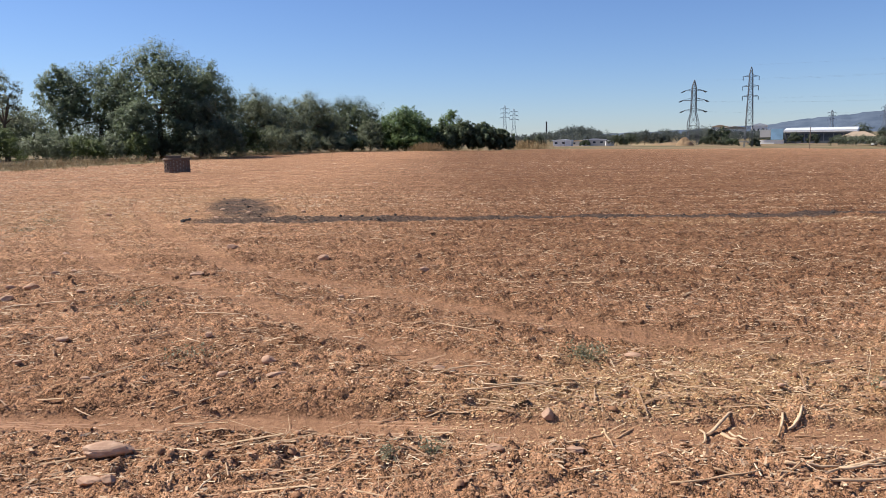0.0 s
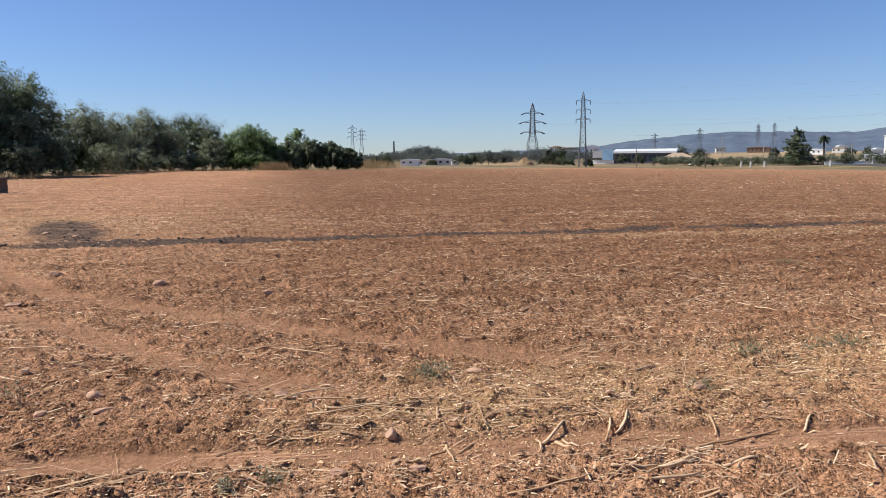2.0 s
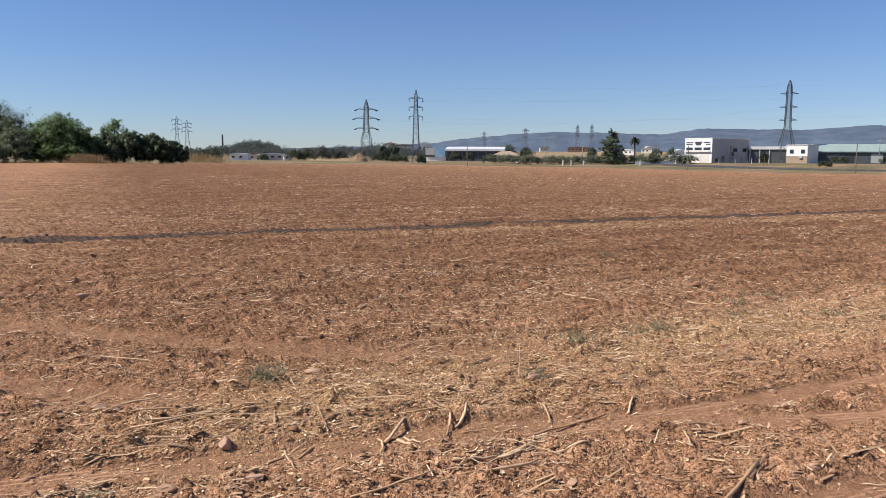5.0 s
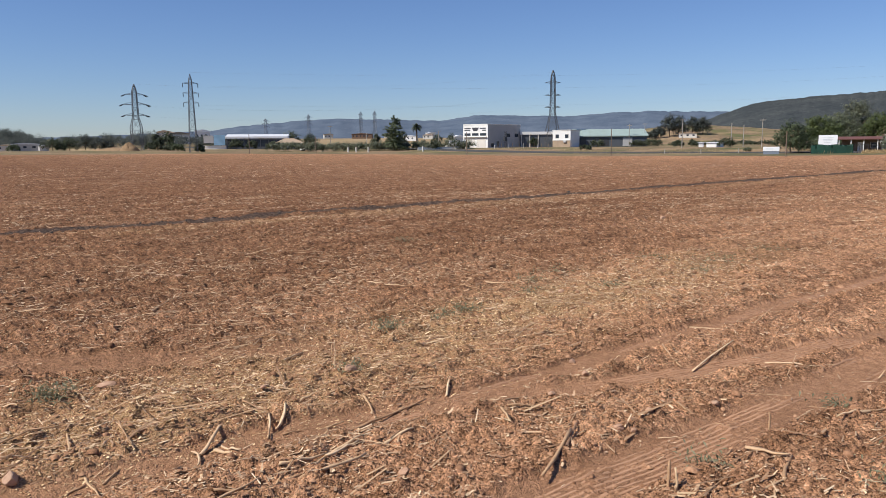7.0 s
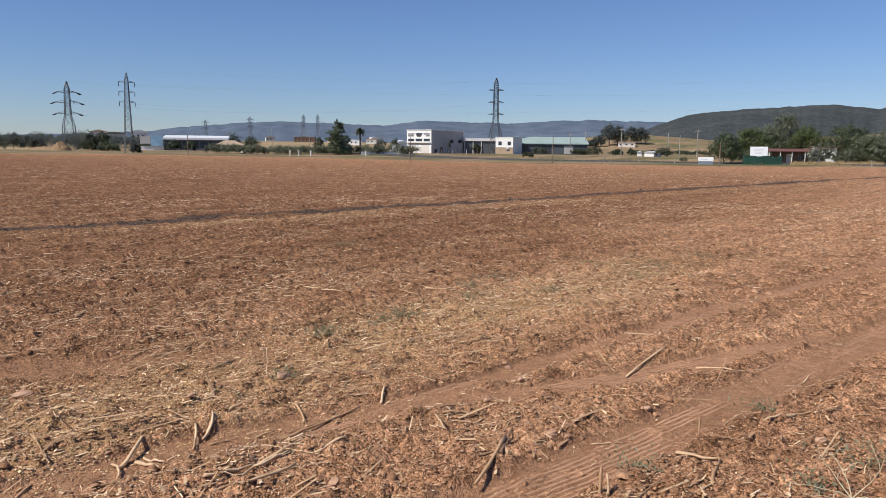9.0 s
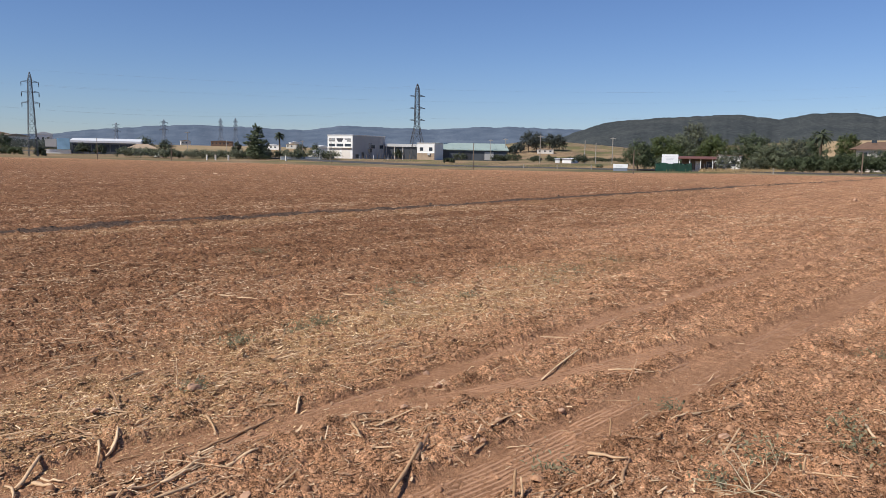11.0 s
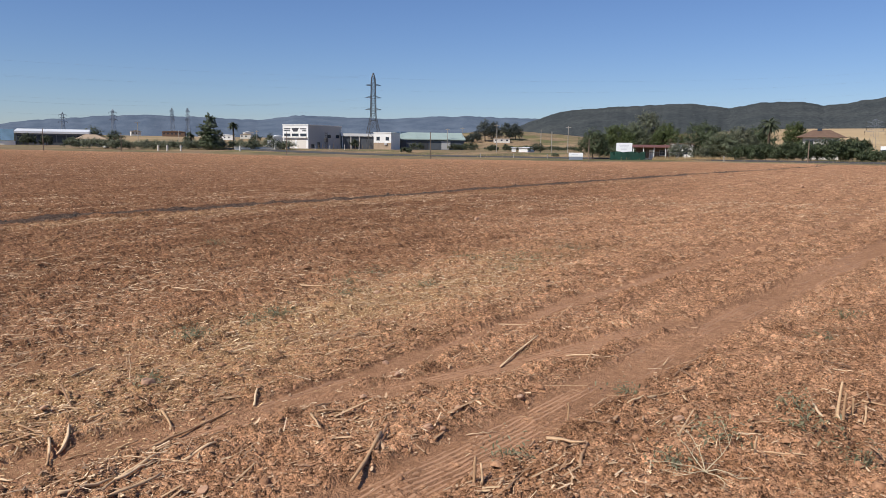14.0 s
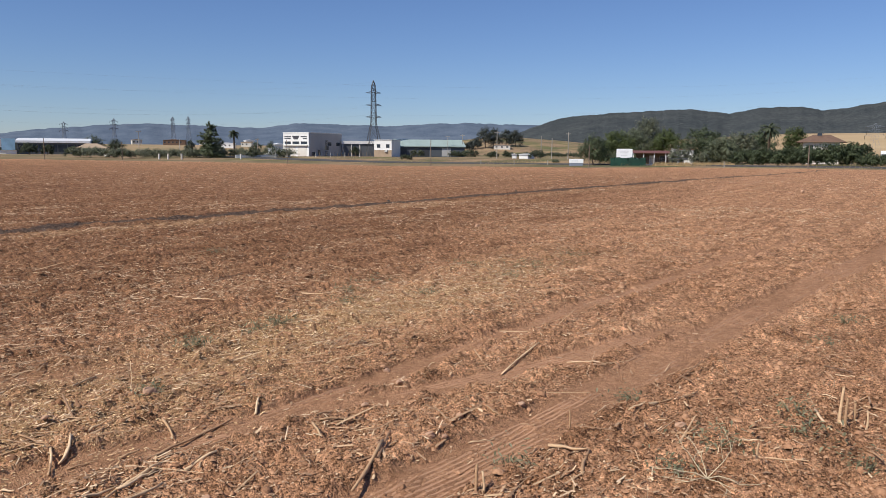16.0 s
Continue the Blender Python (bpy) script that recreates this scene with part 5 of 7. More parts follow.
# ---- the roadside house and its yard ----
def roadside():
    x, y = spot(66.98, 162)
    s = thing("billboard", x, y, None, -67, "blank white billboard with faint print on posts", "sign")
    board = part("board", boxed(-1.62, -0.06, 1.55, 1.62, 0.06, 3.45, bevel=0.02), BOARD, s)
    for k in range(4):
        part("print_line", boxed(-1.0 + 0.1 * k, -0.075, 2.9 - 0.28 * k, 0.9 - 0.12 * k, -0.064, 2.98 - 0.28 * k), INK, board)
    for px in (-1.2, 1.2):
        part("post", boxed(px - 0.06, 0.065, -0.3, px + 0.06, 0.18, 3.3), STEEL, s)
    x, y = spot(67.25, 159)
    t = thing("tarp_fence", x, y, None, -67, "dark green tarpaulin fence beside the road", "fence")
    n = 40
    us = np.linspace(-3.5, 3.5, n)
    vs = []
    for side, off in ((0, 0.0), (1, 0.04)):
        for z in np.linspace(-0.1, 1.62, 7):
            vs.append(np.stack([us, 0.03 * np.sin(us * 2.1 + z) + 0.012 * np.sin(us * 7 + z * 2) + off, np.full(n, z) + 0.05 * np.sin(us * 2.3) * z], -1))
    vs = np.array(vs)
    idx = np.arange(14 * n).reshape(14, n)
    f = np.stack([idx[:-1, :-1], idx[:-1, 1:], idx[1:, 1:], idx[1:, :-1]], -1).reshape(-1, 4)
    part_np("tarpaulin", vs.reshape(-1, 3), f, TARP, t, "", True)
    for px in (-3.4, -1.7, 0, 1.7, 3.4):
        part("post", rod(bmesh.new(), (px, 0.16, -0.3), (px, 0.16, 1.75), 0.05, 0.05, 6), STEEL, t)
    x, y = spot(63.5, 158)
    w = thing("roadside_sign", x, y, None, -63.5, "low white roadside sign on short posts", "sign")
    part("board", boxed(-1.45, -0.05, 0.62, 1.45, 0.05, 1.42, bevel=0.02), BOARD, w)
    part("print_line", boxed(-0.9, -0.064, 0.95, 0.4, -0.052, 1.1), INK, w)
    part("lower_panel", boxed(-1.4, 0.0, -0.1, 1.4, 0.04, 0.6), STEEL_FAR, w, "blue-grey lower panel")
    for px in (-1.3, 0, 1.3):
        part("post", boxed(px - 0.05, 0.054, -0.3, px + 0.05, 0.14, 1.2), STEEL, w)
    # porch with a red roof
    x, y = spot(69.2, 178)
    p = thing("porch_house", x, y, None, -69, "low house with a rust-red sheet roof and open porch", "building")
    part("wall", boxed(-4.4, 2.5, -0.4, 4.6, 8, 2.5), BRICK, p)
    bm = prism(bmesh.new(), ((-0.4, 2.5), (-0.4, 2.66), (5, 3.15), (9, 2.66), (9, 2.5)), -5.2, 5.2)
    bmesh.ops.transform(bm, matrix=Matrix(((0, 1, 0, 0), (1, 0, 0, 0), (0, 0, 1, 0), (0, 0, 0, 1))), verts=bm.verts)
    bmesh.ops.reverse_faces(bm, faces=bm.faces)
    part("roof", bm, REDROOF, p)
    for px in (-4.8, -2.6, -0.3, 2.2, 4.8):
        part("porch_post", boxed(px - 0.08, -0.1, -0.3, px + 0.08, 0.06, 2.496), WHITE, p)
    part("door", boxed(-1.4, 2.44, -0.1, -0.3, 2.496, 2.0), WHITE, p)
    window(p, "y", 1.0, 2.4, 0.8, 1.9, 2.5)
    # railing and yellow kerb before it
    x, y = spot(70.0, 166)
    r = thing("yard_fence", x, y, None, -69, "thin metal yard fence on a yellow kerb", "fence")
    part("kerb", boxed(-4.2, -0.12, -0.2, 4.4, 0.12, 0.18, bevel=0.02), YELLOWPAINT, r)
    for k in range(12):
        part("picket", rod(bmesh.new(), (-4.0 + k * 0.73, 0, 0.1), (-4.0 + k * 0.73, 0, 1.45), 0.03, 0.03, 6), STEEL, r)
    part("rail", boxed(-4.1, -0.025, 1.42, 4.1, 0.025, 1.48), STEEL, r)
    # house with the hipped tile roof
    x, y = spot(80.0, 190)
    h = thing("house", x, y, None, -80, "single-storey house with a brown hipped tile roof", "house")
    part("wall", boxed(-3.7, 0, -0.4, 3.7, 9, 4.9), CREAM, h)
    bm = bmesh.new()
    lo = [bm.verts.new(q) for q in ((-5.2, -0.8, 4.904), (5.2, -0.8, 4.904), (5.2, 9.8, 4.904), (-5.2, 9.8, 4.904))]
    hi = [bm.verts.new(q) for q in ((-1.7, 4.5, 6.7), (1.7, 4.5, 6.7))]
    bm.faces.new(list(reversed(lo)))
    for q in ((lo[0], lo[1], hi[1], hi[0]), (lo[1], lo[2], hi[1]), (lo[2], lo[3], hi[0], hi[1]), (lo[3], lo[0], hi[0])):
        bm.faces.new(q)
    roof = part("roof", bm, TILE, h)
    part("solar_panel", boxed(-0.9, 2.4, 6.4, 0.1, 2.5, 6.95), GLASS, roof)
    part("antenna", rod(bmesh.new(), (0.3, 4.5, 6.8), (0.3, 4.5, 8.6), 0.03, 0.03, 6), STEEL, roof)
    window(h, "y", -3.0, -1.6, 2.8, 4.2, 0)
    window(h, "y", 1.6, 3.0, 2.8, 4.2, 0)
    x, y = spot(71.0, 186)
    g = thing("white_cottage", x, y, None, -71, "white cottage half hidden behind flowering shrubs", "house")
    part("wall", boxed(-2.6, 0, -0.4, 2.6, 5, 3.2), WHITE, g)
    part("roof", boxed(-2.8, -0.2, 3.204, 2.8, 5.2, 3.5), TILE, g)
    window(g, "y", 0.4, 1.4, 1.0, 2.2, 0)
    # wall and gate before the white building
    x, y = spot(40.0, 262)
    gw = thing("garden_wall", x, y, None, -22, "low white boundary wall beside the road", "wall")
    part("wall", boxed(-8.5, -0.12, -0.3, 5, 0.12, 0.9), WHITE, gw)
    part("coping", boxed(-8.6, -0.17, 0.904, 5.1, 0.17, 1.0), CONCRETE, gw)
    part("gate_pier", boxed(5.004, -0.4, -0.3, 5.8, 0.4, 2.4), WHITE, gw)
    part("gate_pier", boxed(9.5, -0.4, -0.3, 10.3, 0.4, 1.9), WHITE, gw)
    x, y = spot(41.25, 266)
    q = thing("gatehouse", x, y, None, -41, "small white flat-roofed gatehouse beside a boundary wall", "building")
    part("wall", boxed(-3.2, 0, -0.4, 3.2, 4, 2.7), WHITE, q)
    part("roof", boxed(-3.35, -0.15, 2.704, 3.35, 4.1, 2.9), WHITE, q)
    window(q, "y", -1.2, 0.3, 0.9, 2.1, 0)
    part("door", boxed(1.5, -0.05, -0.2, 2.5, -0.004, 2.0), STEEL_DARK, q)
    for k in range(16):
        x, y = spot(44.0 + k * 0.27, 262)
        ob = thing("fence_post", x, y, None, 0, "weathered wooden fence post in dry grass", "post", "fence posts")
        part("post", rod(bmesh.new(), (0, 0, -0.2), (0.05, 0, 1.3 + 0.25 * (k % 3)), 0.10, 0.08, 6), CREAM if k % 4 == 0 else WOOD, ob)


roadside()
exec_blossom = np.random.default_rng(3)
x, y = spot(70.6, 170)
blossom = thing("flowering_shrub", x, y, None, 0, "oleander shrub covered in white blossom", "shrub")
v, f, normals = leaf_cloud([(-1.2, 0, 1.6, 1.5, 1.2, 1.6), (1.0, 0, 1.5, 1.6, 1.2, 1.5), (0, 0, 2.6, 1.3, 1.1, 1.3)], 1300, 0.28, exec_blossom)
part_np("foliage", v, f, LEAF_GREY, blossom)
v, f, normals = leaf_cloud([(-1.2, 0, 1.7, 1.6, 1.3, 1.7), (1.0, 0, 1.6, 1.7, 1.3, 1.6), (0, 0, 2.7, 1.4, 1.2, 1.4)], 260, 0.24, exec_blossom, inner=2)
part_np("blossom", v, f, FLOWER, blossom)


# ---- vehicles ----
def car(bearing, dist, turn, paint, label, estate=False, z=None):
    x, y = spot(bearing, dist)
    c = thing("car", x, y, (lz(x, y) + 0.16) if z is None else z, turn, label, "car", "cars by the road")
    body = prism(bmesh.new(), ((-2.05, 0.32), (-2.1, 0.62), (-1.95, 0.86), (-1.0, 0.94), (1.25, 0.96), (2.0, 0.92), (2.08, 0.6), (2.02, 0.32)), -0.82, 0.82)
    bmesh.ops.bevel(body, geom=list(body.edges), offset=0.06, segments=2, affect="EDGES")
    part("body", body, paint, c)
    back = 1.95 if estate else 1.55
    cab = prism(bmesh.new(), ((-1.05, 0.95), (-0.35, 1.42), (1.0, 1.46), (back, 1.0), (back - 0.05, 0.95)), -0.70, 0.70)
    bmesh.ops.bevel(cab, geom=list(cab.edges), offset=0.05, segments=2, affect="EDGES")
    part("roof", cab, paint, c)
    for s in (-1, 1):
        g = prism(bmesh.new(), ((-0.82, 1.0), (-0.32, 1.36), (0.35, 1.38), (0.35, 1.0)), s * 0.702 - 0.008, s * 0.702 + 0.008)
        part("side_window", g, GLASS, c)
        g = prism(bmesh.new(), ((0.45, 1.0), (0.45, 1.38), (0.95, 1.38), (back - 0.4, 1.02)), s * 0.702 - 0.008, s * 0.702 + 0.008)
        part("side_window", g, GLASS, c)
        for wx in (-1.3, 1.3):
            w = part("wheel", rod(bmesh.new(), (wx, s * 0.64, 0.31), (wx, s * 0.84, 0.31), 0.31, 0.31, 16), RUBBER, c)
            part("rim", rod(bmesh.new(), (wx, s * 0.842, 0.31), (wx, s * 0.852, 0.31), 0.19, 0.19, 12), STEEL, w)
        part("headlight", boxed(-2.12, s * 0.6 - 0.13, 0.64, -2.06, s * 0.6 + 0.13, 0.76, bevel=0.01), GLASS, c)


car(29.9, 262, 0, CARWHITE, "white hatchback car parked by the far road", z=None)
car(40.6, 270, 20, CARWHITE, "white car parked beside the boundary wall")
car(35.4, 268, 10, CARDARK, "dark car parked under the conifer", True)
car(37.0, 270, 5, CARDARK, "dark car parked beside the conifer")


def truck():
    x, y = spot(83.9, 172)
    t = thing("truck", x, y, lz(x, y) + 0.02, -84, "white box truck parked behind the hedge", "truck")
    part("cargo_box", boxed(-1.15, 1.9, 0.9, 1.15, 7.2, 3.0, bevel=0.04), CARWHITE, t)
    cab = part("cab", boxed(-1.05, 0, 0.5, 1.05, 1.8, 2.55, bevel=0.1), CARWHITE, t)
    part("windscreen", boxed(-0.9, -0.02, 1.5, 0.9, 0.02, 2.3), GLASS, cab)
    part("bumper", boxed(-1.06, -0.12, 0.42, 1.06, -0.004, 0.7, bevel=0.03), STEEL_DARK, t)
    for s in (-0.8, 0.8):
        part("headlight", boxed(s - 0.16, -0.03, 0.85, s + 0.16, 0.02, 1.05), BOARD, cab)
        for wy in (0.9, 5.6):
            part("wheel", rod(bmesh.new(), (s - 0.14, wy, 0.42), (s + 0.14, wy, 0.42), 0.42, 0.42, 16), RUBBER, t)
    part("chassis", boxed(-0.5, 0.2, 0.55, 0.5, 7.0, 0.88), STEEL_DARK, t)


truck()

# ---- the well ----
def well():
    x, y = spot(-19.4, 47.5)
    w = thing("well", x, y, None, 19.4, "low round brick well with a worn concrete rim", "well")
    courses = 7
    for c in range(courses):
        n = 12
        for k in range(n):
            a = 2 * math.pi * (k + 0.5 * (c % 2)) / n
            if c == 0 and k == 0:
                me = bpy.data.meshes.new("brick")
                bm = boxed(-0.16, -0.09, -0.055, 0.16, 0.09, 0.055, bevel=0.012)
                bm.to_mesh(me)
                bm.free()
                me.materials.append(BRICK)
            ob = new("brick", me)
            ob.parent = w
            ob.matrix_local = pose(0.64 * math.cos(a), 0.64 * math.sin(a), 0.02 + 0.118 * c, 0, 0, math.degrees(a) + 90 + ((k * 7 + c * 3) % 5 - 2) * 0.8)
    bm = bmesh.new()
    rod(bm, (0, 0, -0.3), (0, 0, 0.74), 0.705, 0.705, 28)
    part("core", bm, CONCRETE, w)
    bm = bmesh.new()
    rod(bm, (0, 0, 0.745), (0, 0, 0.85), 0.79, 0.77, 28)
    part("rim", bm, BRICK, w)
    part("cover", boxed(-0.62, -0.5, 0.854, 0.25, 0.5, 0.98, bevel=0.03), WOOD, w, "dark weathered wooden cover")


well()

# ---- straw, clods and grass ----
def scatter(rng, zones, low=-37, high=93):
    """Random plan points over the seen part of the field; zones: (r0, r1, points per square metre)."""
    xs, ys = [], []
    for r0, r1, dens in zones:
        n = int(dens * radians(high - low) / 2 * (r1 * r1 - r0 * r0))
        r = np.sqrt(r0 * r0 + (r1 * r1 - r0 * r0) * rng.random(n))
        b = np.radians(low + (high - low) * rng.random(n))
        xs.append(r * np.sin(b))
        ys.append(r * np.cos(b))
    return np.concatenate(xs), np.concatenate(ys)


def straws(x, y, z, length, width, heading, tilt, roll):
    """Three-sided straws from arrays. Returns verts, faces."""
    n = len(x)
    d = np.stack([np.cos(heading) * np.cos(tilt), np.sin(heading) * np.cos(tilt), np.sin(tilt)], -1)
    s = np.stack([-np.sin(heading), np.cos(heading), np.zeros(n)], -1)
    u = np.cross(d, s)
    c = np.stack([x, y, z], -1)
    out = []
    for end, taper in ((-0.5, 1.0), (0.5, 0.75)):
        for k in range(3):
            a = roll + k * 2.0944
            out.append(c + d * (length * end)[:, None] + (s * np.cos(a)[:, None] + 0.6 * u * np.sin(a)[:, None]) * (width * 0.5 * taper)[:, None])
    v = np.stack(out, 1).reshape(-1, 3)
    o = (np.arange(n) * 6)[:, None]
    f = np.stack([o + np.array(q) for q in ((0, 1, 4, 3), (1, 2, 5, 4))], 1).reshape(-1, 4)
    return v, f


def husks(x, y, z, length, width, heading, tilt, roll, curl):
    """Thin, bent scraps of leaf and husk from arrays. Returns verts, faces."""
    n = len(x)
    d = np.stack([np.cos(heading) * np.cos(tilt), np.sin(heading) * np.cos(tilt), np.sin(tilt)], -1)
    s = np.stack([-np.sin(heading), np.cos(heading), np.zeros(n)], -1)
    u = np.cross(d, s)
    s, u = s * np.cos(roll)[:, None] + u * np.sin(roll)[:, None], u * np.cos(roll)[:, None] - s * np.sin(roll)[:, None]
    c = np.stack([x, y, z], -1)
    out = []
    for end, taper, up in ((-0.5, 0.8, 0.0), (0.05, 1.0, 1.0), (0.5, 0.35, -0.2)):
        for side in (-0.5, 0.5):
            out.append(c + d * (length * end)[:, None] + s * (width * side * taper)[:, None] + u * (curl * length * up)[:, None])
    v = np.stack(out, 1).reshape(-1, 3)
    o = (np.arange(n) * 6)[:, None]
    f = np.stack([o + np.array(q) for q in ((0, 1, 3, 2), (2, 3, 5, 4))], 1).reshape(-1, 4)
    return v, f


def straw_cover(x, y):
    """Share of straw kept: heaps and rows, bare on tracks and ash."""
    rows = fbm(x * 0.22, y * 1.5, 71, 3)
    heaps = fbm(x * 1.1, y * 1.6, 81, 3)
    keep = np.clip(0.3 + (rows - 0.34) * 2.6, 0.22, 1) * np.clip(0.25 + (heaps - 0.34) * 2.8, 0.15, 1) + 0.6 * chaff_mask(x, y)
    keep = keep * (1 - 0.86 * track_mask(x, y)) * (1 - 0.9 * np.clip(ash_mask(x, y) * 1.4, 0, 1)) * (1 - verge_mask(x, y))
    bare = smooth(2.4, 4.0, x) * (1 - smooth(3.0, 4.2, y + 0.10 * (x - 3))) * (1 - smooth(14, 40, x))
    return np.clip(keep * (1 - 0.84 * bare), 0, 1) * (1 - 0.5 * smooth(20, 60, np.hypot(x, y))) * (1 - 0.35 * smooth(2, 9, y - x) * (1 - chaff_mask(x, y)))


def litter(name, zones, seed, lo, hi, width, grow, material, label, cover, low=-37, high=93, flat=False, power=3.6, along=0.3):
    """Strewn plant scraps; along: the share that lies along the rows."""
    rng = np.random.default_rng(seed)
    x, y = scatter(rng, zones, low, high)
    k = rng.random(len(x)) < cover(x, y)
    x, y = x[k], y[k]
    n, r = len(x), np.hypot(x, y)
    big = 1 + r / grow
    length = (lo + (hi - lo) * rng.random(n) ** power) * np.minimum(big, 2.2)
    w = np.maximum(width * (0.45 + 1.5 * rng.random(n) ** 2.2), np.minimum(r * (0.00085 if flat else 0.00055), 0.03))
    heading = np.where(rng.random(n) < along, rng.normal(size=n) * 0.4, rng.random(n) * np.pi)
    tilt = rng.normal(size=n) * (0.22 if flat else 0.12)
    z = surface(x, y) + 0.002 + w * (0.25 if flat else 0.45) + 0.5 * length * np.abs(np.sin(tilt)) * 0.7
    if flat:
        v, f = husks(x, y, z, length, w, heading, tilt, rng.normal(size=n) * 0.32, rng.normal(size=n) * 0.14)
    else:
        v, f = straws(x, y, z, length, w, heading, tilt, -0.5236 + rng.normal(size=n) * 0.35)
    tagged(new(name, mesh_np(name, v, f, material, not flat)), label, "straw", kind="stuff")


litter("straw_litter", ((1.0, 2.8, 120), (2.8, 5.5, 430), (5.5, 11, 250), (11, 25, 75), (25, 60, 8), (60, 150, 0.3)), 101, 0.014, 0.13, 0.0060, 45, STRAW, "scattered chopped dry straw over brown soil", straw_cover, along=0.5)
litter("husk_litter", ((1.0, 2.8, 120), (2.8, 5.5, 820), (5.5, 11, 470), (11, 25, 105), (25, 60, 7)), 108, 0.010, 0.062, 0.0088, 40, HUSK, "dry tan scraps of leaf and husk on the soil", lambda x, y: np.clip(0.03 + straw_cover(x, y), 0, 1) * (1 - 0.7 * track_mask(x, y)) * (1 - 0.9 * np.clip(ash_mask(x, y) * 1.4, 0, 1)), flat=True, power=2.4)
litter("chaff_litter", ((2.0, 9, 2300), (9, 18, 190)), 102, 0.008, 0.032, 0.007, 40, CHAFF, "fine yellow chaff in a band across the soil", lambda x, y: np.clip(chaff_mask(x, y) * 1.2, 0, 1), flat=True)


def clumped(x, y):
    rows = np.clip((fbm(x * 0.9, y * 2.2, 151, 3) - 0.42) * 5, 0, 1)
    return rows * straw_cover(x, y)


litter("broken_stalks", ((1.2, 2.8, 12), (2.8, 6.5, 150), (6.5, 14, 34), (14, 30, 4)), 105, 0.05, 0.42, 0.0095, 60, BROWNSTRAW, "broken brown maize stalks strewn over the soil", clumped, along=0.72, power=2.4)
litter("straw_litter", ((18, 40, 45), (40, 75, 14)), 107, 0.02, 0.16, 0.006, 45, BROWNSTRAW, "dry brown straw and dead grass on the trodden headland", lambda x, y: np.clip(1.7 * fbm(x * 0.35, y * 0.35, 161, 3) - 0.35, 0, 1) * (1 - smooth(-14, -4, x + 0.15 * y)) * (1 - 0.8 * track_mask(x, y)), -37, 0)
rng_b = np.random.default_rng(106)
x, y = scatter(rng_b, ((0.4, 4, 120), (4, 12, 40)), 97, 319)
n = len(x)
w = 0.005 * (0.5 + rng_b.random(n))
v, f = straws(x, y, surface(x, y) + 0.004, 0.02 + 0.1 * rng_b.random(n) ** 3, w, rng_b.random(n) * 3.14, rng_b.normal(size=n) * 0.1, np.full(n, -0.5236))
tagged(new("straw_litter", mesh_np("straw_litter", v, f, STRAW)), "scattered chopped dry straw over brown soil", "straw", kind="stuff")

GOLD = (1 + 5 ** 0.5) / 2
ICO_V = np.array([(-1, GOLD, 0), (1, GOLD, 0), (-1, -GOLD, 0), (1, -GOLD, 0), (0, -1, GOLD), (0, 1, GOLD), (0, -1, -GOLD), (0, 1, -GOLD), (GOLD, 0, -1), (GOLD, 0, 1), (-GOLD, 0, -1), (-GOLD, 0, 1)]) / 1.902
ICO_F = np.array([(0, 11, 5), (0, 5, 1), (0, 1, 7), (0, 7, 10), (0, 10, 11), (1, 5, 9), (5, 11, 4), (11, 10, 2), (10, 7, 6), (7, 1, 8), (3, 9, 4), (3, 4, 2), (3, 2, 6), (3, 6, 8), (3, 8, 9), (4, 9, 5), (2, 4, 11), (6, 2, 10), (8, 6, 7), (9, 8, 1)])
DOME_F = ICO_F[ICO_V[ICO_F][..., 2].max(1) > 0.3]
PYR_V = np.array([(1, 0, -0.5), (0.31, 0.95, -0.5), (-0.81, 0.59, -0.5), (-0.81, -0.59, -0.5), (0.31, -0.95, -0.5), (0.1, 0.1, 0.95)])
PYR_F = np.array([(0, 1, 5), (1, 2, 5), (2, 3, 5), (3, 4, 5), (4, 0, 5)])
OCT_V = np.array([(1, 0, 0), (-1, 0, 0), (0, 1, 0), (0, -1, 0), (0, 0, 1), (0, 0, -1)], float)
OCT_F = np.array([(0, 2, 4), (2, 1, 4), (1, 3, 4), (3, 0, 4), (2, 0, 5), (1, 2, 5), (3, 1, 5), (0, 3, 5)])


def lumps(name, x, y, size, shape_v, shape_f, rng, material, label, category, soft=True):
    n, m = len(x), len(shape_v)
    v = (shape_v[None] + 0.28 * (rng.random((n, m, 3)) - 0.5)) * (size[:, None, None] * (0.65 + 0.7 * rng.random((n, 1, 3))))
    a = rng.random(n) * 6.28
    rx = v[..., 0] * np.cos(a)[:, None] - v[..., 1] * np.sin(a)[:, None]
    ry = v[..., 0] * np.sin(a)[:, None] + v[..., 1] * np.cos(a)[:, None]
    v = np.stack([rx + x[:, None], ry + y[:, None], v[..., 2] * (0.75 if m != 6 else 0.55) + (surface(x, y) + size * 0.35)[:, None]], -1)
    f = shape_f[None] + (np.arange(n) * m)[:, None, None]
    tagged(new(name, mesh_np(name, v.reshape(-1, 3), f.reshape(-1, 3), material, soft)), label, category, kind="stuff")


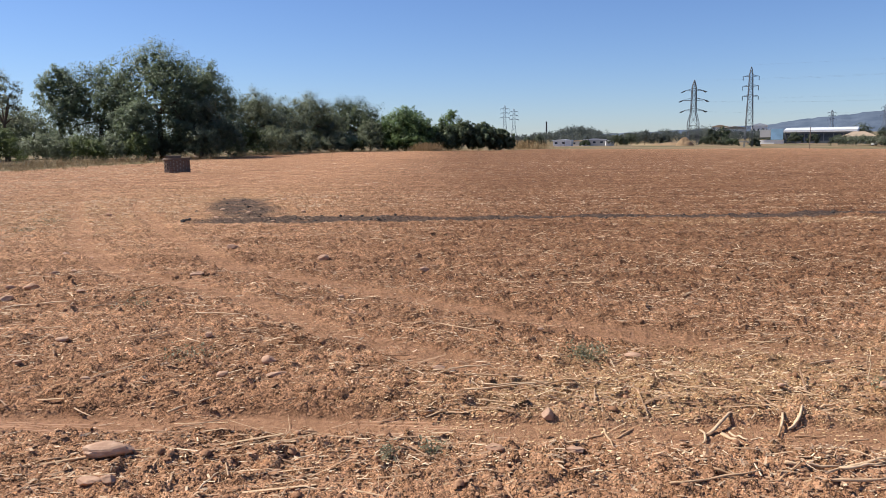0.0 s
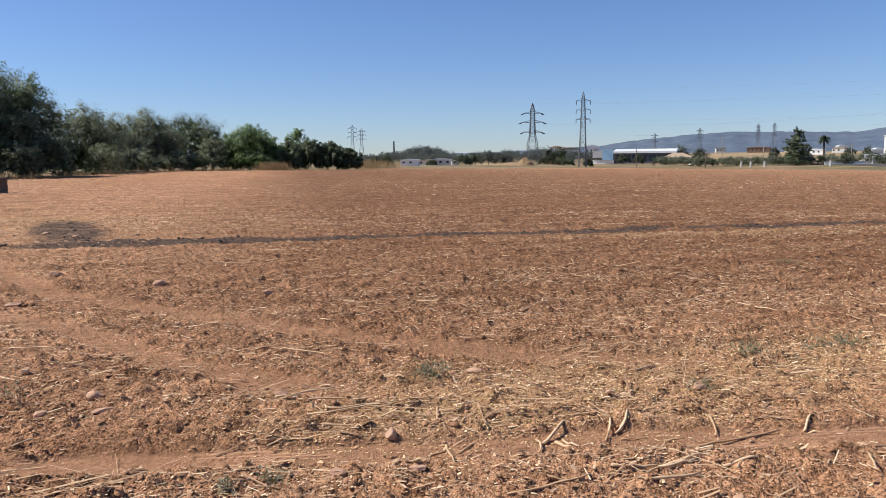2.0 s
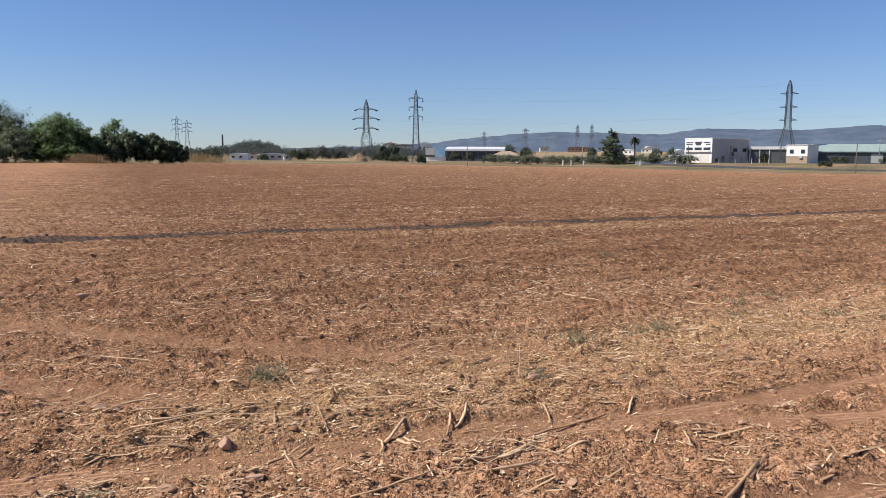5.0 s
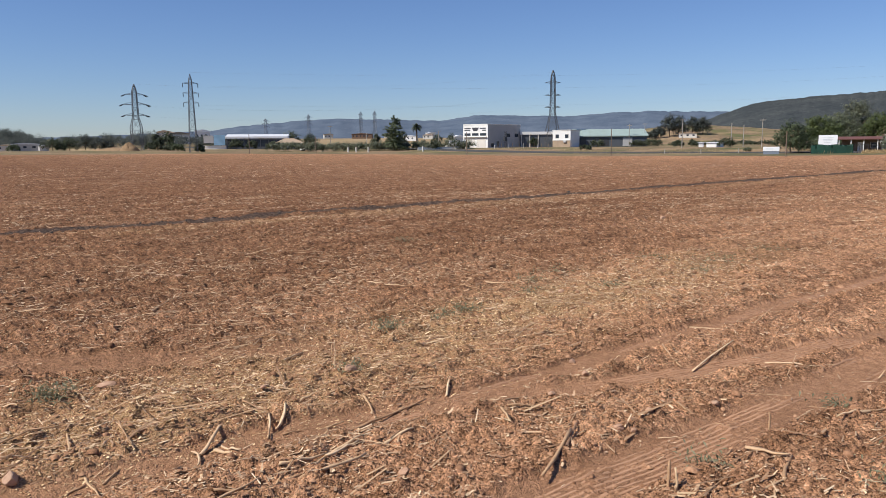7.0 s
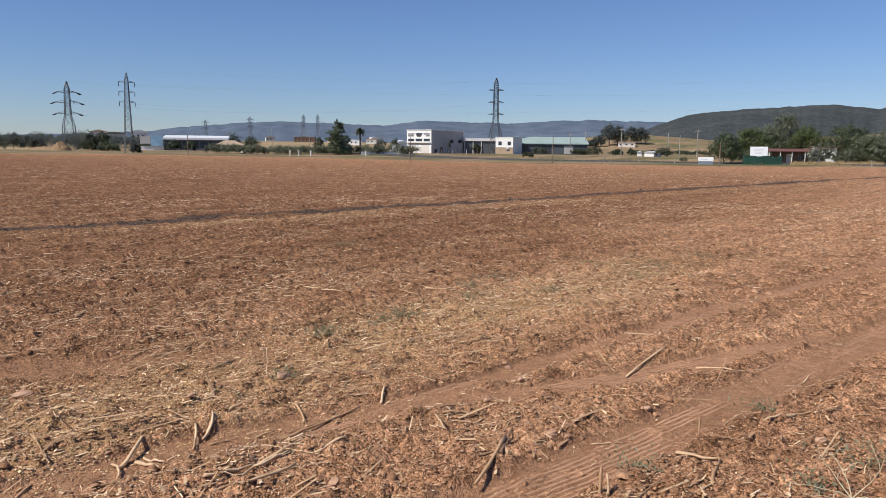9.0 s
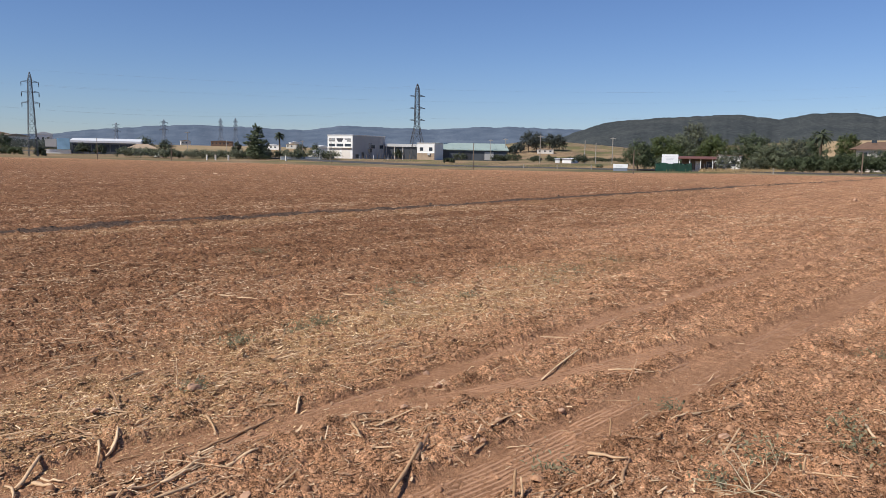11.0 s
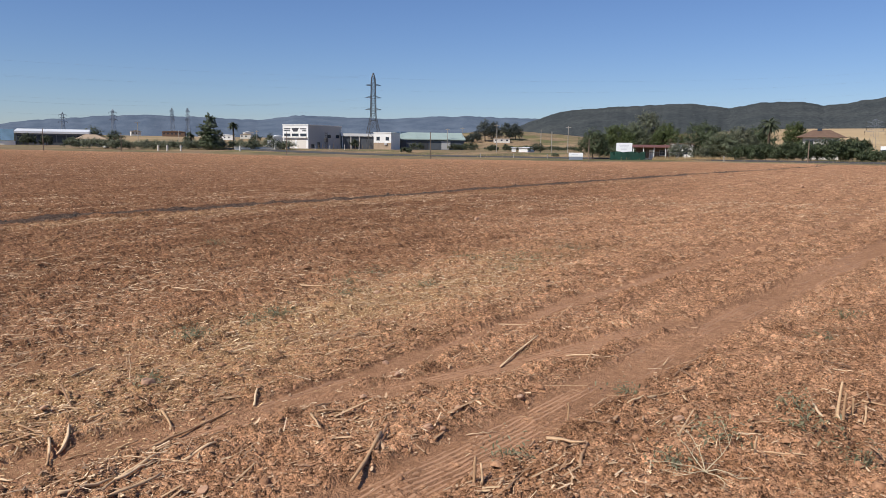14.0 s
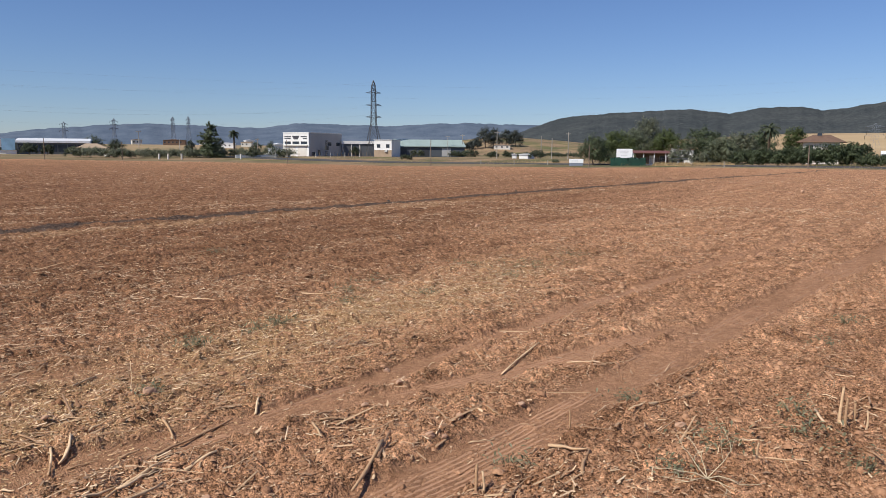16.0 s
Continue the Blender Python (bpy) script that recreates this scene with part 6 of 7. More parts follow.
rng_c = np.random.default_rng(103)
x, y = scatter(rng_c, ((1.0, 2.8, 15), (2.8, 6.0, 42), (6.0, 10, 30)))
k = rng_c.random(len(x)) < (1 - 0.9 * track_mask(x, y)) * (0.15 + 1.2 * fbm(x * 0.8, y * 1.2, 33, 3))
lumps("soil_clods", x[k], y[k], 0.007 + 0.024 * rng_c.random(k.sum()) ** 4, ICO_V, DOME_F, rng_c, CLODS, "small crumbled clods of reddish soil", "soil")
x, y = scatter(rng_c, ((1.0, 2.8, 150), (2.8, 4.2, 2300), (4.2, 7.0, 1150), (7.0, 12, 190)))
k = rng_c.random(len(x)) < (1 - 0.8 * track_mask(x, y)) * (0.3 + 1.0 * fbm(x * 0.8, y * 1.2, 33, 3))
lumps("soil_crumbs", x[k], y[k], (0.003 + 0.0085 * rng_c.random(k.sum()) ** 3) * (1 + np.hypot(x[k], y[k]) / 11), PYR_V, PYR_F, rng_c, CLODS, "fine crumbs of reddish soil", "soil")
x, y = scatter(rng_c, ((9, 16, 95), (16, 34, 40), (34, 60, 9), (60, 130, 1.5)))
k = rng_c.random(len(x)) < (1 - 0.92 * track_mask(x, y)) * (0.2 + 1.1 * fbm(x * 0.25, y * 1.2, 33, 3)) * (1 - verge_mask(x, y)) * (1 - np.clip(1.5 * ash_mask(x, y), 0, 1)) * (0.25 + 0.75 * smooth(-7, 0, x))
far = np.hypot(x[k], y[k])
lumps("soil_clods", x[k], y[k], (0.009 + 0.032 * rng_c.random(k.sum()) ** 3.2) * (1 + far / 60), PYR_V, PYR_F, rng_c, CLODS, "clods of reddish soil across the field", "soil")
n = 500
x = np.concatenate([-5.5 + 125 * rng_c.random(n) ** 1.8, -7 + 4.2 * rng_c.random(180)])
y = np.concatenate([15.95 + 0.00045 * np.clip(x[:n] - 25, 0, 200) ** 2 + rng_c.normal(size=n) * 0.42, 15.5 + 9 * rng_c.random(180)])
k = rng_c.random(len(x)) < ash_mask(x, y) + 0.05
lumps("ash_lumps", x[k], y[k], (0.012 + 0.04 * rng_c.random(k.sum()) ** 4) * (1 + np.hypot(x[k], y[k]) / 90), OCT_V, OCT_F, rng_c, ASHMAT, "black crumbs of ash in a burnt strip", "ash")


def grass(name, x, y, height, width, rng, material, label):
    n = len(x)
    h = height * (0.3 + 1.5 * rng.random(n) ** 2)
    v, f = straws(x, y, land(x, y) + 0.42 * h, h, width * (0.6 + 0.8 * rng.random(n)), rng.random(n) * 6.28, 0.55 + 1.0 * rng.random(n), rng.random(n) * 6.28)
    tagged(new(name, mesh_np(name, v, f, material)), label, "grass", kind="stuff")


rng_g = np.random.default_rng(104)
n = 21000
b = -37 + 44 * rng_g.random(n)
d = np.interp(b, EDGE_BEARINGS, EDGE_DISTS) + 5 + rng_g.normal(size=n) * 5.0
clumpy = fbm(b * 2.6, d * 0.3, 35, 3) > 0.49
grass("dry_grass", (d * np.sin(np.radians(b)))[clumpy], (d * np.cos(np.radians(b)))[clumpy], 0.45, 0.02, rng_g, DRYGRASS, "tall dry straw-coloured grass along the field edge")
n = 4200
b, d = -1.25 + 0.5 * rng_g.normal(size=n), 125 + rng_g.normal(size=n) * 1.0
grass("dry_grass", d * np.sin(np.radians(b)), d * np.cos(np.radians(b)), 0.95, 0.03, rng_g, DRYGRASS, "heap of tall tan dry grass before the fig tree")
n = 14000
yy = -30 + 290 * rng_g.random(n)
xx = 131.5 + 0.28 * np.minimum(yy, 105) + np.where(rng_g.random(n) < 0.12, -1.5 - 3 * rng_g.random(n), 10 + 16 * rng_g.random(n) ** 1.5)
k = fbm(xx * 0.15, yy * 0.15, 36, 3) > 0.45
grass("dry_grass", xx[k], yy[k], 0.42, 0.025, rng_g, DRYGRASS, "dry yellow grass along the roadside")


n = 6000
b, d = 69.0 + 5.6 * rng_g.random(n), 152 + 13 * rng_g.random(n)
grass("dry_grass", d * np.sin(np.radians(b)), d * np.cos(np.radians(b)), 0.5, 0.03, rng_g, DRYGRASS, "pale dry grass before the roadside shrubs")
n = 2200
b, d = 6.3 + 0.75 * rng_g.normal(size=n), 205 + 3 * rng_g.normal(size=n)
grass("dry_grass", d * np.sin(np.radians(b)), d * np.cos(np.radians(b)), 1.6, 0.05, rng_g, DRYGRASS, "bank of tall tan dry grass beyond the dark thicket")


# ---- single things on the field ----
def stone(x, y, size, flat, seed, longer=1.0):
    rng = np.random.default_rng(900 + seed)
    bm = bmesh.new()
    bmesh.ops.create_icosphere(bm, subdivisions=3, radius=0.5)
    sharp = 1.7 if flat > 0.8 else 1.15
    cuts = [(Vector(rng.normal(size=3)).normalized(), 0.30 + 0.16 * rng.random()) for k in range(11)]
    if flat > 0.9:
        cuts += [(Vector(c).normalized(), d) for c, d in (((-0.8, -0.5, 0.25), 0.24), ((0.75, -0.6, 0.1), 0.22), ((0.6, 0.2, 0.75), 0.27), ((-0.7, 0.3, 0.8), 0.33))]
    for v in bm.verts:
        for nrm, dist in cuts:
            over = v.co.dot(nrm) - dist
            if over > 0:
                v.co -= nrm * over * min(0.98, 0.88 * sharp)
        v.co += v.co.normalized() * 0.05 * (noise.noise(v.co * 4 + Vector((seed, 0, 0))))
    wide = 1.15 if flat < 0.5 else 1.0
    bmesh.ops.scale(bm, vec=(size * wide * longer, size * (0.62 if flat < 0.6 else 0.9), size * flat * 0.95), verts=bm.verts)
    ob = part("stone", bm, STONE)
    low = size * flat * 0.30
    ob.matrix_world = pose(x, y, float(surface(x, y)) + low, rng.normal() * 6, rng.normal() * 6, rng.normal() * 14)
    big = "large smooth brown stone lying on the soil" if size > 0.16 else "rough pinkish-brown stone lying among straw"
    tagged(ob, "upright pointed brown stone on a wheel track" if flat > 0.9 else big, "stone", "field stones")


def stalk_mesh(length, r, rng, bend):
    """A dry jointed stalk along x, split and slightly bent."""
    bm = bmesh.new()
    pts = [Vector((length * (t - 0.5), bend * length * math.sin(math.pi * t), 0.004 * rng.normal())) for t in np.linspace(0, 1, 6)]
    rings = []
    for i, p in enumerate(pts):
        node = 1.18 if i in (1, 3) else 1.0
        ring = []
        for k in range(7):
            a = k * 2 * math.pi / 7
            rr = r * node * (1.0 - 0.06 * i) * (1 + 0.16 * rng.normal())
            ring.append(bm.verts.new(p + Vector((0.6 * r * rng.normal() if i in (0, 5) else 0, rr * math.cos(a), rr * 0.85 * math.sin(a)))))
        rings.append(ring)
    for a, b in zip(rings, rings[1:]):
        for k in range(7):
            bm.faces.new((a[k], a[(k + 1) % 7], b[(k + 1) % 7], b[k]))
    bm.faces.new(list(reversed(rings[0])))
    bm.faces.new(rings[-1])
    return bm


def stalk(x0, y0, x1, y1, r, seed):
    r = r * 0.68
    rng = np.random.default_rng(2000 + seed)
    a = Vector((x0, y0, float(surface(x0, y0)) + r * 0.9))
    b = Vector((x1, y1, float(surface(x1, y1)) + r * 1.1 + 0.01 * rng.random()))
    m = (a + b) / 2
    m.z = max(m.z, float(surface(m.x, m.y)) + r * 0.7)
    ob = part("dry_stalk", stalk_mesh((b - a).length, r, rng, rng.normal() * 0.035), STALK, None, "", True)
    ob.matrix_world = Matrix.Translation(m) @ (b - a).to_track_quat("X", "Z").to_matrix().to_4x4()
    tagged(ob, "thick split dry stalk lying on bare soil" if r > 0.008 else "thin dry stalk lying on the soil", "stalk", "fallen stalks")


def stub(x, y, h, r, seed):
    r = r * 0.75
    rng = np.random.default_rng(3000 + seed)
    ob = part("stubble_stem", stalk_mesh(h + 0.03, r, rng, rng.normal() * 0.03), STALK, None, "", True)
    ob.matrix_world = Matrix.Translation((x, y, float(surface(x, y)) + h / 2 - 0.015)) @ pose(0, 0, 0, rng.normal() * 8, -90 + rng.normal() * 8, 0)
    tagged(ob, "pale broken stem still standing in the soil", "stem", "standing stubble")


def weed(x, y, spread, seed):
    rng = np.random.default_rng(4000 + seed)
    ob = thing("weed", x, y, float(surface(x, y)) - 0.01, 0, "low straggling green weed among straw", "weed", "green weeds")
    n = int(80 + 110 * min(spread, 1.2))
    p = rng.normal(size=(n, 2)) * spread * 0.42
    h = np.abs(rng.normal(size=n)) * (0.035 + 0.03 * spread)
    d = rng.random(n) * 6.28
    s = (0.010 + 0.020 * rng.random(n)) * (0.7 + 0.6 * min(spread, 1.0))
    tilt = rng.normal(size=n) * 0.6
    dx, dy, dz = np.cos(d) * np.cos(tilt) * s, np.sin(d) * np.cos(tilt) * s, np.sin(tilt) * s
    wx, wy = -np.sin(d) * s * 0.34, np.cos(d) * s * 0.34
    c = np.stack([p[:, 0], p[:, 1], h + 0.012], -1)
    quad = np.stack([c - np.stack([dx, dy, dz], -1), c + np.stack([wx, wy, 0.25 * s], -1), c + np.stack([dx, dy, dz], -1), c - np.stack([wx, wy, -0.25 * s], -1)], 1)
    part_np("leaves", quad.reshape(-1, 3), np.arange(n * 4).reshape(n, 4), WEED, ob)
    for k in range(5):
        bm = bmesh.new()
        a = rng.random() * 6.28
        q = spread * (0.2 + 0.25 * rng.random())
        rod(bm, (0.02 * math.cos(a), 0.02 * math.sin(a), 0), (q * math.cos(a), q * math.sin(a), 0.03 + 0.04 * rng.random()), 0.004, 0.002, 4)
        part("stem", bm, WEED, ob)


def dead_plant(x, y):
    """The bleached, branching dead plant by the wheel track."""
    rng = np.random.default_rng(77)
    ob = thing("dead_plant", x, y, float(surface(x, y)), 0, "bleached dead branching plant sprawled on the soil", "plant")
    def branch(p, d, length, r, depth):
        bm = bmesh.new()
        q = p
        for k in range(4):
            e = q + d * length / 4
            e.z = max(e.z, 0.012)
            rod(bm, q, e, r * (1 - 0.15 * k), r * (0.85 - 0.15 * k), 5)
            d = (d + Vector((rng.normal() * 0.32, rng.normal() * 0.32, -0.10 + rng.normal() * 0.12))).normalized()
            q = e
            if depth and k in (1, 2):
                side = (d + Vector((rng.normal() * 0.7, rng.normal() * 0.7, 0.15))).normalized()
                branch(q, side, length * 0.5, r * 0.6, depth - 1)
        part("branch", bm, PALESTEM, ob)
    for a, up, length in ((-0.4, 0.55, 0.42), (0.5, 0.5, 0.40), (1.3, 0.75, 0.34), (2.1, 0.45, 0.40), (2.9, 0.3, 0.38), (3.9, 0.25, 0.30), (5.2, 0.3, 0.36)):
        branch(Vector((0, 0, 0.01)), Vector((math.cos(a), math.sin(a), up)).normalized(), length * 0.6, 0.003, 2)


dead_plant(3.62, 1.22)

# ---- stones lying on the field ----
stone(0.59, 4.15, 0.089, 0.95, 0)
stone(-1.75, 3.7, 0.19, 0.46, 1, 1.35)
stone(-1.7, 3.37, 0.113, 0.45, 2)
stone(-1.59, 3.34, 0.091, 0.5, 3)
stone(-0.04, 5.17, 0.122, 0.5, 4)
stone(0.25, 3.7, 0.106, 0.5, 5)
stone(0.66, 3.68, 0.1, 0.35, 6)
stone(1.39, 5.43, 0.128, 0.35, 7)
stone(-4.86, 8.26, 0.115, 0.55, 8)
stone(-4.66, 8.33, 0.181, 0.5, 9)
stone(-4.63, 7.8, 0.145, 0.5, 10)
stone(-5.01, 9.51, 0.132, 0.5, 11)
stone(-4.74, 9.47, 0.095, 0.55, 12)
stone(-3.07, 9.18, 0.17, 0.45, 13)
stone(-4.0, 8.1, 0.113, 0.5, 14)
stone(-1.95, 6.03, 0.084, 0.6, 15)
stone(-3.18, 6.07, 0.104, 0.4, 16)
stone(-2.51, 5.04, 0.079, 0.5, 17)
stone(-1.55, 5.02, 0.094, 0.5, 18)
stone(-3.17, 5.39, 0.076, 0.5, 19)
stone(-1.3, 5.36, 0.117, 0.7, 20)
stone(-1.18, 5.05, 0.135, 0.3, 21)
stone(-1.67, 10.34, 0.192, 0.5, 22)
stone(-0.25, 9.29, 0.158, 0.55, 23)
stone(-3.31, 11.6, 0.197, 0.5, 24)
stone(-5.68, 11.16, 0.12, 0.5, 25)
stone(-7.76, 17.34, 0.159, 0.5, 26)
stone(3.3, 9.15, 0.098, 0.5, 27)
stone(-1.09, 7.74, 0.06, 0.6, 28)
stone(0.8, 6.19, 0.058, 0.5, 29)
stone(-0.86, 6.89, 0.064, 0.5, 30)
stone(-4.91, 16.13, 0.148, 0.5, 31)
stone(-3.59, 15.72, 0.12, 0.5, 32)
stone(-3.33, 17.73, 0.135, 0.6, 33)
stone(-4.52, 17.34, 0.159, 0.5, 34)
stone(-5.46, 18.55, 0.141, 0.6, 35)
stone(-4.66, 21.91, 0.133, 0.6, 36)
stone(2.08, 4.5, 0.057, 0.55, 37)
stone(2.72, 4.49, 0.085, 0.7, 38)
stone(4.32, 1.59, 0.073, 0.65, 39)
stone(5.31, 1.81, 0.064, 0.4, 40)
stone(3.29, 2.64, 0.051, 0.8, 41)
stone(4.24, 3.78, 0.06, 0.7, 42)
stone(3.46, 3.29, 0.057, 0.5, 43)
stone(3.61, 2.67, 0.047, 0.7, 44)
stone(4.09, 2.53, 0.051, 0.7, 45)
stone(4.01, 3.47, 0.064, 0.7, 46)
stone(2.74, 4.48, 0.073, 0.7, 47)
stone(6.05, 5.46, 0.085, 0.7, 48)
stone(13.47, 9.15, 0.123, 0.8, 49)
stone(3.29, 2.65, 0.057, 0.7, 50)
stone(35.49, 7.02, 0.198, 0.8, 51)
stone(3.36, 2.6, 0.044, 0.6, 52)
stone(2.09, 3.03, 0.067, 0.6, 53)

# ---- single stalks lying on the field ----
stalk(-2.07, 3.6, -1.59, 3.72, 0.014, 0)
stalk(-2.0, 3.63, -1.87, 3.77, 0.006, 1)
stalk(-2.4, 4.56, -2.12, 4.31, 0.008, 2)
stalk(-1.68, 4.36, -1.46, 4.6, 0.012, 3)
stalk(-1.97, 3.94, -1.92, 4.02, 0.006, 4)
stalk(-1.45, 3.48, -1.46, 3.61, 0.008, 5)
stalk(-1.3, 3.33, -1.33, 3.44, 0.008, 6)
stalk(-1.16, 3.32, -1.1, 3.43, 0.007, 7)
stalk(-1.06, 3.9, -1.02, 3.84, 0.011, 8)
stalk(-1.11, 3.97, -1.02, 4.02, 0.007, 9)
stalk(0.12, 4.61, 0.78, 4.71, 0.009, 10)
stalk(0.49, 4.6, 0.77, 4.64, 0.009, 11)
stalk(0.77, 4.63, 1.15, 4.6, 0.007, 12)
stalk(-0.09, 5.11, 0.32, 5.27, 0.012, 13)
stalk(0.87, 5.76, 0.89, 5.5, 0.006, 14)
stalk(0.22, 4.82, 0.24, 4.65, 0.008, 15)
stalk(1.19, 4.54, 1.15, 4.13, 0.008, 16)
stalk(0.88, 4.02, 0.88, 3.8, 0.009, 17)
stalk(0.93, 3.91, 1.04, 4.01, 0.009, 18)
stalk(0.72, 3.89, 0.86, 3.94, 0.008, 19)
stalk(-0.07, 3.82, 0.03, 3.93, 0.009, 20)
stalk(0.12, 3.78, 0.17, 3.91, 0.007, 21)
stalk(1.09, 4.46, 1.2, 4.63, 0.007, 22)
stalk(-4.41, 7.33, -3.68, 7.53, 0.012, 23)
stalk(-4.09, 8.05, -3.71, 7.27, 0.012, 24)
stalk(-3.4, 8.05, -3.2, 8.29, 0.014, 25)
stalk(-3.21, 8.32, -2.73, 8.28, 0.008, 26)
stalk(-2.78, 7.33, -2.27, 7.24, 0.010, 27)
stalk(-2.34, 6.89, -1.9, 6.81, 0.008, 28)
stalk(-3.61, 6.44, -3.29, 6.38, 0.010, 29)
stalk(-3.75, 6.2, -3.58, 6.38, 0.008, 30)
stalk(-3.56, 7.37, -3.29, 7.61, 0.010, 31)
stalk(-2.6, 6.01, -2.35, 6.15, 0.008, 32)
stalk(-3.06, 5.21, -2.97, 5.26, 0.010, 33)
stalk(-2.71, 5.7, -2.6, 5.52, 0.009, 34)
stalk(1.43, 3.93, 1.62, 4.13, 0.017, 35)
stalk(1.9, 4.48, 1.9, 4.09, 0.008, 36)
stalk(1.9, 4.09, 1.79, 3.88, 0.009, 37)
stalk(1.9, 3.99, 2.05, 4.16, 0.011, 38)
stalk(1.51, 3.94, 1.56, 3.79, 0.014, 39)
stalk(1.56, 3.98, 1.61, 3.84, 0.010, 40)
stalk(1.41, 4.01, 1.35, 3.78, 0.010, 41)
stalk(1.21, 3.76, 1.42, 3.75, 0.007, 42)
stalk(1.62, 3.42, 1.92, 3.46, 0.014, 43)
stalk(1.92, 3.46, 2.17, 3.51, 0.014, 44)
stalk(1.65, 3.28, 1.92, 3.46, 0.012, 45)
stalk(1.26, 3.38, 1.4, 3.3, 0.012, 46)
stalk(1.02, 3.25, 1.47, 3.34, 0.010, 47)
stalk(1.29, 3.25, 1.54, 3.26, 0.010, 48)
stalk(1.75, 3.25, 2.05, 3.31, 0.013, 49)
stalk(1.53, 3.3, 1.68, 3.4, 0.009, 50)
stalk(2.53, 5.14, 2.83, 5.32, 0.009, 51)
stalk(2.52, 4.83, 2.74, 4.8, 0.009, 52)
stalk(2.19, 4.24, 2.36, 4.29, 0.010, 53)
stalk(2.4, 4.21, 2.53, 4.33, 0.007, 54)
stalk(2.14, 3.83, 2.25, 3.83, 0.010, 55)
stalk(4.62, 1.88, 5.1, 1.74, 0.009, 56)
stalk(5.04, 1.65, 4.98, 1.54, 0.007, 57)
stalk(4.22, 1.61, 4.3, 1.25, 0.013, 58)
stalk(4.3, 1.25, 4.37, 1.14, 0.011, 59)
stalk(4.38, 1.07, 3.82, 0.84, 0.005, 60)
stalk(5.15, 1.02, 4.81, 0.87, 0.012, 61)
stalk(5.6, 1.09, 5.48, 0.95, 0.007, 62)
stalk(6.12, 1.06, 6.12, 0.93, 0.008, 63)
stalk(6.13, 0.9, 6.14, 0.8, 0.011, 64)
stalk(5.21, 0.84, 5.47, 0.78, 0.009, 65)
stalk(5.44, 0.79, 5.45, 0.65, 0.012, 66)
stalk(4.6, 0.66, 4.42, 0.55, 0.010, 67)
stalk(5.05, 0.81, 4.83, 0.62, 0.006, 68)
stalk(4.11, 1.14, 4.21, 0.88, 0.010, 69)
stalk(3.03, 2.77, 2.54, 2.53, 0.016, 70)
stalk(4.69, 3.05, 5.39, 3.13, 0.011, 71)
stalk(4.98, 3.49, 4.69, 3.14, 0.009, 72)
stalk(3.61, 2.07, 3.65, 1.86, 0.015, 73)
stalk(3.36, 1.75, 3.68, 1.86, 0.014, 74)
stalk(3.06, 3.34, 2.89, 3.09, 0.011, 75)
stalk(3.12, 3.34, 3.35, 3.18, 0.010, 76)
stalk(3.44, 2.49, 3.57, 2.4, 0.006, 77)
stalk(3.93, 2.69, 3.87, 2.55, 0.009, 78)
stalk(3.46, 2.1, 3.61, 2.15, 0.010, 79)
stalk(3.91, 2.42, 3.9, 2.32, 0.006, 80)
stalk(1.9, 4.47, 1.92, 4.12, 0.009, 81)
stalk(1.92, 4.12, 1.8, 3.91, 0.010, 82)
stalk(1.91, 4.0, 2.06, 4.16, 0.009, 83)
stalk(2.25, 3.71, 2.86, 3.82, 0.011, 84)
stalk(2.22, 3.37, 2.41, 3.37, 0.013, 85)
stalk(1.89, 3.43, 2.13, 3.49, 0.013, 86)
stalk(2.57, 4.1, 2.47, 3.85, 0.011, 87)
stalk(2.53, 5.12, 2.84, 5.34, 0.010, 88)
stalk(2.51, 4.85, 2.77, 4.81, 0.009, 89)
stalk(3.91, 4.5, 4.05, 4.24, 0.008, 90)
stalk(3.02, 3.8, 3.16, 3.93, 0.012, 91)
stalk(3.13, 3.38, 3.38, 3.43, 0.010, 92)
stalk(3.06, 3.32, 3.34, 3.17, 0.007, 93)
stalk(5.88, 6.81, 5.93, 5.99, 0.012, 94)
stalk(5.48, 6.56, 5.4, 6.02, 0.009, 95)
stalk(4.64, 1.85, 4.38, 1.93, 0.011, 96)
stalk(2.4, 3.75, 2.02, 3.58, 0.009, 97)
stalk(1.89, 3.9, 2.04, 3.88, 0.008, 98)
stalk(5.23, 2.79, 5.37, 2.48, 0.009, 99)
stalk(3.78, 2.97, 3.5, 3.11, 0.007, 100)
stalk(0.06, 4.88, 0.5, 4.87, 0.010, 101)
stalk(0.23, 4.67, 0.77, 4.7, 0.009, 102)
stalk(-0.62, 5.54, -0.29, 5.57, 0.008, 103)
stalk(1.4, 3.91, 1.61, 4.12, 0.012, 104)
stalk(1.2, 4.53, 1.15, 4.16, 0.007, 105)
stalk(4.9, 7.45, 4.93, 6.75, 0.009, 106)
stalk(5.87, 6.77, 5.88, 5.99, 0.009, 107)
stalk(2.39, 7.44, 2.94, 8.1, 0.009, 108)

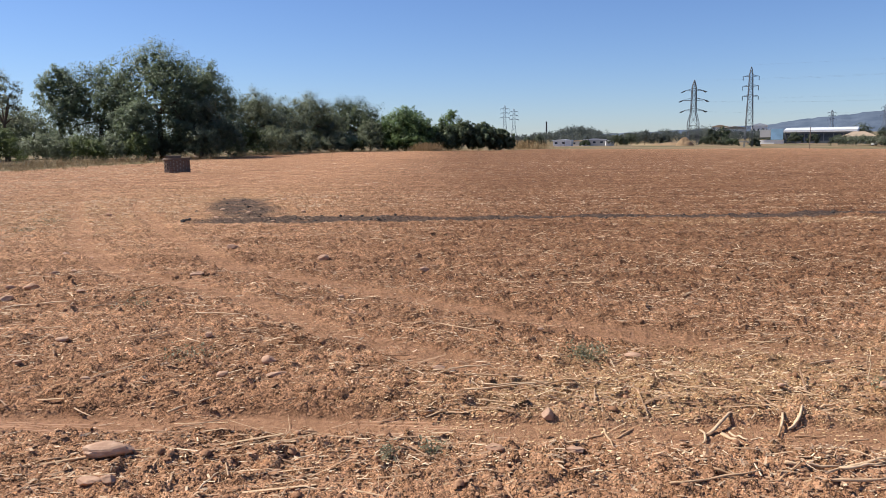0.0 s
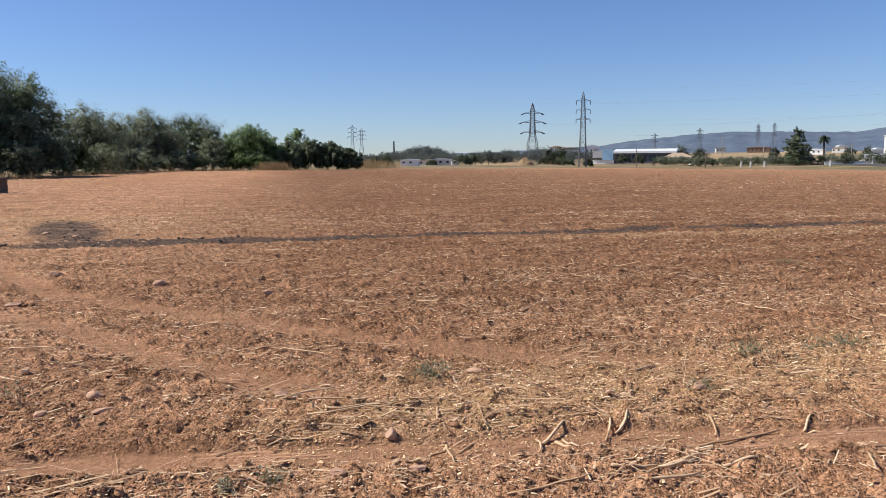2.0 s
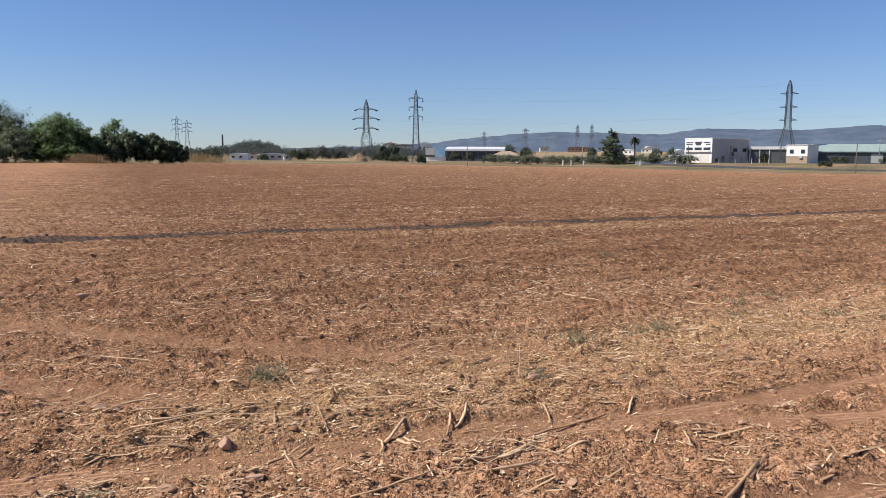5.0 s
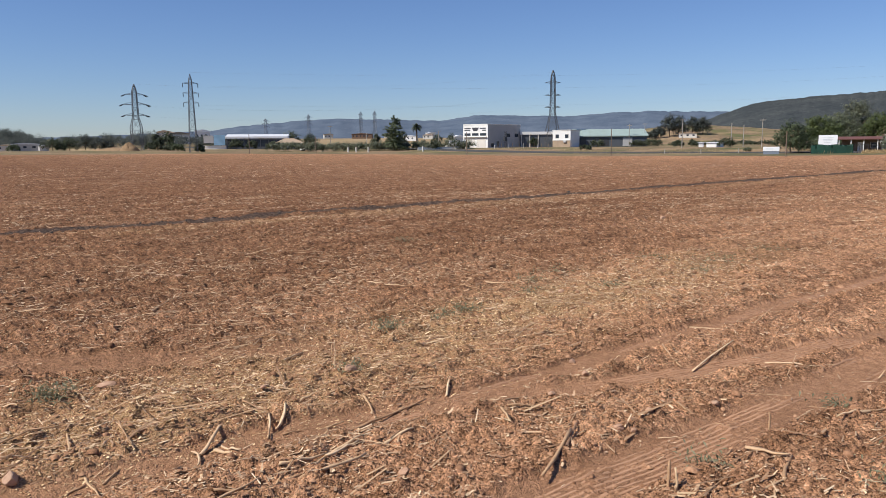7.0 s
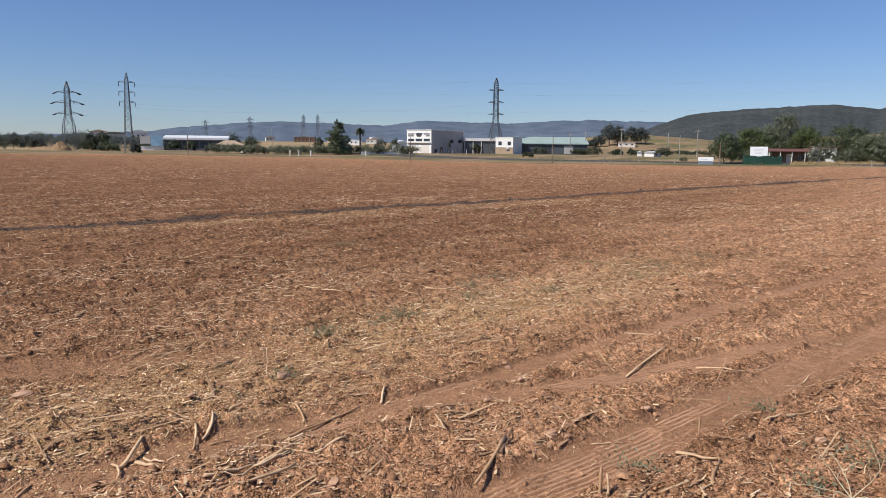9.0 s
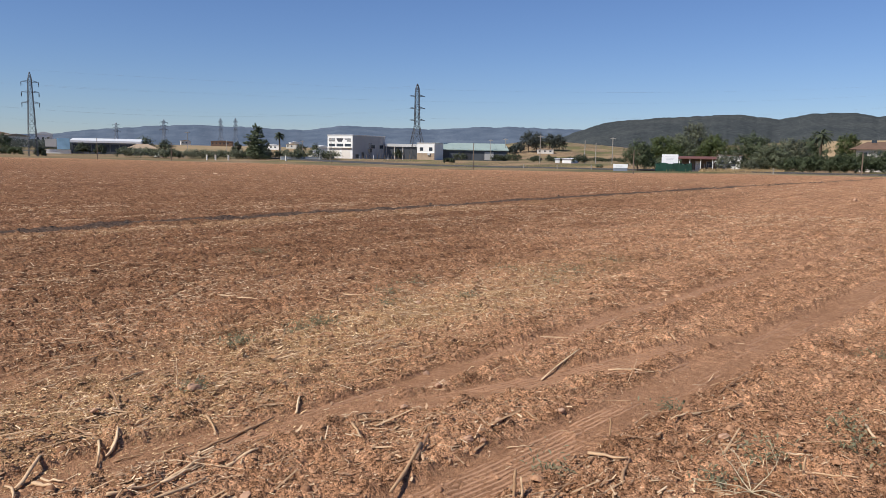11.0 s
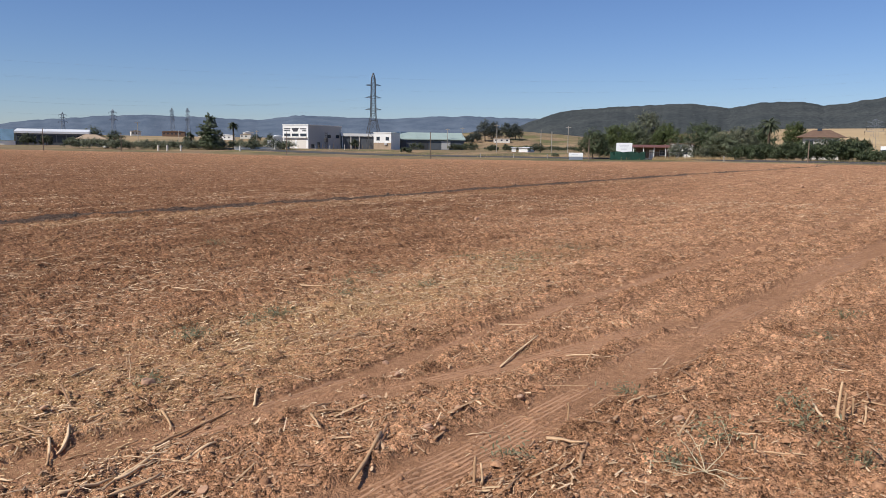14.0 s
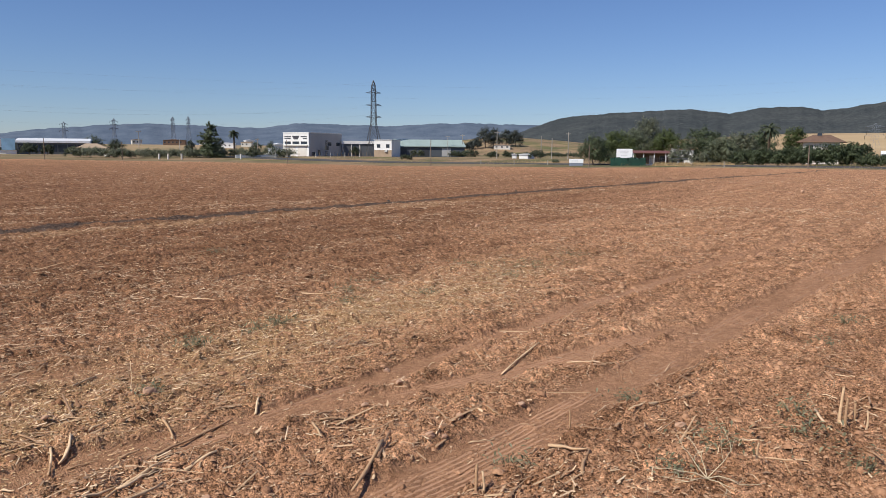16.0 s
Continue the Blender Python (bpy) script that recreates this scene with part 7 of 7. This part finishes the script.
# ---- stubble still standing ----
stub(4.96, 0.85, 0.222, 0.013, 0)
stub(4.96, 0.82, 0.166, 0.012, 1)
stub(5.15, 0.8, 0.112, 0.01, 2)
stub(3.91, 2.1, 0.107, 0.008, 3)
stub(2.89, 2.07, 0.115, 0.012, 4)
stub(2.92, 2.05, 0.104, 0.01, 5)
stub(2.84, 4.89, 0.148, 0.006, 6)
stub(2.75, 4.73, 0.195, 0.005, 7)
stub(2.05, 3.69, 0.057, 0.012, 8)
stub(3.99, 1.08, 0.087, 0.009, 9)
stub(5.04, 0.72, 0.101, 0.009, 10)

# ---- green weeds ----
weed(8.86, 6.26, 0.32, 0)
weed(9.33, 5.51, 0.50, 1)
weed(8.5, 5.28, 0.27, 2)
weed(6.75, 5.33, 0.23, 3)
weed(6.99, 6.47, 0.35, 4)
weed(5.83, 5.66, 0.24, 5)
weed(4.69, 5.43, 0.24, 6)
weed(4.4, 5.44, 0.20, 7)
weed(3.74, 5.4, 0.22, 8)
weed(3.26, 2.11, 0.16, 9)
weed(3.65, 1.4, 0.14, 10)
weed(4.12, 1.31, 0.28, 11)
weed(4.64, 0.96, 0.26, 12)
weed(4.98, 1.12, 0.18, 13)
weed(8.04, 1.27, 0.18, 14)
weed(7.07, 1.31, 0.16, 15)
weed(10.74, 5.55, 0.36, 16)
weed(4.32, 0.64, 0.14, 17)
weed(7.43, 10.1, 0.27, 18)
weed(4.64, 2.05, 0.13, 19)
weed(1.01, 5.26, 0.18, 20)
weed(-0.07, 3.68, 0.09, 21)
weed(-8.33, 15.91, 0.72, 22)
weed(-8.08, 14.37, 0.54, 23)
weed(-1.93, 5.5, 0.26, 24)
weed(-3.06, 7.33, 0.23, 25)
weed(-0.3, 3.63, 0.09, 26)
weed(1.03, 5.3, 0.25, 27)
weed(2.77, 4.54, 0.14, 28)
weed(3.7, 5.4, 0.19, 29)
weed(4.73, 5.49, 0.25, 30)
weed(6.31, 6.14, 0.23, 31)
weed(1.01, 5.29, 0.14, 32)
